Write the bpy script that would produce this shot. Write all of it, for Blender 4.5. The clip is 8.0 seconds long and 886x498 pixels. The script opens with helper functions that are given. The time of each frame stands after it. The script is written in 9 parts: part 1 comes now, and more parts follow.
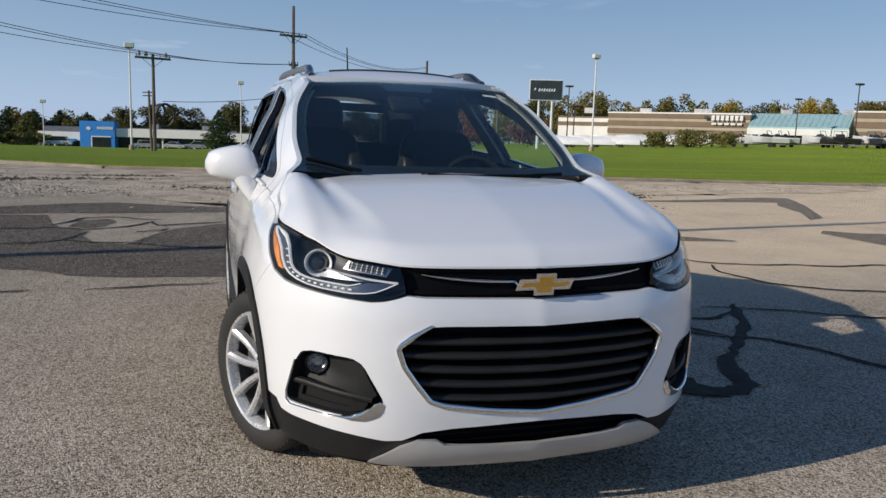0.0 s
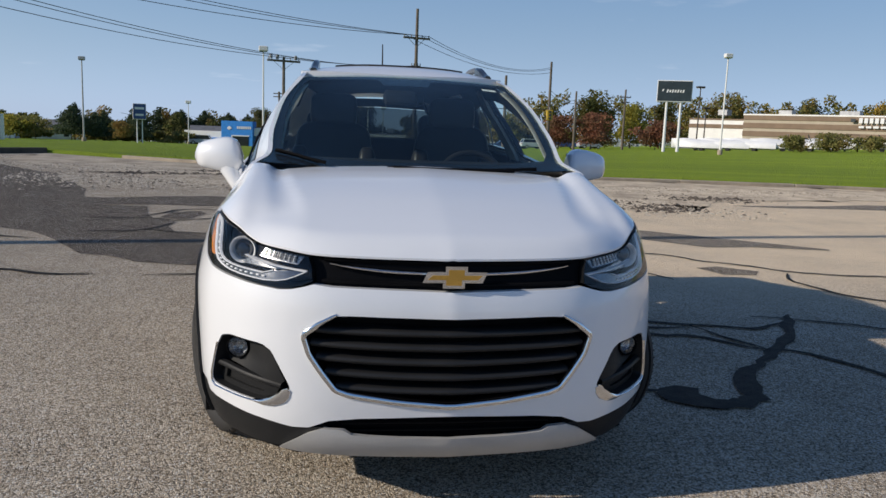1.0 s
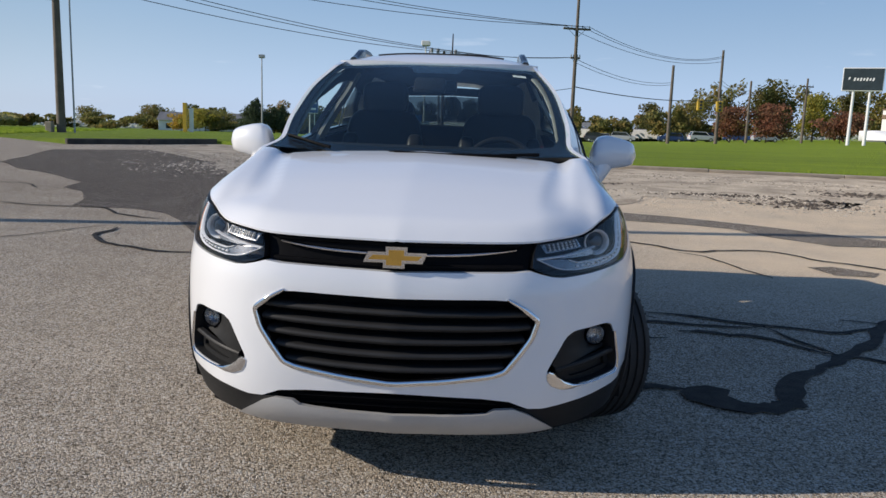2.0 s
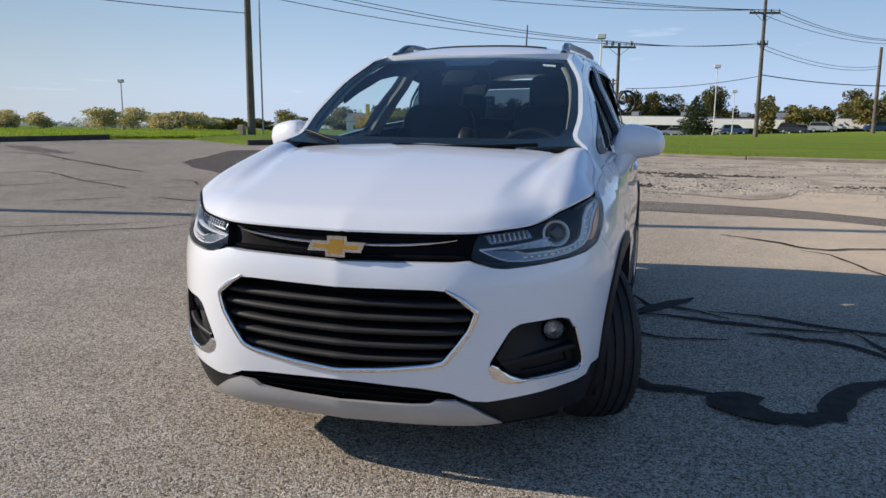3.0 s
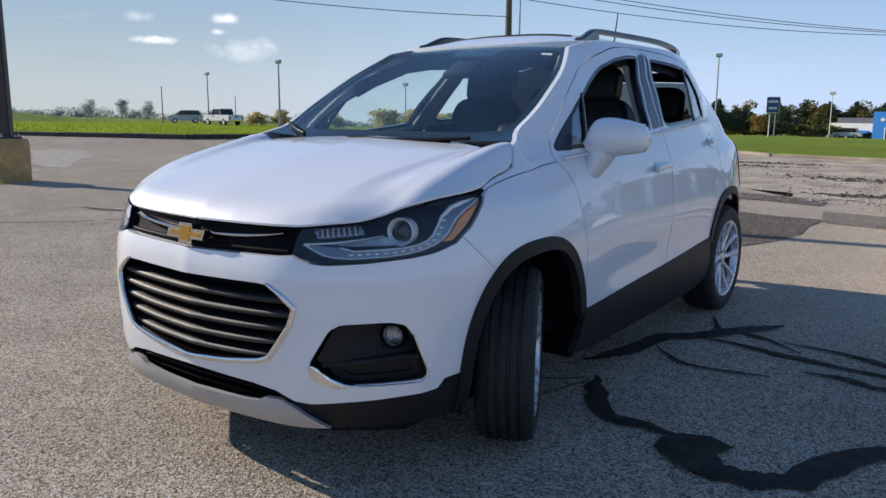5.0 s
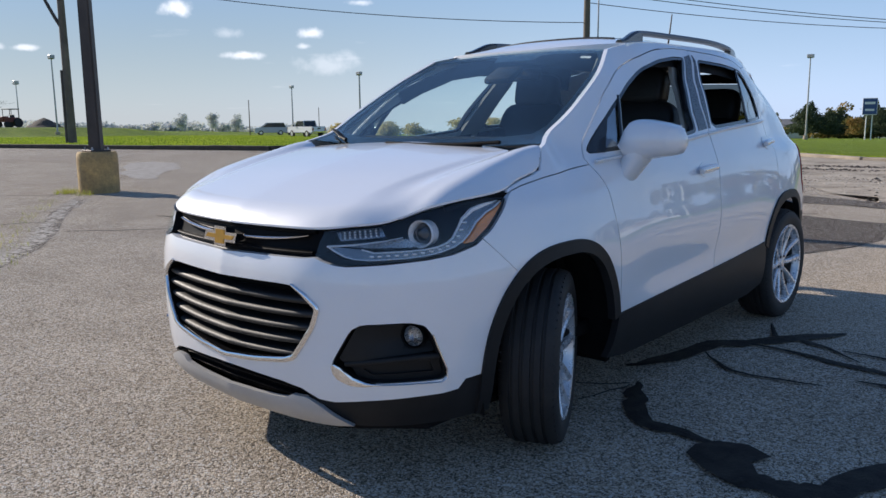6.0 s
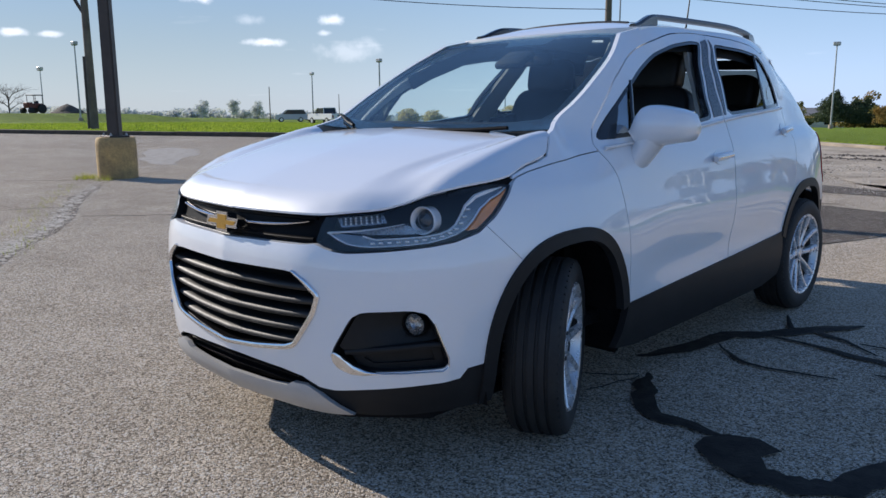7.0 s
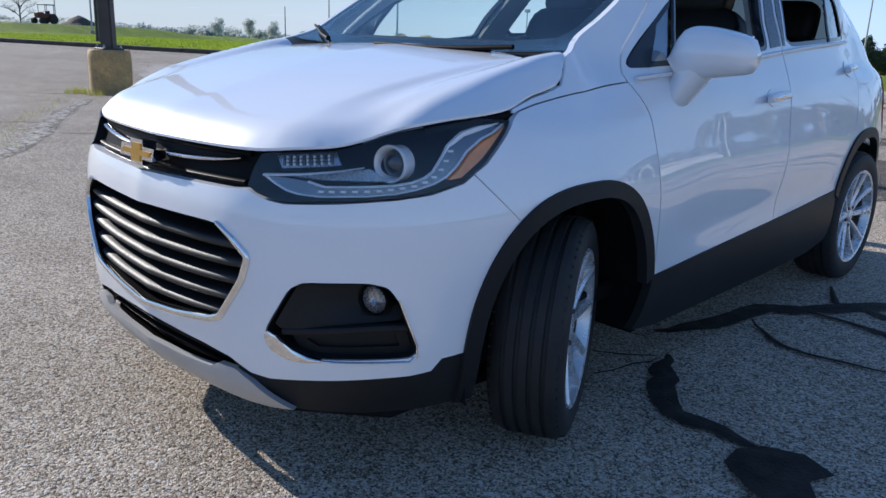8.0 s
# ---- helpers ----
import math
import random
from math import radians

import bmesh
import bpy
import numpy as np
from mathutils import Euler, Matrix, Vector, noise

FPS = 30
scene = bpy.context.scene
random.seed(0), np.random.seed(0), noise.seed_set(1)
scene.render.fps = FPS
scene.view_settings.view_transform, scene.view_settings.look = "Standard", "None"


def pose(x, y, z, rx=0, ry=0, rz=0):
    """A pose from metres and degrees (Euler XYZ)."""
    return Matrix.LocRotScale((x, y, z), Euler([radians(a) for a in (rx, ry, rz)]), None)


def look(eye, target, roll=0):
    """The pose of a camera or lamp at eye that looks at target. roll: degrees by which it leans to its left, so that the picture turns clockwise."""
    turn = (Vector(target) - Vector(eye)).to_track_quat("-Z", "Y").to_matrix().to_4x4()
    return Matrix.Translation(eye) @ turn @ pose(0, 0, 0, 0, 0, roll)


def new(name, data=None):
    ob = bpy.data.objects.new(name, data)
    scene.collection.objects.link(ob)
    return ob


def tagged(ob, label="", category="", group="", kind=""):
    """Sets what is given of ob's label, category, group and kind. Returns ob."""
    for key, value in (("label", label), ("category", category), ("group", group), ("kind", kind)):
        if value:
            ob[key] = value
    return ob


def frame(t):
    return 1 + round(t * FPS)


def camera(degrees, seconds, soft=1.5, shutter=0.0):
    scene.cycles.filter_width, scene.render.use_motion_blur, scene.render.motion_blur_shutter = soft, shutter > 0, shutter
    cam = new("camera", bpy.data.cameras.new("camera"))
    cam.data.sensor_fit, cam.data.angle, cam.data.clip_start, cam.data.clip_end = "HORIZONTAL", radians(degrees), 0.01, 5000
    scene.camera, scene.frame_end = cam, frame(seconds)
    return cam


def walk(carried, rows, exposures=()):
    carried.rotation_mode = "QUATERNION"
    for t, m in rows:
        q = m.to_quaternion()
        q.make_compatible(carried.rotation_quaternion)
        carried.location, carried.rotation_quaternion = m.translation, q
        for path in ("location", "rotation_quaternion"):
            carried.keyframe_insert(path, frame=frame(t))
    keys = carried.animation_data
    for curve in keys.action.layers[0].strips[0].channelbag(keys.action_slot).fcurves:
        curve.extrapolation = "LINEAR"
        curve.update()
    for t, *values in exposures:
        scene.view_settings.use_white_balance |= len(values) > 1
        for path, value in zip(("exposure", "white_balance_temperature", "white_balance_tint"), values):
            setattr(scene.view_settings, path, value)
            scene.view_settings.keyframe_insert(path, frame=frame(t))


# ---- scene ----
cam = camera(58.8, 8.0, soft=1.5)
PATH = [
    (0, (-1.112, -2.296, 1.317), (-0.497, -0.415, 1.023), 1.8),
    (0.5, (-0.787, -2.316, 1.304), (-0.311, -0.396, 1.011), 2.1),
    (1, (-0.432, -2.44, 1.304), (-0.123, -0.487, 1.003), 2.2),
    (1.5, (-0.068, -2.54, 1.304), (0.045, -0.568, 0.989), 2.1),
    (2, (0.285, -2.519, 1.297), (0.185, -0.55, 0.964), 2.0),
    (2.2, (0.43, -2.523, 1.297), (0.242, -0.56, 0.961), 1.8),
    (3.3, (1.316, -2.325, 1.291), (0.647, -0.473, 0.941), -0.1),
    (3.5, (1.476, -2.283, 1.298), (0.736, -0.458, 0.952), -0.3),
    (4, (1.921, -2.118, 1.294), (1.022, -0.364, 0.952), 0.2),
    (4.5, (2.138, -1.805, 1.252), (1.097, -0.133, 0.906), 0.6),
    (4.7, (2.192, -1.712, 1.262), (1.104, -0.073, 0.910), 0.6),
    (5.8, (2.456, -1.535, 1.241), (1.154, -0.052, 0.914), -0.4),
    (6, (2.459, -1.525, 1.242), (1.139, -0.059, 0.913), -0.6),
    (6.5, (2.455, -1.499, 1.238), (1.108, -0.057, 0.91), -0.8),
    (7, (2.467, -1.453, 1.231), (1.114, -0.024, 0.872), -0.4),
    (7.5, (2.382, -1.274, 1.181), (1.032, 0.138, 0.751), 0.6),
    (8, (2.109, -0.934, 1.175), (0.764, 0.449, 0.647), 2.1),
]
walk(cam, [(t, look(eye, target, roll)) for t, eye, target, roll in PATH],
     exposures=[(0, 0.30, 6650, 11), (2, 0.55, 6600, 12), (3.5, 0.70, 6650, 13), (6.5, 0.79, 6450, 14), (7.5, 0.86, 6150, 13), (8, 0.95, 6000, 13)])

# ---- sky and sun ----
SUN_WAY = Vector((1.0, 0.16, -0.46)).normalized()      # the way the light travels
SUN_EL = math.asin(-SUN_WAY.z)
SUN_AZ = math.atan2(-SUN_WAY.x, -SUN_WAY.y)            # clockwise from +y

# small clouds: the way to each, half width, half height and thickness
CLOUDS = [(-0.8583, 0.4968, 0.1284, 0.0244, 0.0101, 0.75), (-0.8212, 0.5655, 0.076, 0.0316, 0.0057, 0.7), (-0.7744, 0.6243, 0.1026, 0.0201, 0.0072, 0.7), (-0.7814, 0.6179, 0.0874, 0.0115, 0.005, 0.5), (-0.9319, 0.3535, 0.0811, 0.0144, 0.0043, 0.6), (-0.9439, 0.32, 0.0819, 0.0172, 0.0057, 0.7), (-0.7624, 0.6437, 0.0665, 0.0431, 0.0158, 0.28), (-0.8315, 0.5462, 0.1014, 0.0172, 0.0072, 0.25), (-0.7318, 0.6673, 0.1385, 0.0172, 0.0043, 0.5)]


def world_sky():
    w = bpy.data.worlds.new("sky")
    w.use_nodes = True
    nt = w.node_tree
    nt.nodes.clear()
    out = nt.nodes.new("ShaderNodeOutputWorld")
    bg = nt.nodes.new("ShaderNodeBackground")
    sky = nt.nodes.new("ShaderNodeTexSky")
    sky.sky_type = "NISHITA"
    sky.sun_disc = False
    sky.sun_elevation = SUN_EL
    sky.sun_rotation = SUN_AZ
    sky.air_density, sky.dust_density, sky.ozone_density = 1.0, 0.03, 5.0
    # small fair-weather clouds
    co = nt.nodes.new("ShaderNodeTexCoord")
    sep = nt.nodes.new("ShaderNodeSeparateXYZ")
    add = nt.nodes.new("ShaderNodeMath"); add.operation = "ADD"; add.inputs[1].default_value = 0.06
    dx = nt.nodes.new("ShaderNodeVectorMath"); dx.operation = "DIVIDE"
    comb = nt.nodes.new("ShaderNodeCombineXYZ")
    n1 = nt.nodes.new("ShaderNodeTexNoise")
    n1.inputs["Scale"].default_value, n1.inputs["Detail"].default_value, n1.inputs["Roughness"].default_value = 0.75, 7.0, 0.55
    ramp = nt.nodes.new("ShaderNodeMapRange")
    ramp.inputs["From Min"].default_value, ramp.inputs["From Max"].default_value = 0.65, 0.80
    ramp.inputs["To Max"].default_value = 0.22
    mix = nt.nodes.new("ShaderNodeMix"); mix.data_type = "RGBA"
    mix.inputs["B"].default_value = (9.0, 9.2, 9.6, 1)
    nt.links.new(co.outputs["Generated"], sep.inputs[0])
    nt.links.new(sep.outputs["Z"], add.inputs[0])
    for k in range(3):
        nt.links.new(add.outputs[0], comb.inputs[k])
    nt.links.new(co.outputs["Generated"], dx.inputs[0])
    nt.links.new(comb.outputs[0], dx.inputs[1])
    nt.links.new(dx.outputs[0], n1.inputs["Vector"])
    nt.links.new(n1.outputs["Fac"], ramp.inputs["Value"])
    nt.links.new(ramp.outputs[0], mix.inputs["Factor"])
    # the open slope lets the sky be seen a little below eye level
    up = nt.nodes.new("ShaderNodeMath"); up.operation = "MAXIMUM"; up.inputs[1].default_value = 0.004
    way = nt.nodes.new("ShaderNodeCombineXYZ")
    nt.links.new(sep.outputs["Z"], up.inputs[0])
    nt.links.new(sep.outputs["X"], way.inputs[0])
    nt.links.new(sep.outputs["Y"], way.inputs[1])
    nt.links.new(up.outputs[0], way.inputs[2])
    nt.links.new(way.outputs[0], sky.inputs["Vector"])
    # pale haze low over the horizon
    bw = nt.nodes.new("ShaderNodeRGBToBW")
    nt.links.new(sky.outputs[0], bw.inputs[0])
    tint = nt.nodes.new("ShaderNodeMix"); tint.data_type, tint.blend_type = "RGBA", "MULTIPLY"
    tint.inputs["Factor"].default_value = 1.0
    nt.links.new(bw.outputs[0], tint.inputs["A"])
    # the haze is whiter towards the sun
    near = nt.nodes.new("ShaderNodeVectorMath"); near.operation = "DOT_PRODUCT"
    near.inputs[1].default_value = -SUN_WAY
    nt.links.new(co.outputs["Generated"], near.inputs[0])
    glow = nt.nodes.new("ShaderNodeMapRange")
    glow.interpolation_type = "SMOOTHSTEP"
    glow.inputs["From Min"].default_value, glow.inputs["From Max"].default_value = -0.1, 0.85
    nt.links.new(near.outputs["Value"], glow.inputs["Value"])
    hue = nt.nodes.new("ShaderNodeMix"); hue.data_type = "RGBA"
    hue.inputs["A"].default_value, hue.inputs["B"].default_value = (0.525, 0.735, 1.11, 1), (0.44, 0.515, 0.585, 1)
    nt.links.new(glow.outputs[0], hue.inputs["Factor"])
    nt.links.new(hue.outputs["Result"], tint.inputs["B"])
    low = nt.nodes.new("ShaderNodeMapRange")
    low.interpolation_type = "SMOOTHSTEP"
    low.inputs["From Min"].default_value, low.inputs["From Max"].default_value = 0.0, 0.34
    low.inputs["To Min"].default_value, low.inputs["To Max"].default_value = 0.85, 0.0
    nt.links.new(sep.outputs["Z"], low.inputs["Value"])
    haze = nt.nodes.new("ShaderNodeMix"); haze.data_type = "RGBA"
    nt.links.new(low.outputs[0], haze.inputs["Factor"])
    nt.links.new(sky.outputs[0], haze.inputs["A"])
    nt.links.new(tint.outputs["Result"], haze.inputs["B"])
    nt.links.new(haze.outputs["Result"], mix.inputs["A"])
    # the sky is deepest opposite the sun and even in the haze round it
    deep = nt.nodes.new("ShaderNodeMapRange")
    deep.interpolation_type = "SMOOTHSTEP"
    deep.inputs["From Min"].default_value, deep.inputs["From Max"].default_value = -0.9, 0.15
    deep.inputs["To Min"].default_value, deep.inputs["To Max"].default_value = 0.72, 1.06
    nt.links.new(near.outputs["Value"], deep.inputs["Value"])
    dim = nt.nodes.new("ShaderNodeMapRange")
    dim.interpolation_type = "SMOOTHSTEP"
    dim.inputs["From Min"].default_value, dim.inputs["From Max"].default_value = 0.25, 0.90
    dim.inputs["To Min"].default_value, dim.inputs["To Max"].default_value = 1.0, 0.62
    nt.links.new(near.outputs["Value"], dim.inputs["Value"])
    both = nt.nodes.new("ShaderNodeMath"); both.operation = "MULTIPLY"
    nt.links.new(deep.outputs[0], both.inputs[0])
    nt.links.new(dim.outputs[0], both.inputs[1])
    shade = nt.nodes.new("ShaderNodeVectorMath"); shade.operation = "SCALE"
    nt.links.new(mix.outputs["Result"], shade.inputs[0])
    nt.links.new(both.outputs[0], shade.inputs["Scale"])
    top = shade.outputs[0]
    fluff = nt.nodes.new("ShaderNodeTexNoise")
    fluff.inputs["Scale"].default_value, fluff.inputs["Detail"].default_value = 55.0, 5.0
    nt.links.new(co.outputs["Generated"], fluff.inputs["Vector"])
    for x, y, z, half_w, half_h, thick in CLOUDS:
        away = nt.nodes.new("ShaderNodeVectorMath"); away.operation = "SUBTRACT"
        away.inputs[1].default_value = (x, y, z)
        nt.links.new(co.outputs["Generated"], away.inputs[0])
        flat = nt.nodes.new("ShaderNodeVectorMath"); flat.operation = "MULTIPLY"
        flat.inputs[1].default_value = (1 / half_w, 1 / half_w, 1 / half_h)
        nt.links.new(away.outputs[0], flat.inputs[0])
        far = nt.nodes.new("ShaderNodeVectorMath"); far.operation = "LENGTH"
        nt.links.new(flat.outputs[0], far.inputs[0])
        rag = nt.nodes.new("ShaderNodeMath"); rag.operation = "MULTIPLY_ADD"
        rag.inputs[1].default_value = 1.8
        nt.links.new(fluff.outputs["Fac"], rag.inputs[0])
        nt.links.new(far.outputs["Value"], rag.inputs[2])
        puff = nt.nodes.new("ShaderNodeMapRange")
        puff.interpolation_type = "SMOOTHSTEP"
        puff.inputs["From Min"].default_value, puff.inputs["From Max"].default_value = 1.0, 1.95
        puff.inputs["To Min"].default_value, puff.inputs["To Max"].default_value = thick * 0.8, 0.0
        nt.links.new(rag.outputs[0], puff.inputs["Value"])
        white = nt.nodes.new("ShaderNodeMix"); white.data_type = "RGBA"
        white.inputs["B"].default_value = (8.6, 8.8, 9.2, 1)
        nt.links.new(puff.outputs[0], white.inputs["Factor"])
        nt.links.new(top, white.inputs["A"])
        top = white.outputs["Result"]
    nt.links.new(top, bg.inputs["Color"])
    bg.inputs["Strength"].default_value = 0.104
    nt.links.new(bg.outputs[0], out.inputs[0])
    scene.world = w


world_sky()
sun = new("sun", bpy.data.lights.new("sun", "SUN"))
sun.data.energy, sun.data.angle, sun.data.color = 3.35, radians(0.53), (1.0, 0.92, 0.80)
sun.matrix_world = look((0, 0, 30), Vector((0, 0, 30)) + SUN_WAY)

# ---- materials ----
def node_mat(name):
    m = bpy.data.materials.new(name)
    m.use_nodes = True
    return m, m.node_tree, m.node_tree.nodes["Principled BSDF"]


def tex_noise(nt, scale, detail=4.0, rough=0.55, vec=None):
    n = nt.nodes.new("ShaderNodeTexNoise")
    n.inputs["Scale"].default_value, n.inputs["Detail"].default_value, n.inputs["Roughness"].default_value = scale, detail, rough
    if vec:
        nt.links.new(vec, n.inputs["Vector"])
    return n.outputs["Fac"]


def remap(nt, v, a, b, c=0.0, d=1.0):
    n = nt.nodes.new("ShaderNodeMapRange")
    n.inputs["From Min"].default_value, n.inputs["From Max"].default_value = a, b
    n.inputs["To Min"].default_value, n.inputs["To Max"].default_value = c, d
    nt.links.new(v, n.inputs["Value"])
    return n.outputs[0]


def mixc(nt, f, a, b, mode="MIX"):
    n = nt.nodes.new("ShaderNodeMix")
    n.data_type, n.blend_type = "RGBA", mode
    for key, v in (("Factor", f), ("A", a), ("B", b)):
        if isinstance(v, (int, float)):
            n.inputs[key].default_value = v
        elif isinstance(v, tuple):
            n.inputs[key].default_value = (*v[:3], 1)
        else:
            nt.links.new(v, n.inputs[key])
    return n.outputs["Result"]


def bump_on(nt, p, height, strength, dist):
    b = nt.nodes.new("ShaderNodeBump")
    b.inputs["Strength"].default_value, b.inputs["Distance"].default_value = strength, dist
    nt.links.new(height, b.inputs["Height"])
    nt.links.new(b.outputs[0], p.inputs["Normal"])


def plain(name, color, rough=0.5, metal=0.0, second=None, scale=3.0, fine=40.0, bump=0.0, coat=0.0, spread=0.35, wear=0.12, random_hue=0.0):
    """A surface of one colour, cloudy at two scales, with fine relief."""
    m, nt, p = node_mat(name)
    co = nt.nodes.new("ShaderNodeTexCoord").outputs["Object"]
    second = second or tuple(c * (1 - spread) for c in color)
    big = remap(nt, tex_noise(nt, scale, 5, 0.6, co), 0.32, 0.68)
    small = remap(nt, tex_noise(nt, fine, 3, 0.6, co), 0.25, 0.75)
    c = mixc(nt, big, color, second)
    c = mixc(nt, wear, c, mixc(nt, small, (0.25, 0.25, 0.25), (1, 1, 1)), "MULTIPLY")
    if random_hue:
        info = nt.nodes.new("ShaderNodeObjectInfo")
        c = mixc(nt, 1.0, c, mixc(nt, info.outputs["Random"], (1 - random_hue,) * 3, (1, 1, 1)), "MULTIPLY")
    nt.links.new(c, p.inputs["Base Color"])
    p.inputs["Metallic"].default_value = metal
    nt.links.new(remap(nt, small, 0, 1, rough * 0.85, min(1, rough * 1.15)), p.inputs["Roughness"])
    p.inputs["Coat Weight"].default_value, p.inputs["Coat Roughness"].default_value = coat, 0.04
    if bump:
        bump_on(nt, p, small, 0.6, bump)
    return m


def asphalt_mat(name, tint, dark, stone, sand_glare_on=True):
    """Old asphalt: pale stones of two sizes in a dark binder, with painted pit shade, stains and wear."""
    m, nt, p = node_mat(name)
    co = nt.nodes.new("ShaderNodeTexCoord").outputs["Object"]

    def cells(scale, rand=1.0):
        v = nt.nodes.new("ShaderNodeTexVoronoi")
        v.inputs["Scale"].default_value, v.inputs["Randomness"].default_value = scale, rand
        nt.links.new(co, v.inputs["Vector"])
        sep = nt.nodes.new("ShaderNodeSeparateColor")
        nt.links.new(v.outputs["Color"], sep.inputs[0])
        return v.outputs["Distance"], sep.outputs
    far, hue = cells(112)
    far2, hue2 = cells(235)
    coarse = mixc(nt, remap(nt, hue[0], 0.15, 0.6), tuple(x * 0.32 for x in dark), tuple(x * 0.98 for x in stone))
    fine = mixc(nt, remap(nt, hue2[1], 0.2, 0.75), tuple(x * 0.38 for x in dark), tuple(x * 0.95 for x in tint))
    # some cells hold a stone, the rest are fine matrix
    c = mixc(nt, remap(nt, hue[1], 0.36, 0.46), fine, coarse)
    c = mixc(nt, remap(nt, hue2[2], 0.0, 1.0, 0.0, 0.45), c, tuple(x * 0.5 for x in dark))
    # a few cells go near black, pit shade put into the colour
    c = mixc(nt, remap(nt, hue2[2], 0.93, 0.95, 0.0, 0.85), c, tuple(x * 0.14 for x in dark))
    c = mixc(nt, remap(nt, hue[2], 0.955, 0.96), c, (0.84, 0.80, 0.73))
    c = mixc(nt, remap(nt, hue2[0], 0.935, 0.94), c, (0.92, 0.90, 0.86))
    big = remap(nt, tex_noise(nt, 0.16, 6, 0.62, co), 0.36, 0.66)
    mid = remap(nt, tex_noise(nt, 1.3, 6, 0.65, co), 0.3, 0.72)
    tiny = remap(nt, tex_noise(nt, 9.0, 5, 0.7, co), 0.3, 0.7)
    c = mixc(nt, 0.50, c, mixc(nt, big, (0.66, 0.63, 0.60), (1, 1, 1)), "MULTIPLY")
    c = mixc(nt, 0.50, c, mixc(nt, mid, (0.58, 0.56, 0.53), (1, 1, 1)), "MULTIPLY")
    c = mixc(nt, 0.30, c, mixc(nt, tiny, (0.62, 0.60, 0.57), (1, 1, 1)), "MULTIPLY")
    place = nt.nodes.new("ShaderNodeSeparateXYZ")
    nt.links.new(co, place.inputs[0])
    if sand_glare_on:
        # wind-blown sand off the bare strip lies over the lot on that side, with the sun's backscatter painted in
        sand_and_glare = mixc(nt, 1.0, remap(nt, place.outputs["X"], 0.2, 3.0), remap(nt, place.outputs["Y"], 2.6, 5.0), "MULTIPLY")
        sand_and_glare = mixc(nt, 1.0, sand_and_glare, remap(nt, tex_noise(nt, 0.9, 6, 0.65, co), 0.25, 0.6, 0.45, 0.85), "MULTIPLY")
        c = mixc(nt, sand_and_glare, c, (0.80, 0.645, 0.46))
    # greyer, more worn asphalt towards the bank, its dullness against the sun painted in too
    old = mixc(nt, 1.0, remap(nt, place.outputs["X"], -1.0, -6.0), remap(nt, tex_noise(nt, 0.5, 6, 0.6, co), 0.3, 0.6, 0.45, 1.0), "MULTIPLY")
    c = mixc(nt, old, c, mixc(nt, 1.0, c, (0.86, 0.86, 0.86), "MULTIPLY"))
    nt.links.new(c, p.inputs["Base Color"])
    p.inputs["Roughness"].default_value = 0.8
    p.inputs["Diffuse Roughness"].default_value = 0.2
    p.inputs["Specular IOR Level"].default_value = 0.12
    dome = remap(nt, far, 0.15, 0.78, 1.0, 0.0)
    h = mixc(nt, 1.0, mixc(nt, hue[1], (0.2, 0.2, 0.2), (1, 1, 1)), dome, "MULTIPLY")
    h = mixc(nt, 0.35, h, remap(nt, far2, 0.1, 0.8, 1.0, 0.0))
    bump_on(nt, p, h, 1.0, 0.0095)
    return m


def grass_mat():
    m, nt, p = node_mat("grass")
    co = nt.nodes.new("ShaderNodeTexCoord").outputs["Object"]
    big = remap(nt, tex_noise(nt, 0.12, 5, 0.6, co), 0.35, 0.65)
    mid = remap(nt, tex_noise(nt, 1.1, 6, 0.7, co), 0.3, 0.7)
    fine = remap(nt, tex_noise(nt, 14, 4, 0.7, co), 0.3, 0.7)
    wave = nt.nodes.new("ShaderNodeTexWave")
    wave.inputs["Scale"].default_value, wave.inputs["Distortion"].default_value, wave.inputs["Detail"].default_value = 0.11, 2.6, 3.0
    wave.bands_direction = "Y"
    nt.links.new(co, wave.inputs["Vector"])
    streak = nt.nodes.new("ShaderNodeMapping")
    streak.inputs["Scale"].default_value = (0.05, 0.5, 1.0)
    nt.links.new(co, streak.inputs["Vector"])
    band = remap(nt, tex_noise(nt, 1.0, 5, 0.65, streak.outputs[0]), 0.38, 0.62)
    c = mixc(nt, big, (0.26, 0.36, 0.020), (0.37, 0.47, 0.028))
    c = mixc(nt, remap(nt, wave.outputs["Fac"], 0, 1, 0, 0.45), c, (0.38, 0.47, 0.04))
    c = mixc(nt, remap(nt, band, 0, 1, 0, 0.55), c, (0.155, 0.215, 0.022))
    c = mixc(nt, remap(nt, mid, 0, 1, 0, 0.5), c, (0.15, 0.24, 0.022))
    c = mixc(nt, remap(nt, fine, 0, 1, 0, 0.45), c, (0.09, 0.14, 0.022))
    nt.links.new(c, p.inputs["Base Color"])
    p.inputs["Roughness"].default_value = 0.85
    p.inputs["Specular IOR Level"].default_value = 0.15
    bump_on(nt, p, fine, 1.0, 0.05)
    return m


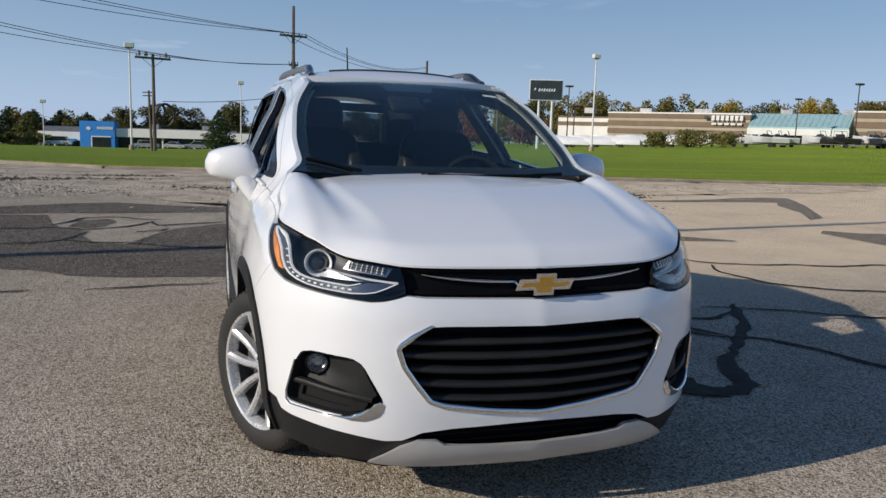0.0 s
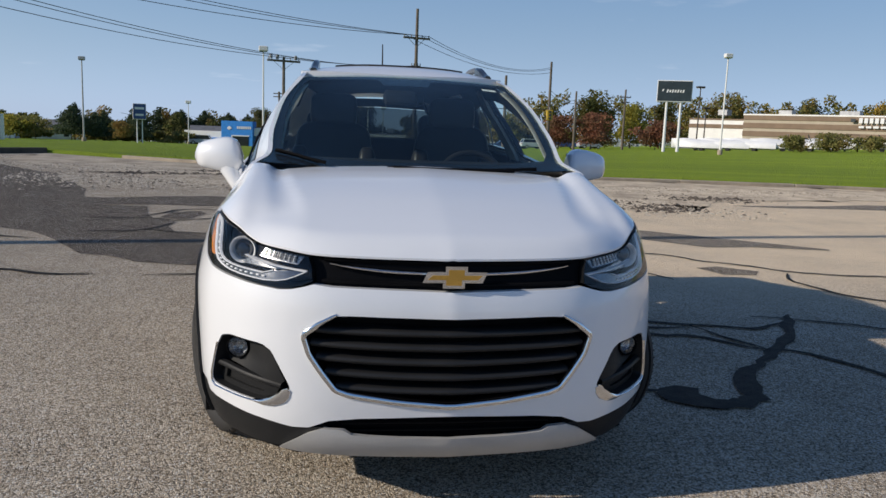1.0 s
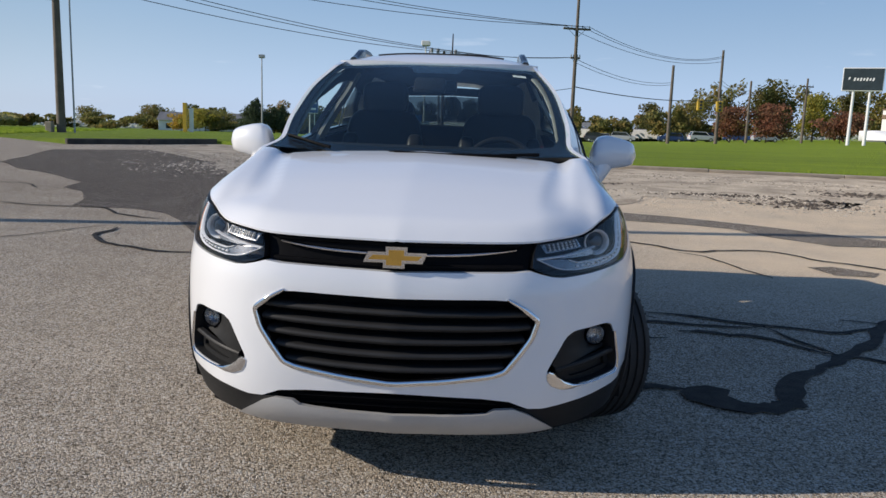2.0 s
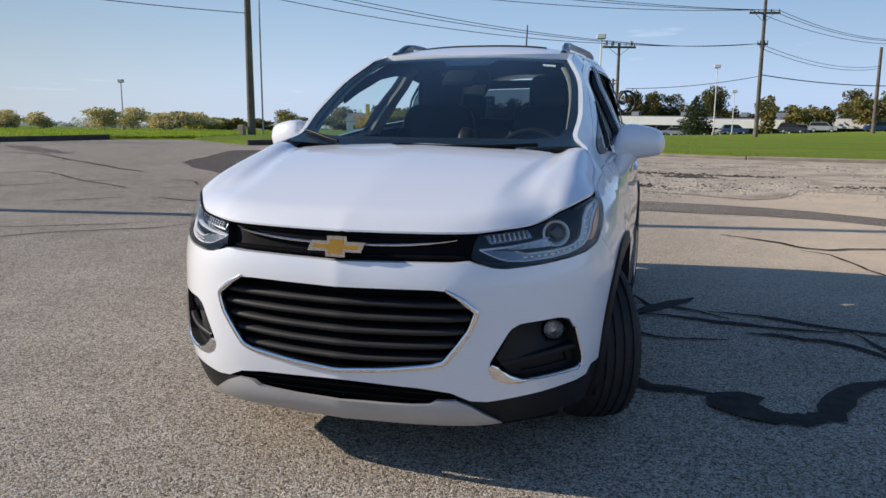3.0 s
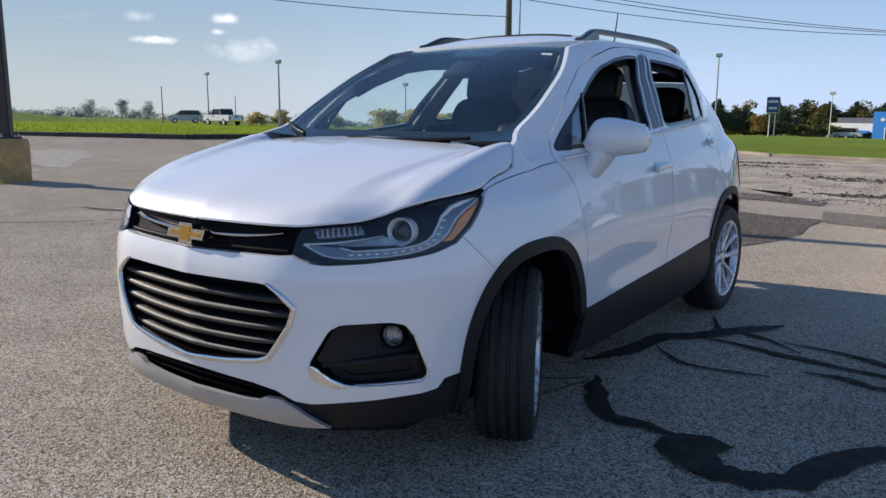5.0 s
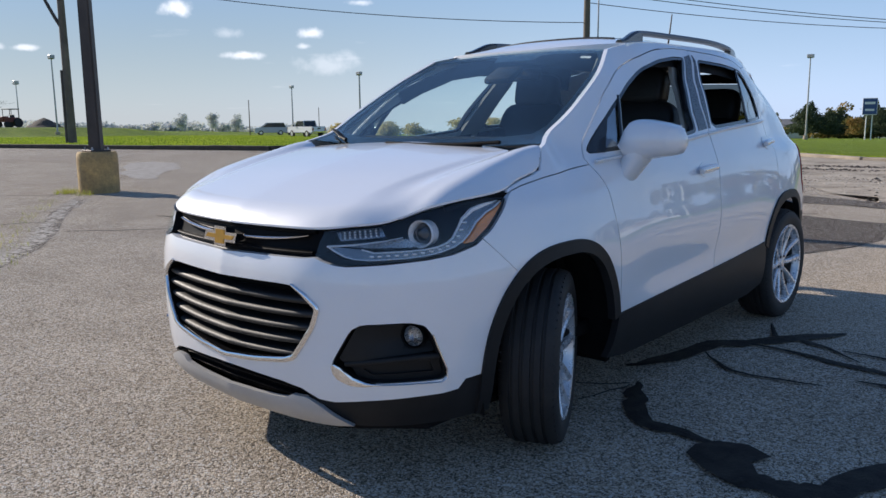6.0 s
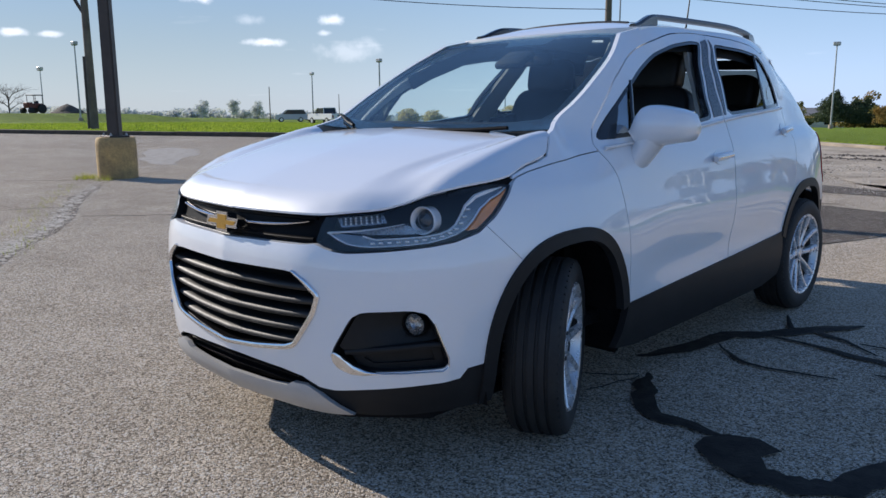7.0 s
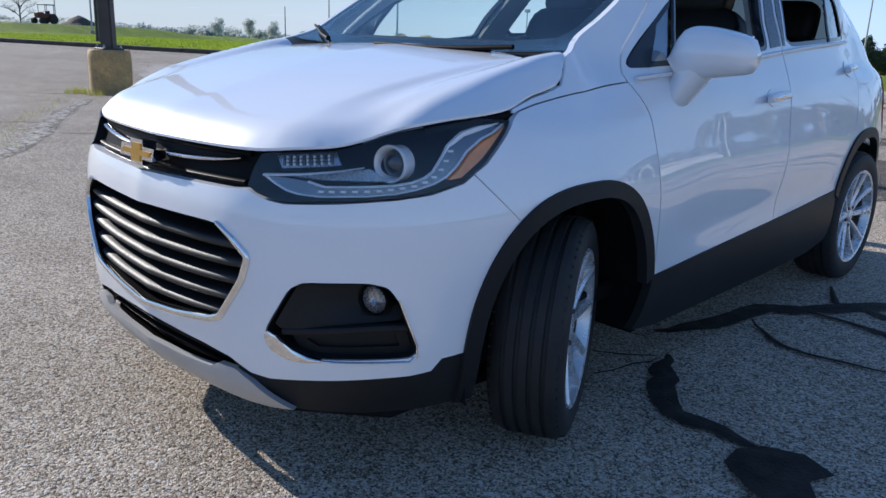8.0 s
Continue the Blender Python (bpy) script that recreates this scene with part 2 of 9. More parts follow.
def leaf_mat(name, a, b, c):
    m, nt, p = node_mat(name)
    geo = nt.nodes.new("ShaderNodeNewGeometry")
    col = mixc(nt, remap(nt, geo.outputs["Random Per Island"], 0, 1), a, b)
    co = nt.nodes.new("ShaderNodeTexCoord").outputs["Object"]
    col = mixc(nt, remap(nt, tex_noise(nt, 0.45, 3, 0.6, co), 0.45, 0.62), col, c)
    nt.links.new(col, p.inputs["Base Color"])
    p.inputs["Roughness"].default_value = 0.75
    p.inputs["Specular IOR Level"].default_value = 0.2
    thin = nt.nodes.new("ShaderNodeBsdfTranslucent")
    nt.links.new(col, thin.inputs[0])
    both = nt.nodes.new("ShaderNodeMixShader")
    both.inputs[0].default_value = 0.4
    nt.links.new(p.outputs[0], both.inputs[1])
    nt.links.new(thin.outputs[0], both.inputs[2])
    nt.links.new(both.outputs[0], nt.nodes["Material Output"].inputs[0])
    return m


def glass_mat(name, tint, rough=0.0, edge=0.85, base=0.03):
    """A thin pane: mostly clear with its tint, and a mirror layer at grazing angles."""
    m, nt, p = node_mat(name)
    out = nt.nodes["Material Output"]
    nt.nodes.remove(p)
    tr = nt.nodes.new("ShaderNodeBsdfTransparent")
    tr.inputs[0].default_value = (*tint, 1)
    gl = nt.nodes.new("ShaderNodeBsdfGlossy")
    gl.inputs["Roughness"].default_value = rough
    gl.inputs[0].default_value = (1, 1, 1, 1)
    lw = nt.nodes.new("ShaderNodeLayerWeight")
    lw.inputs["Blend"].default_value = 0.5
    pw = nt.nodes.new("ShaderNodeMath")
    pw.operation = "POWER"
    pw.inputs[1].default_value = 5.0
    nt.links.new(lw.outputs["Facing"], pw.inputs[0])
    fac = remap(nt, pw.outputs[0], 0, 1, base, edge)
    mx = nt.nodes.new("ShaderNodeMixShader")
    nt.links.new(fac, mx.inputs[0])
    nt.links.new(tr.outputs[0], mx.inputs[1])
    nt.links.new(gl.outputs[0], mx.inputs[2])
    nt.links.new(mx.outputs[0], out.inputs[0])
    return m


ASPHALT = asphalt_mat("asphalt", (0.92, 0.775, 0.60), (0.54, 0.445, 0.335), (0.97, 0.855, 0.70))
ASPHALT_DARK = asphalt_mat("dark_asphalt", (0.40, 0.33, 0.255), (0.20, 0.165, 0.128), (0.50, 0.42, 0.33), False)
ASPHALT_OIL = asphalt_mat("oily_asphalt", (0.20, 0.158, 0.118), (0.10, 0.080, 0.062), (0.26, 0.21, 0.165), False)
TAR = plain("tar", (0.014, 0.013, 0.013), 0.75, second=(0.045, 0.040, 0.034), scale=14, fine=110, bump=0.003, wear=0.4)
GRASS = grass_mat()
DIRT = plain("dirt", (0.78, 0.655, 0.49), 0.95, second=(0.35, 0.28, 0.205), scale=1.2, fine=26, bump=0.03, wear=0.55)
RUBBLE = plain("rubble", (0.15, 0.118, 0.09), 0.95, second=(0.06, 0.048, 0.038), scale=4, fine=30, bump=0.02, wear=0.5)
STONE = plain("loose_stone", (0.36, 0.32, 0.27), 0.9, second=(0.17, 0.15, 0.13), scale=4, fine=40, bump=0.004)
PALE_CRUMB = plain("pale_crumb", (0.70, 0.61, 0.49), 0.95, second=(0.45, 0.39, 0.31), scale=9, fine=60, bump=0.002)
GRAVEL_WASH = plain("gravel_wash", (0.36, 0.34, 0.31), 0.95, second=(0.24, 0.22, 0.195), scale=5, fine=60, bump=0.008)
CONCRETE = plain("concrete", (0.46, 0.385, 0.29), 0.85, second=(0.28, 0.235, 0.18), scale=1.6, fine=30, bump=0.006, wear=0.35)
KERB_DARK = plain("dark_kerb", (0.10, 0.085, 0.065), 0.9, second=(0.045, 0.04, 0.032), scale=2.2, fine=25, bump=0.01, wear=0.4)
YELLOW_CONC = plain("faded_yellow_paint", (0.64, 0.42, 0.16), 0.75, second=(0.36, 0.245, 0.11), scale=3.6, fine=24, bump=0.008, wear=0.5)
POLE_STEEL = plain("weathered_brown_steel", (0.085, 0.07, 0.06), 0.6, second=(0.045, 0.037, 0.032), scale=2, fine=40, metal=0.2)
WOOD_POLE = plain("weathered_pole_wood", (0.20, 0.165, 0.13), 0.9, second=(0.11, 0.09, 0.075), scale=1.5, fine=18, bump=0.01, wear=0.4)
GREY_STEEL = plain("galvanised_steel", (0.45, 0.46, 0.47), 0.45, metal=0.6, scale=2, fine=30)
WHITE_PAINT = plain("white_painted_metal", (0.78, 0.78, 0.77), 0.5, scale=1.0, fine=12, spread=0.12)
for rough_one in (DIRT, GRASS, STONE, RUBBLE, PALE_CRUMB):
    rough_one.node_tree.nodes["Principled BSDF"].inputs["Diffuse Roughness"].default_value = 0.45
TAR.node_tree.nodes["Principled BSDF"].inputs["Specular IOR Level"].default_value = 0.15
BLACK_CABLE = plain("black_cable", (0.02, 0.02, 0.022), 0.55)


def paint_mat():
    """White car paint under clear lacquer, with a little road dust."""
    m, nt, p = node_mat("white_car_paint")
    co = nt.nodes.new("ShaderNodeTexCoord").outputs["Object"]
    dust = remap(nt, tex_noise(nt, 2.2, 6, 0.65, co), 0.35, 0.75)
    grain = remap(nt, tex_noise(nt, 420, 2, 0.5, co), 0.3, 0.7)
    c = mixc(nt, remap(nt, dust, 0, 1, 0, 0.10), (0.80, 0.818, 0.845), (0.64, 0.63, 0.61))
    c = mixc(nt, 0.03, c, mixc(nt, grain, (0.3, 0.3, 0.3), (1, 1, 1)), "MULTIPLY")
    nt.links.new(c, p.inputs["Base Color"])
    nt.links.new(remap(nt, dust, 0, 1, 0.32, 0.45), p.inputs["Roughness"])
    p.inputs["Coat Weight"].default_value, p.inputs["Coat IOR"].default_value = 1.0, 1.62
    nt.links.new(remap(nt, dust, 0, 1, 0.008, 0.035), p.inputs["Coat Roughness"])
    return m


def lathe_rubber():
    m, nt, p = node_mat("tyre_rubber")
    co = nt.nodes.new("ShaderNodeTexCoord").outputs["Object"]
    f = remap(nt, tex_noise(nt, 60, 4, 0.6, co), 0.3, 0.7)
    big = remap(nt, tex_noise(nt, 9, 4, 0.6, co), 0.4, 0.7)
    c = mixc(nt, f, (0.012, 0.012, 0.013), (0.019, 0.0185, 0.018))
    c = mixc(nt, remap(nt, big, 0, 1, 0, 0.5), c, (0.032, 0.030, 0.027))
    nt.links.new(c, p.inputs["Base Color"])
    p.inputs["Roughness"].default_value = 0.72
    bump_on(nt, p, f, 0.4, 0.001)
    return m


PAINT = paint_mat()
RUBBER = lathe_rubber()
CLADDING = plain("dark_grey_plastic", (0.021, 0.0215, 0.0225), 0.5, second=(0.016, 0.0165, 0.0175), scale=8, fine=300, bump=0.0004, wear=0.25)
GLOSS_BLACK = plain("gloss_black_plastic", (0.012, 0.012, 0.014), 0.18, scale=6, fine=120, coat=0.4)
PILLAR_GLOSS = plain("dark_pillar_film", (0.050, 0.052, 0.062), 0.28, scale=6, fine=120, coat=0.3)
GRILLE_BLACK = plain("black_grille_plastic", (0.007, 0.007, 0.008), 0.42, scale=8, fine=160)
BAR_BLACK = plain("satin_black_bar", (0.013, 0.013, 0.014), 0.58, scale=8, fine=160)
LINER = plain("wheel_well_liner", (0.012, 0.012, 0.013), 0.9, scale=8, fine=60)
CHROME = plain("chrome", (0.80, 0.80, 0.81), 0.07, metal=1.0, scale=10, fine=100, spread=0.06, wear=0.03)
SATIN = plain("satin_silver_plastic", (0.50, 0.495, 0.485), 0.36, metal=0.25, scale=5, fine=200, spread=0.1, wear=0.1)
ALLOY = plain("silver_alloy", (0.70, 0.71, 0.73), 0.28, metal=0.55, scale=9, fine=30, spread=0.08, wear=0.02)
RAIL = plain("dark_satin_rail", (0.16, 0.163, 0.17), 0.4, metal=0.4, scale=5, fine=200, spread=0.1, wear=0.1)
SATIN_BRIGHT = plain("bright_trim", (0.80, 0.81, 0.83), 0.32, metal=0.15, scale=5, fine=60, spread=0.05)
BRAKE = plain("brake_iron", (0.10, 0.095, 0.09), 0.6, metal=0.6, scale=12, fine=60)
GOLD = plain("gold_badge", (0.72, 0.43, 0.10), 0.30, metal=0.75, scale=30, fine=400, spread=0.12, wear=0.08)
AMBER = plain("amber_lens", (1.0, 0.34, 0.06), 0.25, scale=20, fine=200, coat=0.6)
RED_LENS = plain("red_tail_lens", (0.35, 0.012, 0.015), 0.15, scale=20, fine=200, coat=0.6)
LAMP_BLACK = plain("lamp_housing_black", (0.010, 0.0105, 0.012), 0.3, scale=20, fine=200)
LAMP_STRIP = plain("pale_light_strip", (0.93, 0.93, 0.94), 0.30, metal=0.0, scale=20, fine=60, spread=0.1, wear=0.03, coat=0.5)
LAMP_GUIDE = plain("light_guide_grey", (0.20, 0.205, 0.215), 0.2, metal=0.9, scale=20, fine=90, spread=0.15, wear=0.05, coat=0.5)
LAMP_GREY = plain("lamp_reflector_grey", (0.42, 0.425, 0.44), 0.28, metal=0.9, scale=20, fine=200)
SEAT = plain("black_seat_leather", (0.022, 0.021, 0.022), 0.42, scale=6, fine=90, bump=0.001)
DASH = plain("dark_dashboard", (0.011, 0.011, 0.0115), 0.6, scale=6, fine=120)
LIGHT_TRIM = plain("pale_cabin_trim", (0.34, 0.33, 0.30), 0.8, scale=4, fine=80)
HEADLINER = plain("grey_headliner", (0.07, 0.068, 0.065), 0.9, scale=4, fine=80)
GLASS_WS = glass_mat("windscreen_glass", (0.89, 0.96, 0.94), base=0.03)
GLASS_DARK = glass_mat("tinted_glass", (0.40, 0.44, 0.45))
GLASS_SIDE = glass_mat("side_glass", (0.50, 0.55, 0.57), edge=0.9, base=0.34)
GLASS_CLEAR = glass_mat("clear_lens", (0.97, 0.975, 0.98), edge=0.38, base=0.026)
GLASS_PRIVACY = glass_mat("privacy_glass", (0.34, 0.37, 0.38))
DARK_GLASS = plain("dark_lens", (0.01, 0.011, 0.014), 0.04, scale=20, fine=200, coat=1.0)
for matte, level in ((GRILLE_BLACK, 0.05), (LAMP_BLACK, 0.06), (CLADDING, 0.2), (LINER, 0.1), (SEAT, 0.25), (DASH, 0.2)):
    matte.node_tree.nodes["Principled BSDF"].inputs["Specular IOR Level"].default_value = level

# ---- helpers for meshes ----
def part(name, bm, material, parent=None, label="", smooth=None):
    """Links a bmesh as one mesh object, under a thing or a part."""
    me = bpy.data.meshes.new(name)
    bm.to_mesh(me)
    bm.free()
    for one in (material if isinstance(material, (list, tuple)) else [material]):
        me.materials.append(one)
    if smooth is not None:
        for f in me.polygons:
            f.use_smooth = True
        me.set_sharp_from_angle(angle=radians(smooth))
    ob = new(name, me)
    if parent:
        ob.parent = parent
    if label:
        ob["label"] = label
    return ob


def thing(name, label, category, group="", kind="", m=None):
    ob = new(name)
    ob.empty_display_size = 0.1
    if m is not None:
        ob.matrix_basis = m
    return tagged(ob, label, category, group, kind)


def box(bm, c, s, bevel=0.0, turn=None, segs=1):
    r = bmesh.ops.create_cube(bm, size=1.0)
    vs = r["verts"]
    bmesh.ops.scale(bm, vec=s, verts=vs)
    if bevel:
        es = list({e for v in vs for e in v.link_edges})
        r = bmesh.ops.bevel(bm, geom=es, offset=bevel, segments=segs, affect="EDGES", profile=0.5)
        vs = list({v for f in r["faces"] for v in f.verts} | {v for v in vs if v.is_valid})
    m = Matrix.Translation(c) @ (turn if turn is not None else Matrix())
    bmesh.ops.transform(bm, matrix=m, verts=vs)
    return vs


def rod(bm, a, b, r0, r1=None, n=10):
    """A round bar from a to b."""
    a, b = Vector(a), Vector(b)
    d = b - a
    r1 = r0 if r1 is None else r1
    q = d.to_track_quat("Z", "Y").to_matrix().to_4x4()
    r = bmesh.ops.create_cone(bm, cap_ends=True, segments=n, radius1=r0, radius2=r1, depth=d.length)
    bmesh.ops.transform(bm, matrix=Matrix.Translation((a + b) / 2) @ q, verts=r["verts"])
    return r["verts"]


def pipe(bm, pts, r, n=8, closed=False):
    """A tube along points; r may be a number or one radius for each point."""
    pts = [Vector(p) for p in pts]
    rings, m = [], len(pts)
    up = Vector((0, 0, 1))
    for i, p in enumerate(pts):
        d = (pts[(i + 1) % m] - pts[i - 1]) if closed else (pts[min(i + 1, m - 1)] - pts[max(i - 1, 0)])
        d.normalize()
        s = d.cross(up)
        s = s.normalized() if s.length > 1e-4 else Vector((1, 0, 0))
        u = s.cross(d)
        rr = r[i] if isinstance(r, (list, tuple)) else r
        rings.append([bm.verts.new(p + rr * (math.cos(k * 2 * math.pi / n) * s + math.sin(k * 2 * math.pi / n) * u)) for k in range(n)])
    for i in range(m if closed else m - 1):
        a, b = rings[i], rings[(i + 1) % m]
        for k in range(n):
            bm.faces.new((a[k], a[(k + 1) % n], b[(k + 1) % n], b[k]))
    if not closed:
        bm.faces.new(rings[0][::-1])
        bm.faces.new(rings[-1])


def prism(bm, outline, z0, z1):
    """An upright prism over a plan outline."""
    lo = [bm.verts.new((x, y, z0)) for x, y in outline]
    hi = [bm.verts.new((x, y, z1)) for x, y in outline]
    n = len(outline)
    for i in range(n):
        bm.faces.new((lo[i], lo[(i + 1) % n], hi[(i + 1) % n], hi[i]))
    bm.faces.new(hi)
    bm.faces.new(lo[::-1])


def lerp_table(table, x):
    xs, ys = [p[0] for p in table], [p[1] for p in table]
    return float(np.interp(x, xs, ys))


# ---- the ground ----
SLOPE = [(-180, 0.0), (-95, 0.0), (-75, -0.004), (-62, -0.009), (-55, -0.012), (-47, -0.019), (-33, -0.025), (-22, -0.026), (-14, -0.025), (-5, -0.029), (3, -0.029),
         (9, -0.020), (16, -0.015), (22, -0.010), (30, -0.002), (38, 0.004), (46, 0.010), (60, 0.010), (75, 0.008), (110, 0.0), (180, 0.0)]


def terrain(x, y):
    """Height of the open ground: level round the lot, falling away behind it."""
    r = math.hypot(x, y)
    az = math.degrees(math.atan2(x, y))
    s = sum(lerp_table(SLOPE, max(-180, min(180, az + k))) for k in (-6, -3, 0, 3, 6)) / 5
    return s * max(0.0, min(r, 420 if s > 0 else 4000) - 30) + 0.12


LOT = [(-70, 4.2), (-42, 12.3), (-24.2, 17.7), (-20.5, 24.2), (-17.5, 25.4), (-13.2, 22.2), (-11.3, 24.0), (-9.7, 26.2), (-6.6, 24.0),
       (-3.3, 21.9), (3.0, 20.4), (10.0, 19.5), (20.0, 17.9), (75, 9.0), (75, -60), (-75, -60)]


def densify(poly, step, closed=True):
    out = []
    n = len(poly)
    for i in range(n if closed else n - 1):
        a, b = Vector(poly[i]), Vector(poly[(i + 1) % n])
        k = max(1, int((b - a).length / step))
        out += [tuple(a.lerp(b, j / k)) for j in range(k)]
    return out if closed else out + [tuple(poly[-1])]


def inside(poly, x, y):
    c, n = False, len(poly)
    for i in range(n):
        (x0, y0), (x1, y1) = poly[i][:2], poly[i - 1][:2]
        if (y0 > y) != (y1 > y) and x < (x1 - x0) * (y - y0) / (y1 - y0) + x0:
            c = not c
    return c


def offset_poly(poly, d):
    """Moves a closed counter-clockwise outline inwards by d (outwards: minus)."""
    out, n = [], len(poly)
    area = sum(poly[i - 1][0] * poly[i][1] - poly[i][0] * poly[i - 1][1] for i in range(n))
    d = d if area > 0 else -d
    for i in range(n):
        p, a, b = Vector(poly[i][:2]), Vector(poly[i - 1][:2]), Vector(poly[(i + 1) % n][:2])
        u, v = (p - a).normalized(), (b - p).normalized()
        nu, nv = Vector((-u.y, u.x)), Vector((-v.y, v.x))
        m = nu + nv
        m = m / max(0.25, m.dot(m)) * 2 if m.length > 1e-6 else nu
        out.append((p.x + m.x * d, p.y + m.y * d))
    return out


from mathutils.geometry import delaunay_2d_cdt


def cdt(outlines, inner, keep):
    """Triangles over a plan bounded by closed outlines, with extra inner points; keep(x, y) tells which stay."""
    pts, edges = [], []
    for o in outlines:
        k = len(pts)
        pts += [Vector(p[:2]) for p in o]
        edges += [(k + i, k + (i + 1) % len(o)) for i in range(len(o))]
    pts += [Vector(p) for p in inner]
    v, e, f, *_ = delaunay_2d_cdt(pts, edges, [], 0, 1e-6)
    faces = []
    for t in f:
        cx, cy = sum(v[i].x for i in t) / len(t), sum(v[i].y for i in t) / len(t)
        if keep(cx, cy):
            faces.append(t)
    return v, faces


def build_ground():
    lot_in, lot_out = densify(offset_poly(LOT, 0.10), 3.0), densify(offset_poly(LOT, -0.12), 3.0)
    inner = []
    r = 8.0
    while r < 4200:
        n = 96 if r > 20 else 24
        for k in range(n):
            a = 2 * math.pi * (k + 0.5 * (int(r) % 2)) / n
            inner.append((r * math.sin(a), r * math.cos(a)))
        r *= 1.16
    v, faces = cdt([lot_in, lot_out], inner, lambda x, y: True)
    bm = bmesh.new()
    vs = []
    for p in v:
        z = -0.08 if inside(LOT, p.x, p.y) else terrain(p.x, p.y)
        vs.append(bm.verts.new((p.x, p.y, z)))
    for t in faces:
        bm.faces.new([vs[i] for i in t])
    bmesh.ops.recalc_face_normals(bm, faces=bm.faces)
    if sum(f.normal.z for f in bm.faces) < 0:
        bmesh.ops.reverse_faces(bm, faces=bm.faces)
    g = part("ground", bm, GRASS, smooth=40)
    tagged(g, "mown green grass ground sloping gently to the horizon", "ground", kind="structure")
    # the lot
    rim = densify(LOT, 2.0)
    inner = [(x, y) for x in range(-74, 75, 3) for y in range(-58, 26, 3) if inside(LOT, x, y)]
    v, faces = cdt([rim], inner, lambda x, y: inside(LOT, x, y))
    bm = bmesh.new()
    vs = [bm.verts.new((p.x, p.y, 0.0)) for p in v]
    for t in faces:
        bm.faces.new([vs[i] for i in t])
    bmesh.ops.recalc_face_normals(bm, faces=bm.faces)
    if sum(f.normal.z for f in bm.faces) < 0:
        bmesh.ops.reverse_faces(bm, faces=bm.faces)
    lot = part("pavement", bm, ASPHALT)
    tagged(lot, "old cracked asphalt car park with pale stones showing", "car park", kind="structure")


def kerb_run(points, w, h, material, label):
    """A kerb of separate stones along a line."""
    bm = bmesh.new()
    line = densify(points, 3.0, closed=False)
    for a, b in zip(line, line[1:]):
        a, b = Vector(a), Vector(b)
        d = (b - a).normalized()
        mid = (a + b) / 2
        turn = Matrix.Rotation(math.atan2(d.y, d.x), 4, "Z") @ Matrix.Rotation(random.uniform(-0.006, 0.006), 4, "Y")
        box(bm, (mid.x, mid.y, h / 2 - 0.06 + random.uniform(-0.012, 0.012)), ((b - a).length - 0.012, w, h + 0.12), 0.02, turn)
    k = part("kerb", bm, material, smooth=35)
    return tagged(k, label, "kerb", kind="structure")


build_ground()
kerb_run(LOT[0:4], 0.24, 0.19, KERB_DARK, "dark weathered kerb edging the grass bank")
kerb_run([LOT[5], LOT[6], LOT[7]], 0.24, 0.19, KERB_DARK, "dark weathered kerb edging a grass island")
kerb_run(LOT[8:14], 0.34, 0.09, CONCRETE, "pale worn concrete kerb along the lawn")


def flat_patch(name, outline, z, material, label, jag=0.15, category="patch"):
    """A thin overlay on the asphalt with an uneven outline."""
    rng = random.Random(name + label)
    pts = []
    for x, y in densify(outline, 0.6):
        pts.append((x + rng.uniform(-jag, jag), y + rng.uniform(-jag, jag)))
    bm = bmesh.new()
    f = bm.faces.new([bm.verts.new((x, y, z)) for x, y in pts])
    bmesh.ops.triangulate(bm, faces=[f])
    bmesh.ops.recalc_face_normals(bm, faces=bm.faces)
    if sum(f.normal.z for f in bm.faces) < 0:
        bmesh.ops.reverse_faces(bm, faces=bm.faces)
    return tagged(part(name, bm, material), label, category, kind="structure")


flat_patch("asphalt_patch", [(0.3, 9.4), (2.3, 9.0), (2.9, 8.85), (3.66, 8.17), (4.25, 7.76), (4.6, 7.5), (5.1, 7.05), (5.9, 6.5), (5.79, 6.24), (4.86, 6.5), (4.3, 6.5),
           (3.71, 7.02), (3.46, 7.5), (2.86, 7.95), (2.1, 7.97), (0.5, 8.2)], 0.004, ASPHALT_DARK, "darker repaired strip of asphalt", 0.08)
flat_patch("asphalt_patch", [(7.66, 12.4), (9.1, 12.5), (12.0, 13.3), (12.6, 13.0), (11.4, 11.2), (10.2, 9.5), (9.1, 8.6), (10.4, 10.6), (11.2, 11.9), (8.8, 12.0)], 0.004, ASPHALT_DARK, "darker repaired strip of asphalt", 0.1)
flat_patch("asphalt_patch", [(8.1, 7.4), (8.5, 7.0), (10.5, 6.3), (10.4, 5.6), (7.8, 5.8), (7.8, 6.9)], 0.004, ASPHALT_DARK, "darker repaired strip of asphalt", 0.1)
flat_patch("asphalt_patch", [(3.36, 5.0), (3.63, 5.1), (3.96, 4.8), (3.79, 4.6), (3.49, 4.64)], 0.004, ASPHALT_DARK, "small dark repaired patch of asphalt", 0.03)
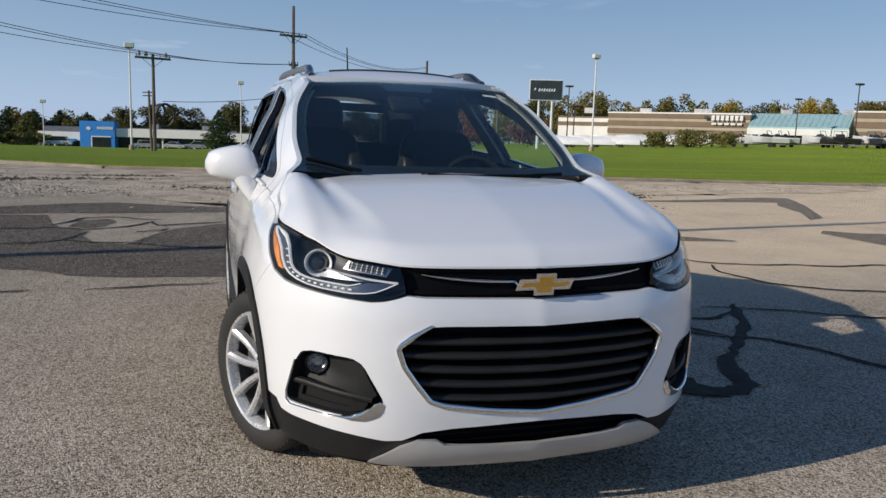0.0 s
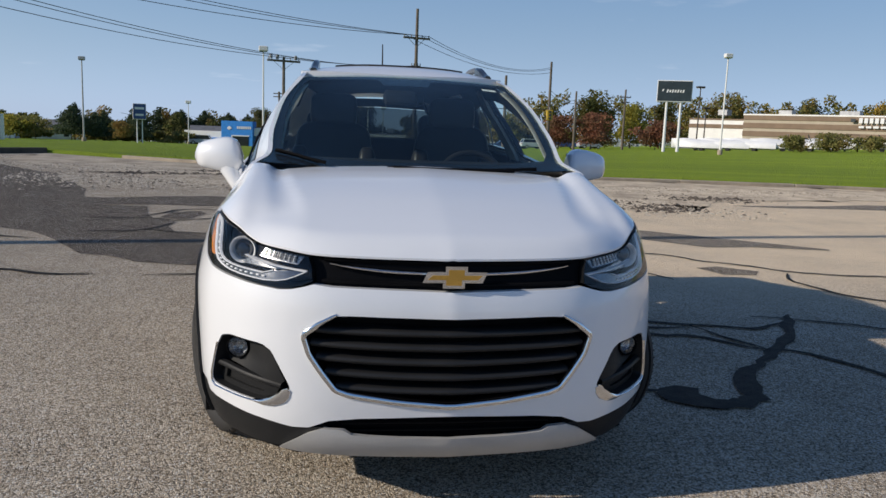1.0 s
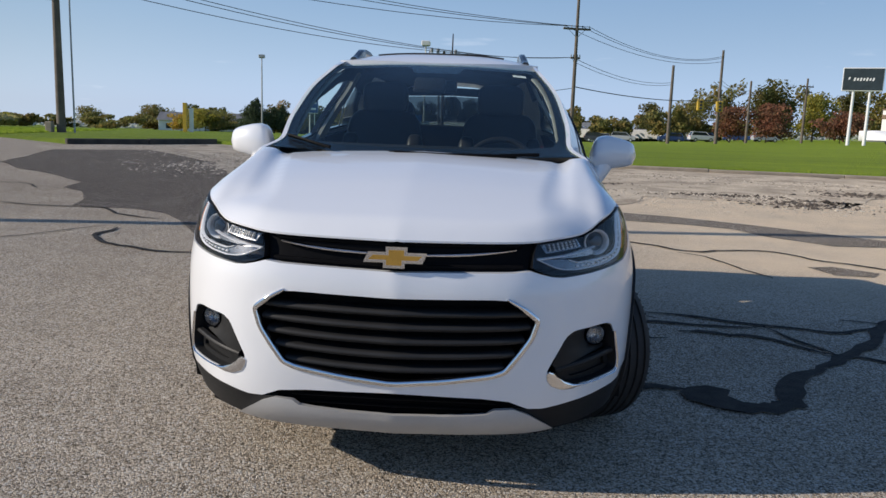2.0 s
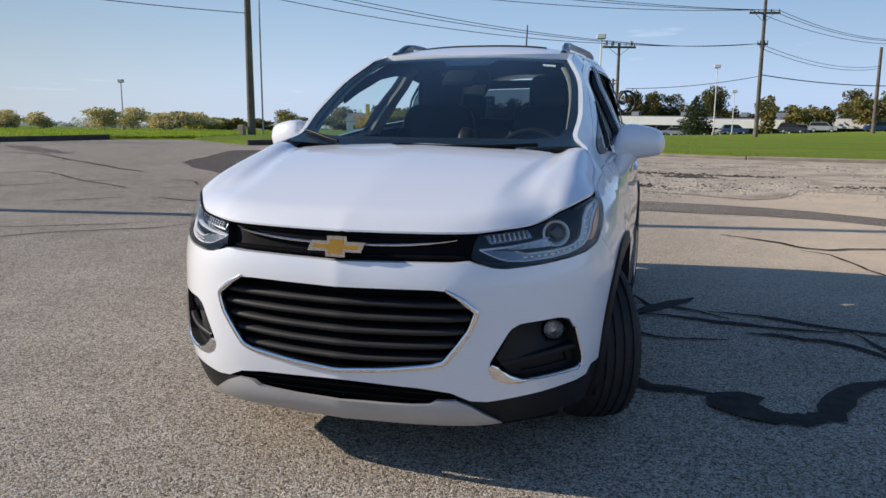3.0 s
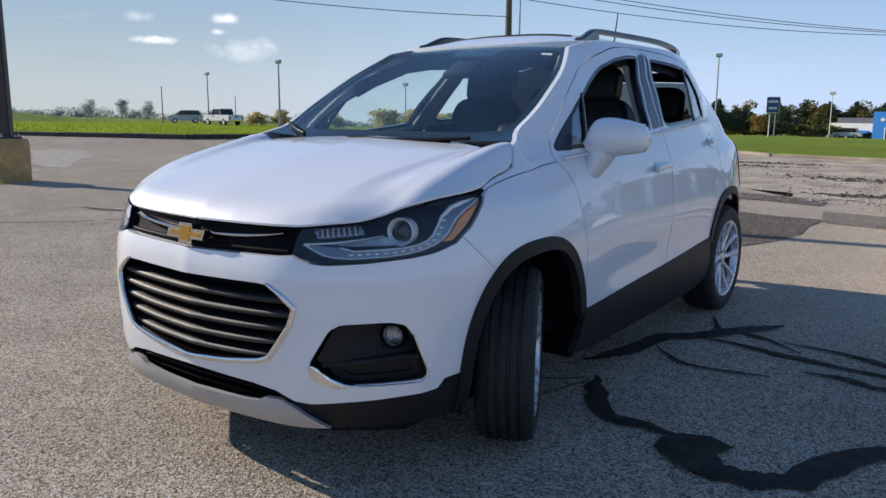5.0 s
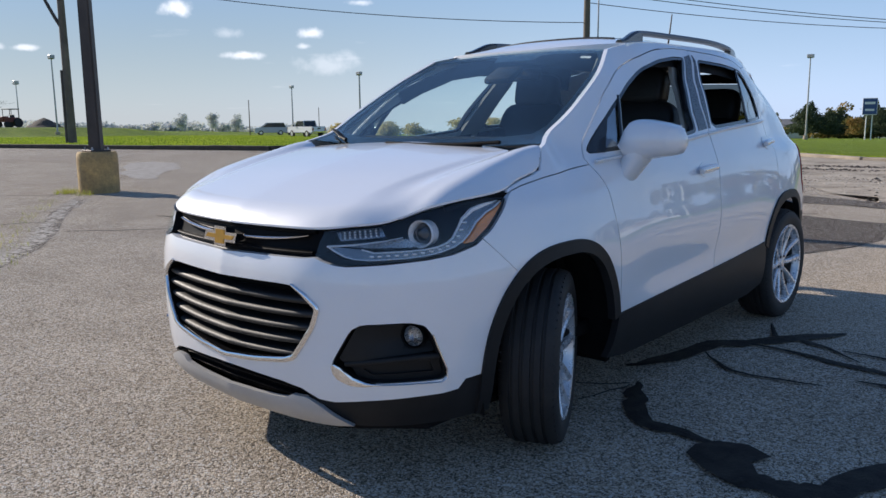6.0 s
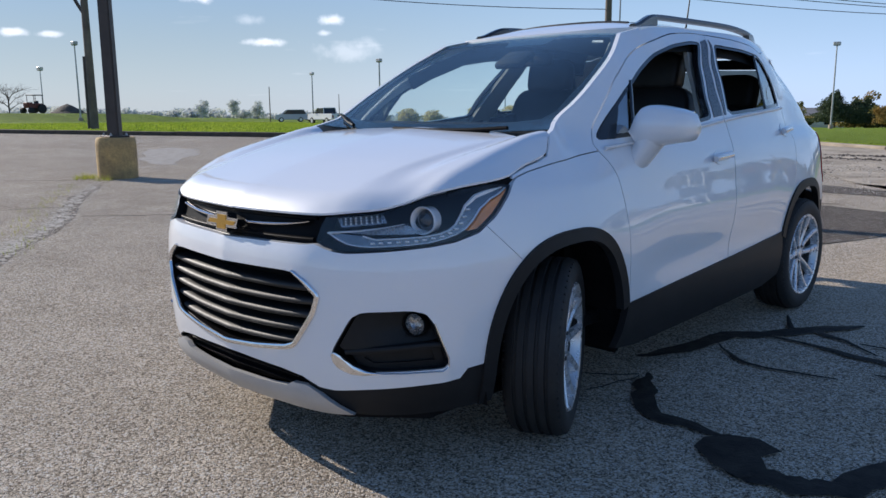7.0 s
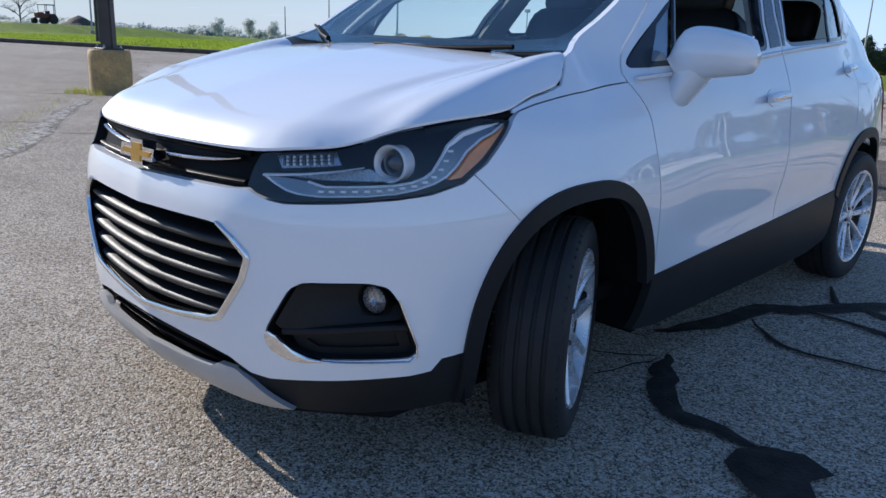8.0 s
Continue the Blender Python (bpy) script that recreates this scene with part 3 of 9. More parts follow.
flat_patch("asphalt_patch", [(-0.6, 4.72), (-0.85, 4.80), (-1.64, 4.81), (-2.09, 4.98), (-2.28, 5.10), (-2.44, 5.33), (-2.71, 5.42), (-3.17, 6.3), (-3.66, 6.84), (-4.14, 7.2), (-4.51, 7.22), (-5.05, 7.25), (-5.22, 7.88), (-5.68, 8.8), (-6.28, 9.38), (-6.43, 10.28),
           (-7.84, 11.62), (-8.89, 12.47), (-10.12, 13.86), (-11.86, 19.05), (-9.7, 20.6), (-6.29, 16.2), (-4.6, 12.4), (-3.9, 10.0),
           (-3.58, 9.80), (-2.97, 9.79), (-2.74, 8.75), (-2.62, 8.32), (-2.28, 7.99), (-2.30, 7.5), (-2.12, 7.0), (-1.77, 6.85), (-1.5, 7.6), (-1.3, 8.15), (-0.7, 8.6), (0.5, 8.4), (0.5, 6.5), (-0.2, 4.9)],
           0.005, ASPHALT_OIL, "dark oil-stained patch of asphalt", 0.045)
flat_patch("asphalt_patch", [(-20.0, 18.65), (-19.1, 18.9), (-16.1, 16.6), (-14.8, 16.0), (-15.1, 15.5), (-17.1, 16.3)], 0.004, ASPHALT_DARK, "darker worn patch of asphalt", 0.12)
flat_patch("asphalt_patch", [(-6.6, 11.2), (-3.8, 10.9), (-3.01, 11.37), (-2.23, 11.6), (-1.44, 11.19), (-0.61, 10.92), (0.2, 10.4), (0.2, 9.9), (-0.64, 10.09), (-1.71, 10.04), (-3.02, 10.07), (-3.59, 9.88), (-6.0, 10.0)],
           0.0065, ASPHALT_OIL, "dark oil-stained strip of asphalt", 0.06)
flat_patch("asphalt_patch", [(-2.54, 8.42), (-2.5, 9.09), (-2.15, 9.25), (-2.02, 8.9), (-2.17, 8.39), (-2.3, 8.23)], 0.005, ASPHALT_OIL, "small oil stain on the asphalt", 0.03)
flat_patch("dirt_strip", [(-9.5, 21.5), (-4.5, 16.5), (-1.6, 12.6), (-0.2, 11.0), (1.2, 10.3), (2.6, 10.2), (3.4, 11.4), (4.6, 12.0), (5.6, 10.6), (6.6, 11.8), (9.0, 13.6), (16.0, 14.8), (20.0, 17.5), (10.0, 19.3), (3.0, 20.2), (-3.4, 21.7), (-6.6, 23.8), (-9.6, 25.9)],
           0.008, DIRT, "bare tan dirt and gravel strip along the kerb", 0.35)


def tar_line(points, w, jag=0.05, seed=1):
    """A poured tar seal along a crack: uneven width, slightly raised."""
    rng = random.Random(seed)
    pts = [Vector(p) for p in points]
    fine = []
    for i in range(len(pts) - 1):
        p0, p1, p2, p3 = pts[max(0, i - 1)], pts[i], pts[i + 1], pts[min(len(pts) - 1, i + 2)]
        k = max(2, int((p2 - p1).length / 0.10))
        for j in range(k):
            t = j / k
            fine.append(0.5 * ((2 * p1) + (p2 - p0) * t + (2 * p0 - 5 * p1 + 4 * p2 - p3) * t * t + (3 * p1 - p0 - 3 * p2 + p3) * t ** 3))
    fine.append(pts[-1])
    bm = bmesh.new()
    rows = []
    off = 0.0
    for i, p in enumerate(fine):
        d = (fine[min(i + 1, len(fine) - 1)] - fine[max(i - 1, 0)]).normalized()
        s = Vector((-d.y, d.x))
        off = off * 0.8 + rng.uniform(-jag, jag) * 0.5
        end = min(1.0, 0.25 + min(i, len(fine) - 1 - i) * 0.25)
        a = w * end * (0.5 + rng.uniform(-0.16, 0.2))
        b = w * end * (0.5 + rng.uniform(-0.16, 0.2))
        c = p + s * off
        rows.append([bm.verts.new((*(c + s * a), 0.0095)), bm.verts.new((*c, 0.0125)), bm.verts.new((*(c - s * b), 0.0095))])
    for r0, r1 in zip(rows, rows[1:]):
        bm.faces.new((r0[0], r0[1], r1[1], r1[0]))
        bm.faces.new((r0[1], r0[2], r1[2], r1[1]))
    bmesh.ops.recalc_face_normals(bm, faces=bm.faces)
    if sum(f.normal.z for f in bm.faces) < 0:
        bmesh.ops.reverse_faces(bm, faces=bm.faces)
    return tagged(part("tar_seal", bm, TAR), "black tar seal poured along a crack in the asphalt", "tar seal", group="tar seals", kind="structure")


TAR_LINES = [
    ([(0.78, 1.72), (0.82, 1.62), (0.89, 1.52), (0.94, 1.41), (1.05, 1.33), (1.18, 1.30), (1.34, 1.24)], 0.082),
    ([(1.34, 1.16), (1.40, 1.12), (1.50, 1.06), (1.61, 1.04), (1.71, 1.05), (1.80, 1.12), (1.89, 1.30), (2.05, 1.58), (2.18, 1.72)], 0.122),
    ([(2.12, 1.66), (2.30, 1.86), (2.62, 2.22), (2.94, 2.62), (3.12, 2.92)], 0.085),
    ([(0.61, 1.90), (0.67, 2.06), (0.75, 2.26), (0.78, 2.46), (0.87, 2.63), (0.98, 2.79), (1.14, 3.04), (1.28, 3.2)], 0.105),
    ([(0.93, 2.68), (1.08, 2.72), (1.38, 2.65), (1.69, 2.62), (1.9, 2.57), (2.15, 2.62)], 0.05),
    ([(0.82, 2.38), (0.90, 2.24), (1.03, 2.16), (1.25, 2.19), (1.42, 2.25)], 0.03),
    ([(0.55, 1.52), (0.66, 1.55), (0.77, 1.65)], 0.014),
    ([(0.68, 1.34), (0.72, 1.53), (0.77, 1.65)], 0.012),
    ([(0.87, 3.17), (0.99, 2.93), (1.11, 2.95), (1.28, 2.88), (1.5, 2.73)], 0.045),
    ([(1.54, 2.38), (1.69, 2.43), (1.86, 2.37), (2.02, 2.36), (2.20, 2.22), (2.36, 2.05)], 0.055),
    ([(2.15, 2.6), (2.23, 2.35), (2.34, 2.17), (2.40, 1.97)], 0.045),
    ([(1.35, 2.86), (1.64, 2.81), (1.92, 2.72), (2.2, 2.63), (2.45, 2.57), (2.66, 2.54), (2.95, 2.7)], 0.05),
    ([(2.30, 2.02), (2.43, 1.98), (2.56, 1.88), (2.66, 1.73), (2.76, 1.5), (2.85, 1.1), (3.0, 0.6)], 0.05),
    ([(2.75, 2.88), (3.03, 2.83), (3.4, 2.61), (3.72, 2.4), (4.0, 2.27), (5.0, 2.0)], 0.035),
    ([(1.6, 6.3), (1.92, 6.1), (2.14, 5.92), (2.45, 5.62), (2.94, 5.80), (3.36, 5.82), (3.56, 5.46), (3.84, 5.22), (4.1, 4.98), (4.3, 4.75), (4.5, 4.65), (5.12, 4.57), (5.65, 4.4), (6.3, 4.41), (8.0, 4.2)], 0.045),
    ([(2.28, 5.53), (2.52, 5.36), (2.63, 4.79), (2.8, 4.3)], 0.03),
    ([(4.18, 4.69), (4.03, 4.37), (4.05, 4.05), (4.12, 3.69), (4.33, 3.38), (4.91, 3.13), (6.5, 2.7)], 0.045),
    ([(-3.64, 5.61), (-3.61, 5.16), (-3.53, 4.93), (-3.37, 4.73), (-2.98, 4.53), (-2.63, 4.38), (-2.30, 4.34)], 0.06),
    ([(-6.0, 7.32), (-5.38, 7.13), (-4.57, 7.14), (-4.06, 6.63), (-3.73, 6.45), (-3.41, 6.32)], 0.045),
    ([(-1.89, 4.27), (-1.48, 4.36), (-0.9, 4.4)], 0.035),
    ([(-2.76, 8.49), (-2.61, 8.98), (-2.47, 9.34), (-2.06, 9.45), (-1.67, 9.18), (-1.45, 9.12)], 0.055),
    ([(-3.5, 8.2), (-2.66, 8.28), (-2.28, 8.05), (-1.78, 8.44), (-1.55, 8.93)], 0.055),
    ([(-3.1, 6.95), (-2.48, 7.16), (-2.30, 7.80)], 0.05),
    ([(-2.48, 7.16), (-2.14, 6.97), (-1.77, 6.84), (-1.21, 6.52), (-0.78, 6.40)], 0.05),
    ([(-1.72, 7.81), (-1.52, 8.0), (-1.32, 8.13), (-1.42, 7.87), (-1.70, 7.75)], 0.03),
    ([(-1.55, 8.9), (-1.48, 8.5), (-1.30, 8.55), (-0.6, 8.9)], 0.06),
    ([(-7.2, 4.55), (-6.4, 4.45), (-6.18, 4.15), (-6.5, 3.8), (-7.2, 3.6)], 0.045),
    ([(-5.9, 3.2), (-5.67, 3.34), (-5.41, 3.60), (-5.26, 3.92), (-4.98, 4.27), (-4.34, 4.69), (-4.11, 5.07), (-3.93, 5.43), (-3.81, 5.62)], 0.024),
    ([(-6.44, 3.97), (-5.98, 4.24), (-5.37, 4.56), (-4.70, 4.92)], 0.022),
    ([(-7.34, 8.29), (-9.24, 9.39), (-10.68, 10.32), (-11.19, 10.28), (-11.73, 9.14), (-11.52, 8.07)], 0.04),
    ([(-10.41, 7.46), (-9.28, 8.08), (-8.82, 8.99), (-8.30, 9.60)], 0.03),
    ([(-18.1, 13.4), (-16.4, 15.5), (-12.84, 13.44), (-10.15, 11.7), (-9.12, 11.17)], 0.06),
    ([(-7.09, 6.46), (-6.79, 6.74), (-6.51, 7.11)], 0.03),
    ([(-7.53, 9.75), (-7.09, 9.71), (-6.53, 9.05)], 0.035),
    ([(-6.68, 2.18), (-6.48, 2.40), (-6.30, 2.62), (-6.15, 2.81), (-5.91, 3.06)], 0.022),
    ([(-12.25, 3.15), (-11.9, 3.63), (-11.53, 3.89), (-11.4, 4.36)], 0.03),
    ([(-7.98, 1.77), (-7.93, 2.00), (-7.88, 2.22), (-7.70, 2.36)], 0.02),
]
for n, (line, width) in enumerate(TAR_LINES):
    tar_line(line, width, seed=n + 3)


flat_patch("tar_blot", [(1.29, 1.10), (1.29, 1.20), (1.33, 1.28), (1.42, 1.32), (1.53, 1.27), (1.49, 1.17), (1.57, 1.08), (1.50, 0.96), (1.40, 1.0)], 0.0135, TAR, "black tar blot on the asphalt", 0.015)


def scatter_rubble():
    """Lumps of broken asphalt and gravel lying on the dirt."""
    rng = random.Random(11)
    for name, mat_, label, count, smin, smax in (("broken_asphalt", RUBBLE, "dark broken asphalt crumbs scattered on dirt", 5200, 0.012, 0.05),
                                                 ("asphalt_clods", RUBBLE, "dark clods of broken asphalt heaped on dirt", 900, 0.03, 0.10),
                                                 ("gravel", PALE_CRUMB, "pale loose gravel scattered on dirt", 12000, 0.012, 0.045)):
        verts, faces = [], []
        spots = [(-4.4, 18.3, 1.6, 0.35), (-7.0, 19.5, 1.2, 0.6), (-4.2, 14.2, 1.4, 0.8), (-5.5, 15.5, 1.2, 0.9), (4.4, 17.6, 1.5, 0.4), (4.9, 12.5, 0.7, 0.25), (5.8, 11.3, 0.8, 0.9), (8.7, 15.6, 1.6, 0.7), (8.8, 16.4, 1.8, 0.3), (12.5, 16.0, 2.4, 0.6), (0.5, 15.8, 2.4, 0.8)]
        spots += [(1.0, 11.3, 0.9, 0.6), (0.6, 12.6, 1.0, 0.7), (2.4, 12.0, 0.8, 0.7), (-1.6, 14.0, 1.6, 0.9), (-3.0, 15.0, 1.3, 0.8)]
        if mat_ is RUBBLE:
            heaps = [(0.35, 11.55, 0.28, 0.10), (1.35, 13.8, 0.26, 0.10), (0.5, 14.5, 0.7, 0.10), (2.2, 14.3, 0.6, 0.10), (4.8, 12.5, 0.5, 0.12), (5.7, 11.3, 0.4, 0.35),
                     (8.0, 13.7, 0.6, 0.35), (-3.3, 17.4, 0.7, 0.14), (-2.5, 18.6, 0.6, 0.14), (-4.8, 17.0, 0.5, 0.12), (-0.5, 14.9, 0.5, 0.12)]
            spots = heaps if name == "asphalt_clods" else spots + heaps * 2
        for _ in range(count):
            cx, cy, sx, sy = rng.choice(spots)
            x, y = rng.gauss(cx, sx), rng.gauss(cy, sy)
            if not inside(LOT, x, y) or y < 9.5:
                continue
            s = smin + (smax - smin) * rng.random() ** 2.5
            k = len(verts)
            a = rng.uniform(0, 6.28)
            for dx, dy, dz in ((1, 0, 0), (0.2, 1, 0), (-1, 0.3, 0), (-0.1, -1, 0), (0.2, 0.1, 0.5)):
                dx, dy = dx * rng.uniform(0.7, 1.2), dy * rng.uniform(0.7, 1.2)
                verts.append((x + s * (dx * math.cos(a) - dy * math.sin(a)), y + s * (dx * math.sin(a) + dy * math.cos(a)), 0.005 + s * dz * rng.uniform(0.6, 1.1)))
            faces += [(k, k + 1, k + 4), (k + 1, k + 2, k + 4), (k + 2, k + 3, k + 4), (k + 3, k, k + 4)]
        me = bpy.data.meshes.new(name)
        me.from_pydata(verts, [], faces)
        me.materials.append(mat_)
        tagged(new(name, me), label, "rubble", kind="stuff")



def crumb_trail():
    """Pale crumbs of broken pavement strewn along an old crack."""
    rng = random.Random(19)
    verts, faces = [], []
    line = [(-4.0, 0.2), (-4.93, 0.78), (-5.53, 1.14), (-6.31, 1.74), (-6.96, 2.07), (-8.19, 2.66), (-9.27, 3.29), (-10.48, 3.97)]
    for _ in range(2000):
        k = rng.randrange(len(line) - 1)
        t = rng.random()
        x = line[k][0] + (line[k + 1][0] - line[k][0]) * t + rng.gauss(0, 0.07)
        y = line[k][1] + (line[k + 1][1] - line[k][1]) * t + rng.gauss(0, 0.08)
        s = 0.006 + 0.030 * rng.random() ** 2.6
        i, a = len(verts), rng.uniform(0, 6.28)
        for dx, dy, dz in ((1, 0, 0), (0.2, 1, 0), (-1, 0.3, 0), (-0.1, -1, 0), (0.2, 0.1, 0.10)):
            verts.append((x + s * (dx * math.cos(a) - dy * math.sin(a)), y + s * (dx * math.sin(a) + dy * math.cos(a)), 0.002 + s * dz))
        faces += [(i, i + 1, i + 4), (i + 1, i + 2, i + 4), (i + 2, i + 3, i + 4), (i + 3, i, i + 4)]
    me = bpy.data.meshes.new("crumbs")
    me.from_pydata(verts, [], faces)
    me.materials.append(PALE_CRUMB)
    tagged(new("crumbs", me), "pale crumbs of pavement strewn along a crack", "rubble", kind="stuff")


scatter_rubble()
crumb_trail()
flat_patch("gravel_wash", [(-20.1, 9.5), (-20.5, 10.6), (-19.2, 10.7), (-17.1, 9.5), (-13.7, 7.1), (-13.8, 6.7), (-15.8, 7.4)], 0.003, GRAVEL_WASH, "pale grey gravel washed over the asphalt", 0.18, "gravel")
flat_patch("asphalt_patch", [(-4.3, 0.30), (-5.1, 0.82), (-5.9, 1.38), (-6.9, 1.98), (-8.2, 2.58), (-9.3, 3.22), (-10.5, 3.95), (-10.4, 4.05), (-9.2, 3.40), (-8.1, 2.78), (-6.8, 2.18), (-5.8, 1.58), (-5.0, 1.02), (-4.2, 0.50)],
           0.002, ASPHALT_DARK, "crumbled dark crack in the asphalt", 0.05)

# ---- the car's outer form: a plan outline, drawn in by height ----
def smooth_table(table, x):
    """Monotone cubic through (x, y) pairs."""
    n = len(table)
    if x <= table[0][0]:
        return table[0][1]
    if x >= table[-1][0]:
        return table[-1][1]
    h = [table[i + 1][0] - table[i][0] for i in range(n - 1)]
    d = [(table[i + 1][1] - table[i][1]) / h[i] for i in range(n - 1)]
    i = 0
    while x > table[i + 1][0]:
        i += 1

    def slope(k):
        if k == 0:
            return d[0]
        if k == n - 1:
            return d[-1]
        if d[k - 1] * d[k] <= 0:
            return 0.0
        w1, w2 = 2 * h[k] + h[k - 1], h[k] + 2 * h[k - 1]
        return (w1 + w2) / (w1 / d[k - 1] + w2 / d[k])
    t = (x - table[i][0]) / h[i]
    m0, m1 = slope(i) * h[i], slope(i + 1) * h[i]
    y0, y1 = table[i][1], table[i + 1][1]
    return (2 * t**3 - 3 * t**2 + 1) * y0 + (t**3 - 2 * t**2 + t) * m0 + (-2 * t**3 + 3 * t**2) * y1 + (t**3 - t**2) * m1


def ease(a, b, x):
    t = max(0.0, min(1.0, (x - a) / (b - a)))
    return t * t * (3 - 2 * t)


PLAN = [(0, 0), (0.24, 0.014), (0.44, 0.043), (0.585, 0.103), (0.700, 0.200), (0.790, 0.335), (0.842, 0.50), (0.868, 0.70), (0.880, 0.95), (0.884, 1.3),
        (0.885, 1.8), (0.881, 2.4), (0.866, 2.9), (0.838, 3.35), (0.803, 3.7), (0.742, 3.98), (0.635, 4.15), (0.43, 4.235), (0, 4.257)]


def plan_curve():
    """The outline as steps of arc length: s, x, y and the outward normal."""
    pts = [(-PLAN[1][0], -PLAN[1][1])] + PLAN + [(-PLAN[-2][0], PLAN[-2][1])]
    fine = []
    for i in range(1, len(pts) - 2):
        p0, p1, p2, p3 = pts[i - 1:i + 3]
        for j in range(40):
            t = j / 40
            fine.append(tuple(0.5 * (2 * p1[k] + (p2[k] - p0[k]) * t + (2 * p0[k] - 5 * p1[k] + 4 * p2[k] - p3[k]) * t * t + (3 * p1[k] - p0[k] - 3 * p2[k] + p3[k]) * t**3) for k in (0, 1)))
    fine.append(PLAN[-1])
    f = np.array(fine)
    s = np.r_[0, np.cumsum(np.hypot(*np.diff(f, axis=0).T))]
    even = np.linspace(0, s[-1], 1001)
    x, y = np.interp(even, s, f[:, 0]), np.interp(even, s, f[:, 1])
    gx, gy = np.gradient(x), np.gradient(y)
    k = 15
    pad = np.pad(np.stack([gx, gy]), ((0, 0), (k, k)), mode="edge")
    gx, gy = (np.convolve(p, np.ones(2 * k + 1) / (2 * k + 1), "valid") for p in pad)
    n = np.hypot(gx, gy)
    return even, x, y, gy / n, -gx / n


CS, CX, CY, CNX, CNY = plan_curve()
INSET = [(0.16, 0.085), (0.25, 0.040), (0.34, 0.012), (0.45, 0.002), (0.58, 0.0), (0.70, 0.004), (0.80, 0.018), (0.90, 0.038), (0.98, 0.058), (1.06, 0.082),
         (1.12, 0.103), (1.20, 0.132), (1.30, 0.175), (1.40, 0.225), (1.50, 0.288), (1.58, 0.355), (1.66, 0.45)]
# height of the edge between hood and fender, by the distance along the outline
SHOULDER = [(0, 0.880), (0.46, 0.886), (0.60, 0.898), (0.71, 0.908), (0.776, 0.923), (0.866, 0.949), (0.98, 0.969), (1.04, 0.976), (1.14, 0.984), (1.22, 0.992), (1.344, 1.022), (1.43, 1.038), (1.475, 1.052), (1.515, 1.090), (1.545, 1.128), (1.62, 1.16)]


def s_at(y):
    """Distance along the outline where the side stands at y."""
    return float(np.interp(y, CY[150:900], CS[150:900]))


WIDER = [(0.10, 0.0), (0.25, 0.006), (0.38, 0.021), (0.60, 0.031), (0.95, 0.024), (1.4, 0.013), (2.2, 0.008), (4.0, 0.004)]


def inset(s, z):
    a = abs(s)
    d = smooth_table(INSET, z)
    y = float(np.interp(a, CS, CY))
    sh = smooth_table(SHOULDER, a)
    d -= smooth_table(WIDER, y) * (1 - ease(1.0, 1.14, z))
    d -= 0.016 * ease(1.2, 1.7, y) * ease(0.8, 0.98, z) * (1 - ease(1.3, 1.52, z))
    front = 1 - ease(1.35, 1.9, a)
    d += front * 0.022 * math.exp(-max(0.0, sh - z) / 0.045)          # the fender turns over into the hood
    d += 0.063 * ease(1.62, 1.12, y) * ease(0.96, 1.16, z) * ease(0.95, 1.12, y)  # the cabin stands in from the wings
    d += 0.030 * ease(0.5, 0.75, y) * (1 - ease(1.0, 1.3, y)) * ease(0.93, 1.02, z)   # and the wings fall away under the hood's edge
    d += 0.017 * ease(1.15, 1.5, y) * (1 - ease(2.0, 2.7, y)) * ease(1.15, 1.35, z)
    nose = 1 - ease(0.30, 0.85, a)
    d += nose * 0.012 * math.exp(-((z - 0.835) / 0.05) ** 2)          # the grille line lies back
    if 1.2 < y < 3.2:                                               # doors hollow out above the sill
        d += 0.016 * ease(1.25, 1.7, y) * (1 - ease(2.75, 3.15, y)) * math.exp(-((z - 0.56) / 0.09) ** 2)
        d -= 0.008 * ease(1.25, 1.7, y) * (1 - ease(2.75, 3.15, y)) * math.exp(-((z - 0.80) / 0.07) ** 2)
    d -= 0.016 * math.exp(-((y - 0.93) / 0.30) ** 2) * math.exp(-((z - 0.76) / 0.13) ** 2)   # wing bulges
    d -= 0.020 * math.exp(-((y - 3.42) / 0.36) ** 2) * math.exp(-((z - 0.80) / 0.16) ** 2)
    d += 0.042 * ease(2.95, 3.55, y) * ease(1.02, 1.12, z)            # the rear of the cabin draws in over the tail lamps
    d -= 0.045 * ease(2.4, 3.0, y) * (1 - ease(3.3, 3.8, y)) * ease(1.2, 1.45, z)
    d += 0.045 * ease(3.3, 3.85, y) * ease(1.1, 1.45, z)
    d -= 0.030 * ease(1.70, 2.05, y) * (1 - ease(3.1, 3.7, y)) * ease(1.40, 1.55, z)      # full shoulders under the roof rails
    return d


def wrap(s, z, out=0.0):
    """A point of the car's outer form, out metres proud of it."""
    a = abs(s)
    d = inset(s, z) - out
    x = float(np.interp(a, CS, CX)) - float(np.interp(a, CS, CNX)) * min(1.0, a / 0.04) * d
    y = float(np.interp(a, CS, CY)) - float(np.interp(a, CS, CNY)) * d
    if a < 1.0:
        y += 0.030 * a * math.exp(-a / 0.15)                          # a faint crease down the middle of the nose
    return (math.copysign(x, s) if s else 0.0, y, z)

# ---- the car ----
car = thing("car", "white compact sport utility car with black cladding parked on asphalt", "car")


def ring_edges(faces):
    count = {}
    for t in faces:
        for i in range(len(t)):
            e = (t[i], t[(i + 1) % len(t)])
            if (e[1], e[0]) in count:
                count[(e[1], e[0])] = None
            else:
                count[e] = True
    return [e for e, v in count.items() if v]


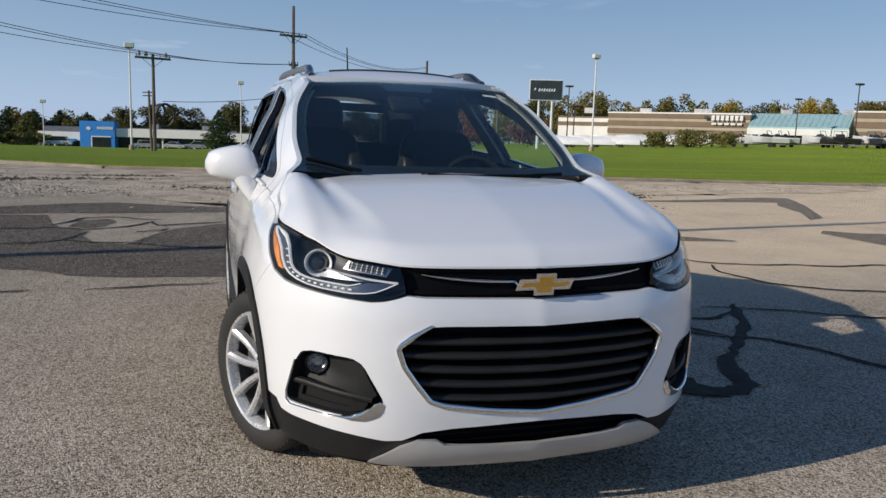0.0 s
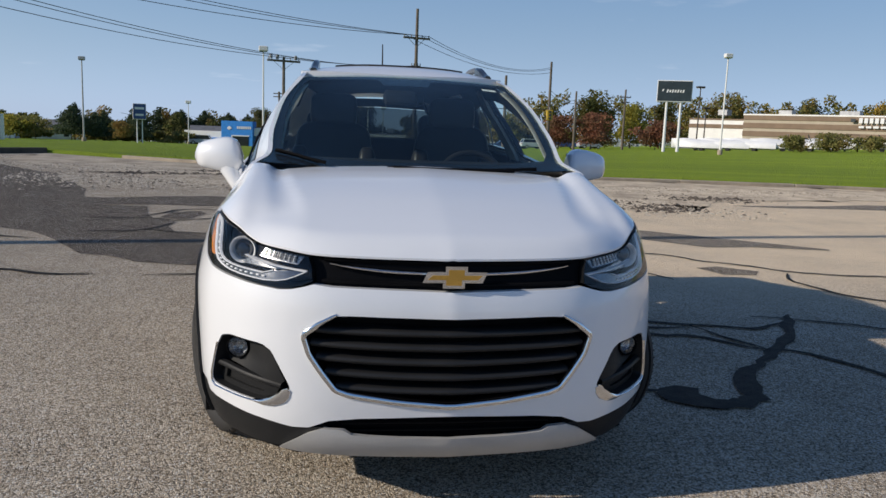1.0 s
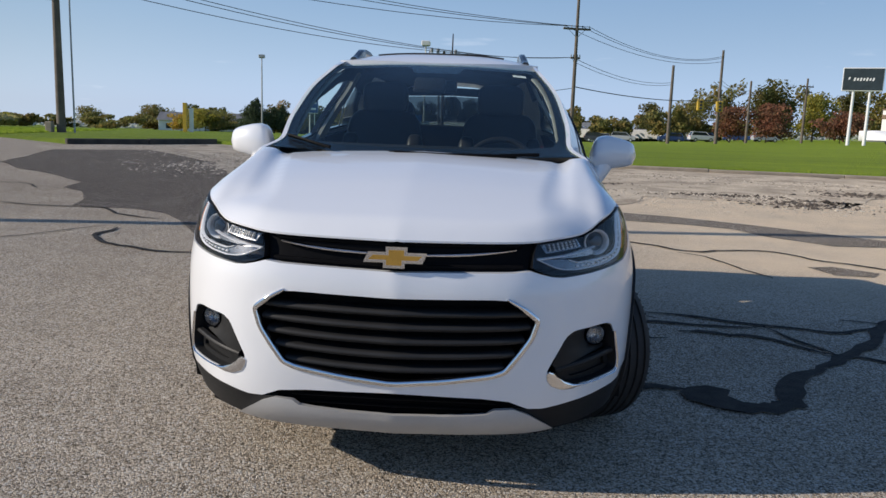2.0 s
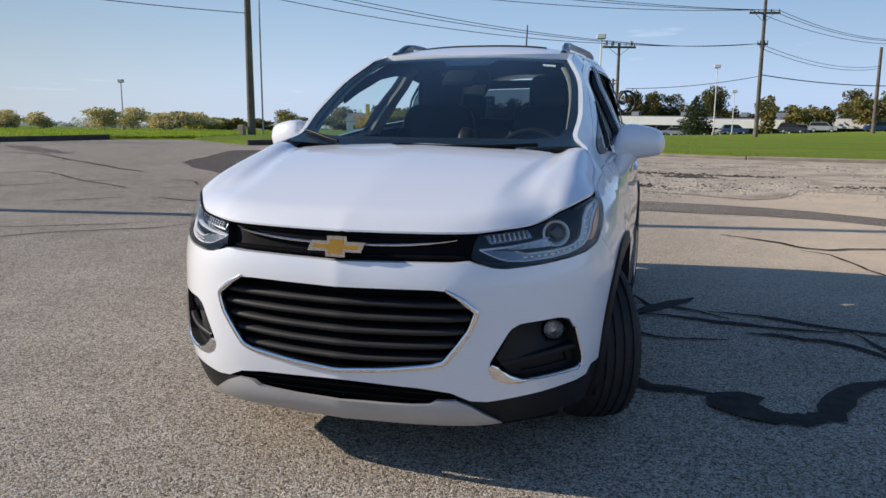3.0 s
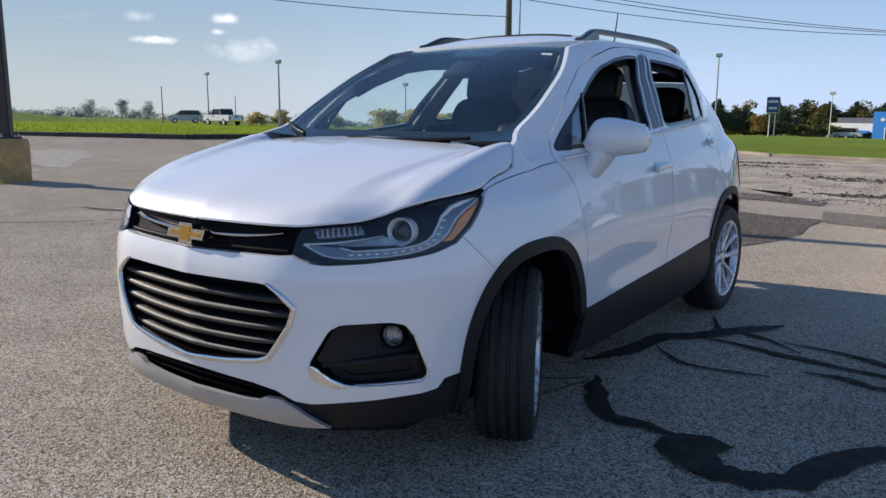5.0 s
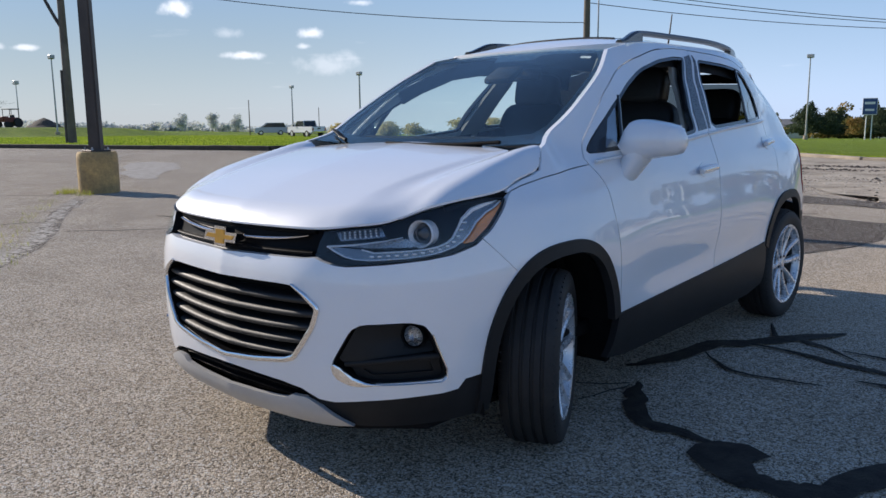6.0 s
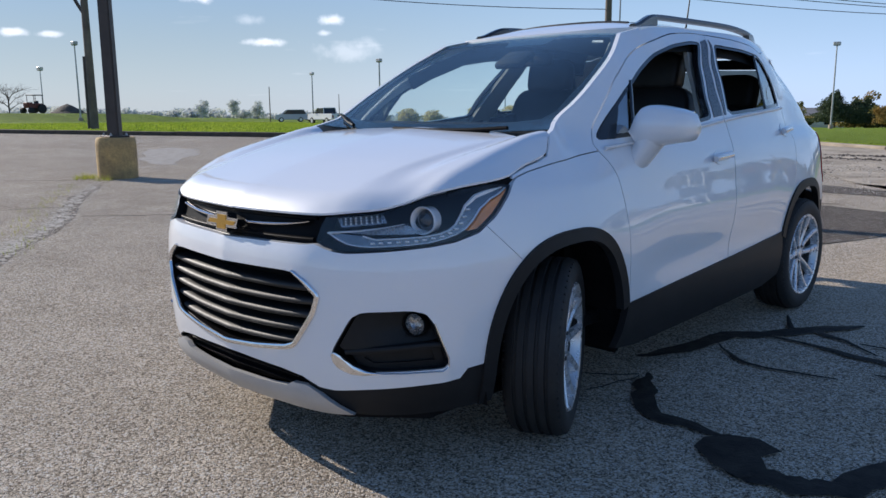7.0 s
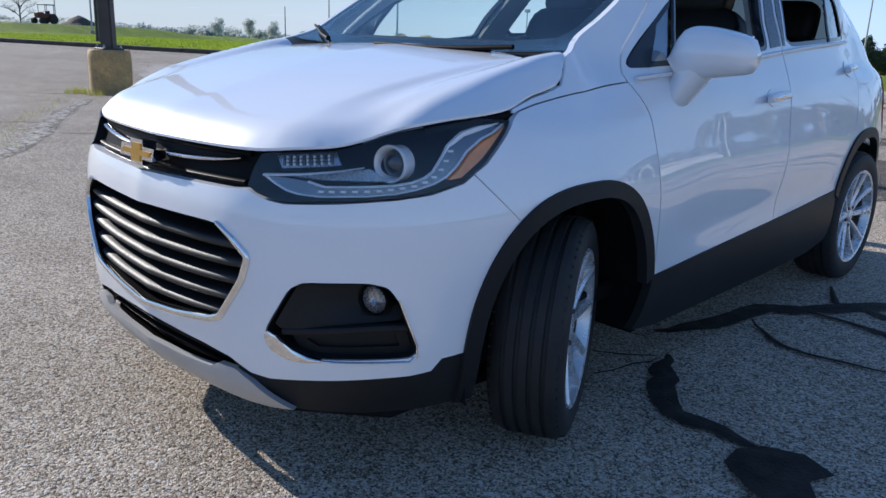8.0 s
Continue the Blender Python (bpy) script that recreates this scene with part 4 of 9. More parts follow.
def panel(name, outline, mp, material, parent, thick=0.02, holes=(), step=0.03, edge=0.02, label="", lift=0.0, roll=0.0, smooth=32):
    """A sheet of thickness thick over the outline in a form's own coordinates, with holes. roll: how far its rim turns in."""
    rim = densify(outline, edge)
    cuts = [densify(h, edge) for h in holes]
    us, vs = [p[0] for p in rim], [p[1] for p in rim]
    inner = []
    u0, v0 = min(us), min(vs)
    flat = [p for loop in (rim, *cuts) for p in loop]
    arr = np.array(flat)
    nu, nv = int((max(us) - u0) / step) + 2, int((max(vs) - v0) / step) + 2
    for i in range(nu):
        for j in range(nv):
            p = (u0 + (i + 0.5 * (j % 2)) * step, v0 + j * step * 0.87)
            if inside(rim, *p) and not any(inside(c, *p) for c in cuts) and ((arr - p) ** 2).sum(1).min() > (0.45 * step) ** 2:
                inner.append(p)
    v, faces = cdt([rim, *cuts], inner, lambda x, y: inside(rim, x, y) and not any(inside(c, x, y) for c in cuts))
    bm = bmesh.new()
    top = [bm.verts.new(mp(p.x, p.y, lift)) for p in v]
    low = [bm.verts.new(mp(p.x, p.y, lift - thick)) for p in v]
    for t in faces:
        bm.faces.new([top[i] for i in t])
        bm.faces.new([low[i] for i in reversed(t)])
    for a, b in ring_edges(faces):
        bm.faces.new((top[b], top[a], low[a], low[b]))
    loose = [q for q in bm.verts if not q.link_faces]
    bmesh.ops.delete(bm, geom=loose, context="VERTS")
    bmesh.ops.recalc_face_normals(bm, faces=bm.faces)
    return part(name, bm, material, parent, label, smooth=smooth)


def side_map(sg):
    return lambda s, z, out=0.0: wrap(sg * s, z, out)


def both_map(s, z, out=0.0):
    return wrap(s, z, out)


def sweep(name, path, mp, width, height, material, parent, label="", closed=False, sink=0.004, n=5, step=0.02):
    """A half-round moulding laid along a path on a form. width may vary along it."""
    pts = densify(path, step, closed)
    m = len(pts)
    bm = bmesh.new()
    rings = []
    tot = max(1, m - 1)
    for i, (u, v) in enumerate(pts):
        a, b = pts[(i + 1) % m if closed else min(i + 1, m - 1)], pts[i - 1 if closed or i else 0]
        p0 = Vector(mp(u, v, 0.0))
        nrm = Vector(mp(u, v, 0.02)) - p0
        d = Vector(mp(*a, 0.0)) - Vector(mp(*b, 0.0))
        d.normalize()
        sd = d.cross(nrm).normalized()
        nn = sd.cross(d).normalized()
        if nn.dot(nrm) < 0:
            nn = -nn
        w = width(i / tot) if callable(width) else width
        h = height(i / tot) if callable(height) else height
        ring = [bm.verts.new(p0 - sd * w / 2 - nn * sink)]
        for k in range(n + 1):
            ang = math.pi * k / n
            ring.append(bm.verts.new(p0 - sd * w / 2 * math.cos(ang) + nn * h * math.sin(ang) ** 0.7))
        ring.append(bm.verts.new(p0 + sd * w / 2 - nn * sink))
        rings.append(ring)
    k = len(rings[0])
    for i in range(m if closed else m - 1):
        a, b = rings[i], rings[(i + 1) % m]
        for j in range(k):
            bm.faces.new((a[j], a[(j + 1) % k], b[(j + 1) % k], b[j]))
    if not closed:
        bm.faces.new(rings[0])
        bm.faces.new(rings[-1][::-1])
    bmesh.ops.recalc_face_normals(bm, faces=bm.faces)
    return part(name, bm, material, parent, label, smooth=40)


def lip(name, outline, mp, material, parent, d0, d1, label=""):
    """A wall round an opening, from d0 to d1 below the form."""
    pts = densify(outline, 0.015)
    bm = bmesh.new()
    a = [bm.verts.new(mp(u, v, -d0)) for u, v in pts]
    b = [bm.verts.new(mp(u, v, -d1)) for u, v in pts]
    n = len(pts)
    for i in range(n):
        bm.faces.new((a[i], a[(i + 1) % n], b[(i + 1) % n], b[i]))
    return part(name, bm, material, parent, label, smooth=35)


def circle_arc(cs, cz, r, a0, a1, n=24):
    """Points of a wheel arch in (s, z): long and square ahead of the axle, tighter behind it; angles from the rear (+s) upwards."""
    out = []
    for k in range(n + 1):
        a = radians(a0 + (a1 - a0) * k / n)
        c, q = math.cos(a), math.sin(a)
        dx = abs(c) ** 0.87 * (r - 0.070) if c > 0 else -abs(c) ** 0.72 * (r + 0.020)
        out.append((cs + dx, cz + math.copysign(abs(q) ** 0.9, q) * (r + 0.022)))
    return out


def soften(poly, times=2, keep=0.8):
    """Rounds the corners of a closed outline."""
    for _ in range(times):
        out, n = [], len(poly)
        for i in range(n):
            a, b = Vector(poly[i]), Vector(poly[(i + 1) % n])
            out += [tuple(a.lerp(b, 1 - keep)), tuple(a.lerp(b, keep))]
        poly = out
    return poly


def mirrored(half):
    """A closed outline from its half at s >= 0, that begins and ends on the middle line."""
    return list(half) + [(-s, z) for s, z in reversed(half) if s > 1e-6]


FA, RA, AXZ = s_at(0.915), s_at(3.43), 0.325      # axles along the outline, axle height
ARCH_R = 0.442
HEADLIGHT = [(0.464, 0.802), (0.50, 0.787), (0.54, 0.778), (0.585, 0.774), (0.725, 0.782), (0.86, 0.793), (0.945, 0.805), (1.032, 0.829), (1.10, 0.874), (1.16, 0.926), (1.210, 0.970),
             (1.109, 0.979), (1.04, 0.971), (0.98, 0.964), (0.866, 0.944), (0.776, 0.918), (0.71, 0.903), (0.60, 0.893), (0.49, 0.882), (0.474, 0.85)]
GRILLE = mirrored([(0.0, 0.695), (0.376, 0.702), (0.432, 0.672), (0.484, 0.632), (0.464, 0.570), (0.42, 0.508), (0.378, 0.456), (0.335, 0.440), (0.0, 0.402)])
FOG = [(0.612, 0.586), (0.79, 0.592), (0.842, 0.580), (0.868, 0.545), (0.912, 0.43), (0.916, 0.408), (0.90, 0.390), (0.640, 0.386), (0.560, 0.412), (0.531, 0.445), (0.536, 0.462)]
WHITE_LOW = [(0.0, 0.366), (0.30, 0.356), (0.40, 0.345), (0.47, 0.316), (0.53, 0.312), (0.648, 0.325), (0.90, 0.342), (0.955, 0.352), (0.98, 0.384), (1.045, 0.392), (1.068, 0.44)]


def front_bumper():
    a0 = 164
    arc = [p for p in circle_arc(FA, AXZ, ARCH_R - 0.012, a0, 123.85, 14)]
    half = WHITE_LOW + arc + [(1.0615, 0.845), (1.032, 0.826), (0.945, 0.802), (0.86, 0.790), (0.725, 0.779), (0.585, 0.771), (0.54, 0.775), (0.50, 0.784), (0.462, 0.795), (0.40, 0.789), (0.0, 0.781)]
    panel("front_bumper", mirrored(half), both_map, PAINT, car, 0.03, [GRILLE, FOG, [(-s, z) for s, z in FOG][::-1]], 0.026, 0.016, "white painted front bumper")
    # dark lower corners
    low = WHITE_LOW[3:] + [(1.078, 0.44), (1.070, 0.36), (1.068, 0.275), (1.05, 0.238), (0.80, 0.222), (0.60, 0.222), (0.55, 0.245), (0.42, 0.318)]
    for sg in (1, -1):
        panel("bumper_cladding", low, side_map(sg), CLADDING, car, 0.03, (), 0.03, 0.02, "dark grey plastic lower bumper corner", lift=-0.003)
    # lower air intake and silver skid plate
    duct = panel("lower_intake", mirrored([(0.0, 0.374), (0.30, 0.364), (0.41, 0.350), (0.46, 0.322), (0.43, 0.290), (0.0, 0.272)]), both_map, GRILLE_BLACK, car, 0.02, lift=-0.035, label="black lower air intake")
    for z in (0.308, 0.336):
        sweep("intake_slat", [(-0.36, z - 0.006), (-0.2, z), (0.0, z + 0.002), (0.2, z), (0.36, z - 0.006)], lambda s, zz, o=0.0: wrap(s, zz, o - 0.03), 0.010, 0.012, GRILLE_BLACK, duct)
    panel("skid_plate", mirrored([(0.0, 0.288), (0.16, 0.290), (0.27, 0.295), (0.325, 0.300), (0.352, 0.315), (0.42, 0.317), (0.472, 0.297), (0.592, 0.226), (0.50, 0.218), (0.30, 0.211), (0.0, 0.206)]), lambda u, v, o=0.0: both_map(u, v, o + 0.016 * math.sin(math.pi * max(0.0, min(1.0, (v - 0.200) / 0.12)))), SATIN, car, 0.02, step=0.018,
          label="satin silver skid plate", lift=0.006)
    # dark chin closing the underside
    bm = bmesh.new()
    prism(bm, [(-0.72, 0.32), (-0.5, 0.14), (0, 0.10), (0.5, 0.14), (0.72, 0.32), (0.74, 1.0), (-0.74, 1.0)], 0.20, 0.225)
    part("undertray", bm, LINER, car)


def main_grille():
    g = panel("grille_insert", offset_poly(GRILLE, -0.012), both_map, GRILLE_BLACK, car, 0.01, step=0.04, lift=-0.085, label="black horizontal-bar grille insert")
    lip("grille_wall", offset_poly(GRILLE, 0.004), both_map, GRILLE_BLACK, g, 0.005, 0.09)
    zs = [0.648, 0.603, 0.558, 0.513, 0.468]
    for k, z in enumerate(zs):
        def reach(zz):
            cut = [s for (s, w), (s2, w2) in zip(GRILLE, GRILLE[1:] + GRILLE[:1]) for s in [s + (s2 - s) * (zz - w) / (w2 - w) if (w - zz) * (w2 - zz) < 0 else None] if s is not None]
            return max(cut) if cut else 0.3
        lim = reach(z) - 0.008
        n = 28
        bm = bmesh.new()
        rows = []
        for i in range(n + 1):
            s = -lim + 2 * lim * i / n
            zz = z - 0.034 * (1 - (s / 0.48) ** 2) * (0.25 + 0.12 * k)
            wave = 0.0012 * math.cos(s * 14)
            prof = [(-0.014, -0.004), (-0.012, 0.002), (-0.016, 0.009), (-0.026, 0.0135), (-0.044, 0.0155 + wave), (-0.075, 0.017), (-0.075, 0.004), (-0.032, -0.010), (-0.019, -0.009)]
            rows.append([bm.verts.new(wrap(s, zz + dz, o)) for o, dz in prof])
        m = len(rows[0])
        for a, b in zip(rows, rows[1:]):
            for j in range(m):
                bm.faces.new((a[j], a[(j + 1) % m], b[(j + 1) % m], b[j]))
        bm.faces.new(rows[0])
        bm.faces.new(rows[-1][::-1])
        bmesh.ops.recalc_face_normals(bm, faces=bm.faces)
        part("grille_bar", bm, BAR_BLACK, g, smooth=50)
    half = [(0.378, 0.704), (0.432, 0.674), (0.487, 0.632), (0.466, 0.570), (0.422, 0.508), (0.380, 0.454), (0.335, 0.438), (0.17, 0.414), (0.0, 0.400)]
    path = half + [(-s, z) for s, z in reversed(half[:-1])]
    for _ in range(2):
        path = path[:1] + [(a[0] + (b[0] - a[0]) * f, a[1] + (b[1] - a[1]) * f) for a, b in zip(path, path[1:]) for f in (0.12, 0.88)] + path[-1:]
    sweep("chrome_surround", path, both_map, lambda t: 0.008 + 0.012 * min(1, 12 * min(t, 1 - t)), 0.009, CHROME, car, "chrome grille surround", n=6)


def upper_grille():
    area = mirrored([(0.0, 0.882), (0.40, 0.887), (0.492, 0.878), (0.475, 0.845), (0.46, 0.797), (0.40, 0.787), (0.0, 0.779)])
    g = panel("upper_grille", area, both_map, GRILLE_BLACK, car, 0.02, step=0.03, lift=-0.028, label="black upper grille with a thin chrome bar")
    for z0 in (0.800, 0.868):
        sweep("grille_bar", [(-0.44, z0 + 0.004), (-0.2, z0), (0.0, z0 - 0.001), (0.2, z0), (0.44, z0 + 0.004)], lambda s, z, o=0.0: wrap(s, z, o - 0.028), 0.014, 0.012, GRILLE_BLACK, g)
    for sg in (1, -1):
        sweep("chrome_bar", [(0.05 * sg, 0.835), (0.12 * sg, 0.8355), (0.19 * sg, 0.8375), (0.25 * sg, 0.841), (0.31 * sg, 0.8465), (0.37 * sg, 0.854), (0.415 * sg, 0.861)], lambda s, z, o=0.0: wrap(s, z, o - 0.020),
              lambda t: 0.011 + 0.006 * math.sin(math.pi * t) - 0.004 * t, 0.014, CHROME, g, "bright chrome bar")
    # cross-shaped badge, plain
    W, H, T, A, SL = 0.106, 0.036, 0.018, 0.036, 0.016

    def cross(w, h, t, a):
        up = [(-w + SL, t), (-a + 0.004, t), (-a + 0.004, h), (a + 0.004, h), (a + 0.004, t), (w, t), (w - SL, -t), (a - 0.004, -t), (a - 0.004, -h), (-a - 0.004, -h), (-a - 0.004, -t), (-w, -t)]
        return up
    badge = None
    for name, k, y0, y1, mat_, lab in (("badge_rim", 0.0, 0.034, 0.012, CHROME, "chrome badge rim"), ("badge_face", 0.0105, 0.02, 0.0085, GOLD, "gold badge face")):
        out = cross(W - k * 1.6, H - k, T - k, A - k)
        bm = bmesh.new()
        f = [bm.verts.new((x, y1, 0.833 + z)) for x, z in out]
        o = offset_poly(out, 0.007 if k == 0 else 0.0)
        b = [bm.verts.new((x, y0 + 0.02, 0.833 + z)) for x, z in o]
        bm.faces.new(f)
        bm.faces.new(b[::-1])
        n = len(f)
        for i in range(n):
            bm.faces.new((f[i], f[(i + 1) % n], b[(i + 1) % n], b[i]))
        bmesh.ops.recalc_face_normals(bm, faces=bm.faces)
        if badge is None:
            badge = part("badge", bm, mat_, car, "gold cross-shaped badge with chrome rim", smooth=30)
        else:
            part(name, bm, mat_, badge, lab, smooth=30)


def round_at(mp, u, v, depth):
    """A frame at a place of the form: origin sunk by depth, z along the outward normal."""
    p = Vector(mp(u, v, -depth))
    n = (Vector(mp(u, v, 0.03)) - Vector(mp(u, v, 0.0))).normalized()
    return Matrix.Translation(p) @ n.to_track_quat("Z", "Y").to_matrix().to_4x4(), n


def lathe(bm, profile, m, n=28, axis=None):
    """Turns (radius, height) pairs about z of the frame m."""
    rings = []
    for r, h in profile:
        rings.append([bm.verts.new(m @ Vector((r * math.cos(2 * math.pi * k / n), r * math.sin(2 * math.pi * k / n), h))) for k in range(n)])
    for a, b in zip(rings, rings[1:]):
        for k in range(n):
            bm.faces.new((a[k], a[(k + 1) % n], b[(k + 1) % n], b[k]))
    return rings


def headlight(sg):
    mp = side_map(sg)
    body = panel("headlight", offset_poly(HEADLIGHT, 0.006), mp, LAMP_BLACK, car, 0.01, step=0.03, lift=-0.085, label="clear projector headlight with amber corner")
    lip("housing_wall", offset_poly(HEADLIGHT, 0.003), mp, LAMP_BLACK, body, 0.001, 0.088)
    lens = panel("clear_lens", offset_poly(HEADLIGHT, 0.0025), mp, GLASS_CLEAR, body, 0.003, step=0.03, lift=0.001, label="clear lens")
    lens.visible_shadow = False
    fwd = Vector((0.22 * sg, -1, 0.02)).normalized()
    m = Matrix.Translation((0.694 * sg, 0.336, 0.866)) @ fwd.to_track_quat("Z", "Y").to_matrix().to_4x4()
    bm = bmesh.new()
    lathe(bm, [(0.044, -0.03), (0.0455, 0.004), (0.0475, 0.012), (0.0455, 0.017), (0.0420, 0.015), (0.0375, 0.004), (0.034, -0.016)], m, 36)
    # plain white ring: the chrome's bright reflections are put into its colour
    part("projector_ring", bm, LAMP_STRIP, body, "projector ring in white for bright chrome reflections", smooth=40)
    bm = bmesh.new()
    lathe(bm, [(0.038, -0.020), (0.036, -0.012), (0.030, 0.000), (0.020, 0.008), (0.009, 0.0115), (0.0005, 0.012)], m)
    part("projector_lens", bm, DARK_GLASS, body, "dark glass projector lens", smooth=40)
    # the light guide: a grey tube with bright edges that bends up beside the amber corner
    low = lambda s, z, o=0.0: mp(s, z, o - 0.024)
    under = [(0.498, 0.829), (0.541, 0.811), (0.575, 0.799), (0.61, 0.793), (0.667, 0.790), (0.791, 0.795), (0.86, 0.801), (0.913, 0.811), (0.960, 0.824), (0.995, 0.840), (1.024, 0.862), (1.061, 0.899), (1.108, 0.926), (1.150, 0.940), (1.190, 0.958)]
    over = [(0.505, 0.831), (0.635, 0.823), (0.680, 0.813), (0.791, 0.817), (0.86, 0.821), (0.905, 0.828), (0.938, 0.839), (0.960, 0.853), (0.981, 0.878), (1.008, 0.911), (1.055, 0.938), (1.11, 0.951), (1.175, 0.961)]
    guide = panel("light_strip", under + over[::-1], low, LAMP_GUIDE, body, 0.012, step=0.02, edge=0.012, label="grey daytime light guide with bright edges")
    sweep("guide_edge", under, low, 0.0042, 0.007, LAMP_STRIP, guide, "bright guide edge", n=4, step=0.012)
    sweep("guide_edge", over[1:], low, lambda t: 0.004 + 0.011 * ease(0.62, 0.78, t) * (1 - ease(0.86, 1.0, t)), 0.006, LAMP_STRIP, guide, "bright guide edge", n=4, step=0.012)
    dots = [(0.672, 0.802), (0.70, 0.803), (0.73, 0.804), (0.76, 0.805), (0.791, 0.806), (0.821, 0.808), (0.85, 0.811), (0.88, 0.815), (0.91, 0.820), (0.938, 0.829), (0.962, 0.841), (0.982, 0.858), (0.998, 0.878), (1.014, 0.900)]
    for k, (u, v) in enumerate(dots):
        fm, nn = round_at(low, u, v, -0.002)
        bm = bmesh.new()
        box(bm, (0, 0, 0), (0.015, 0.0055, 0.008), 0.002)
        bmesh.ops.transform(bm, matrix=fm, verts=bm.verts)
        part("light_element", bm, LAMP_STRIP, guide)
    sweep("upper_blade", [(0.498, 0.829), (0.56, 0.834), (0.618, 0.839), (0.72, 0.851), (0.784, 0.861)], low, lambda t: 0.007 * (1 - 0.75 * t), 0.010, LAMP_STRIP, body, "bright blade")
    panel("reflector_tray", [(0.56, 0.826), (0.66, 0.822), (0.86, 0.824), (0.80, 0.852), (0.66, 0.836)], mp, LAMP_GREY, body, 0.006, step=0.03, lift=-0.060, label="grey reflector tray")
    rib = panel("ribbed_reflector", [(0.522, 0.874), (0.545, 0.846), (0.722, 0.862), (0.705, 0.892)], mp, LAMP_GREY, body, 0.006, step=0.03, lift=-0.034, label="ribbed clear turn lamp")
    for k in range(15):
        u = 0.552 + 0.0105 * k
        sweep("rib", [(u, 0.852 + 0.0008 * k), (u - 0.004, 0.874 + 0.0008 * k)], lambda s, z, o=0.0: mp(s, z, o - 0.034), 0.0055, 0.006, LAMP_STRIP if k % 2 else LAMP_GUIDE, rib)
    for v in (0.860, 0.868):
        sweep("rib", [(0.55, v), (0.70, v + 0.012)], lambda s, z, o=0.0: mp(s, z, o - 0.033), 0.0022, 0.006, LAMP_BLACK, rib)
    panel("amber_corner", [(1.190, 0.956), (1.148, 0.934), (1.106, 0.919), (1.066, 0.895), (1.030, 0.858), (0.998, 0.834), (1.032, 0.838), (1.096, 0.880), (1.150, 0.925)], mp, AMBER, body, 0.02, step=0.02, edge=0.012,
          lift=-0.014, label="amber turn signal lens")
    sweep("lens_rim", [(0.78, 0.916), (0.866, 0.940), (0.98, 0.960), (1.08, 0.972)], low, 0.004, 0.004, LAMP_STRIP, body)


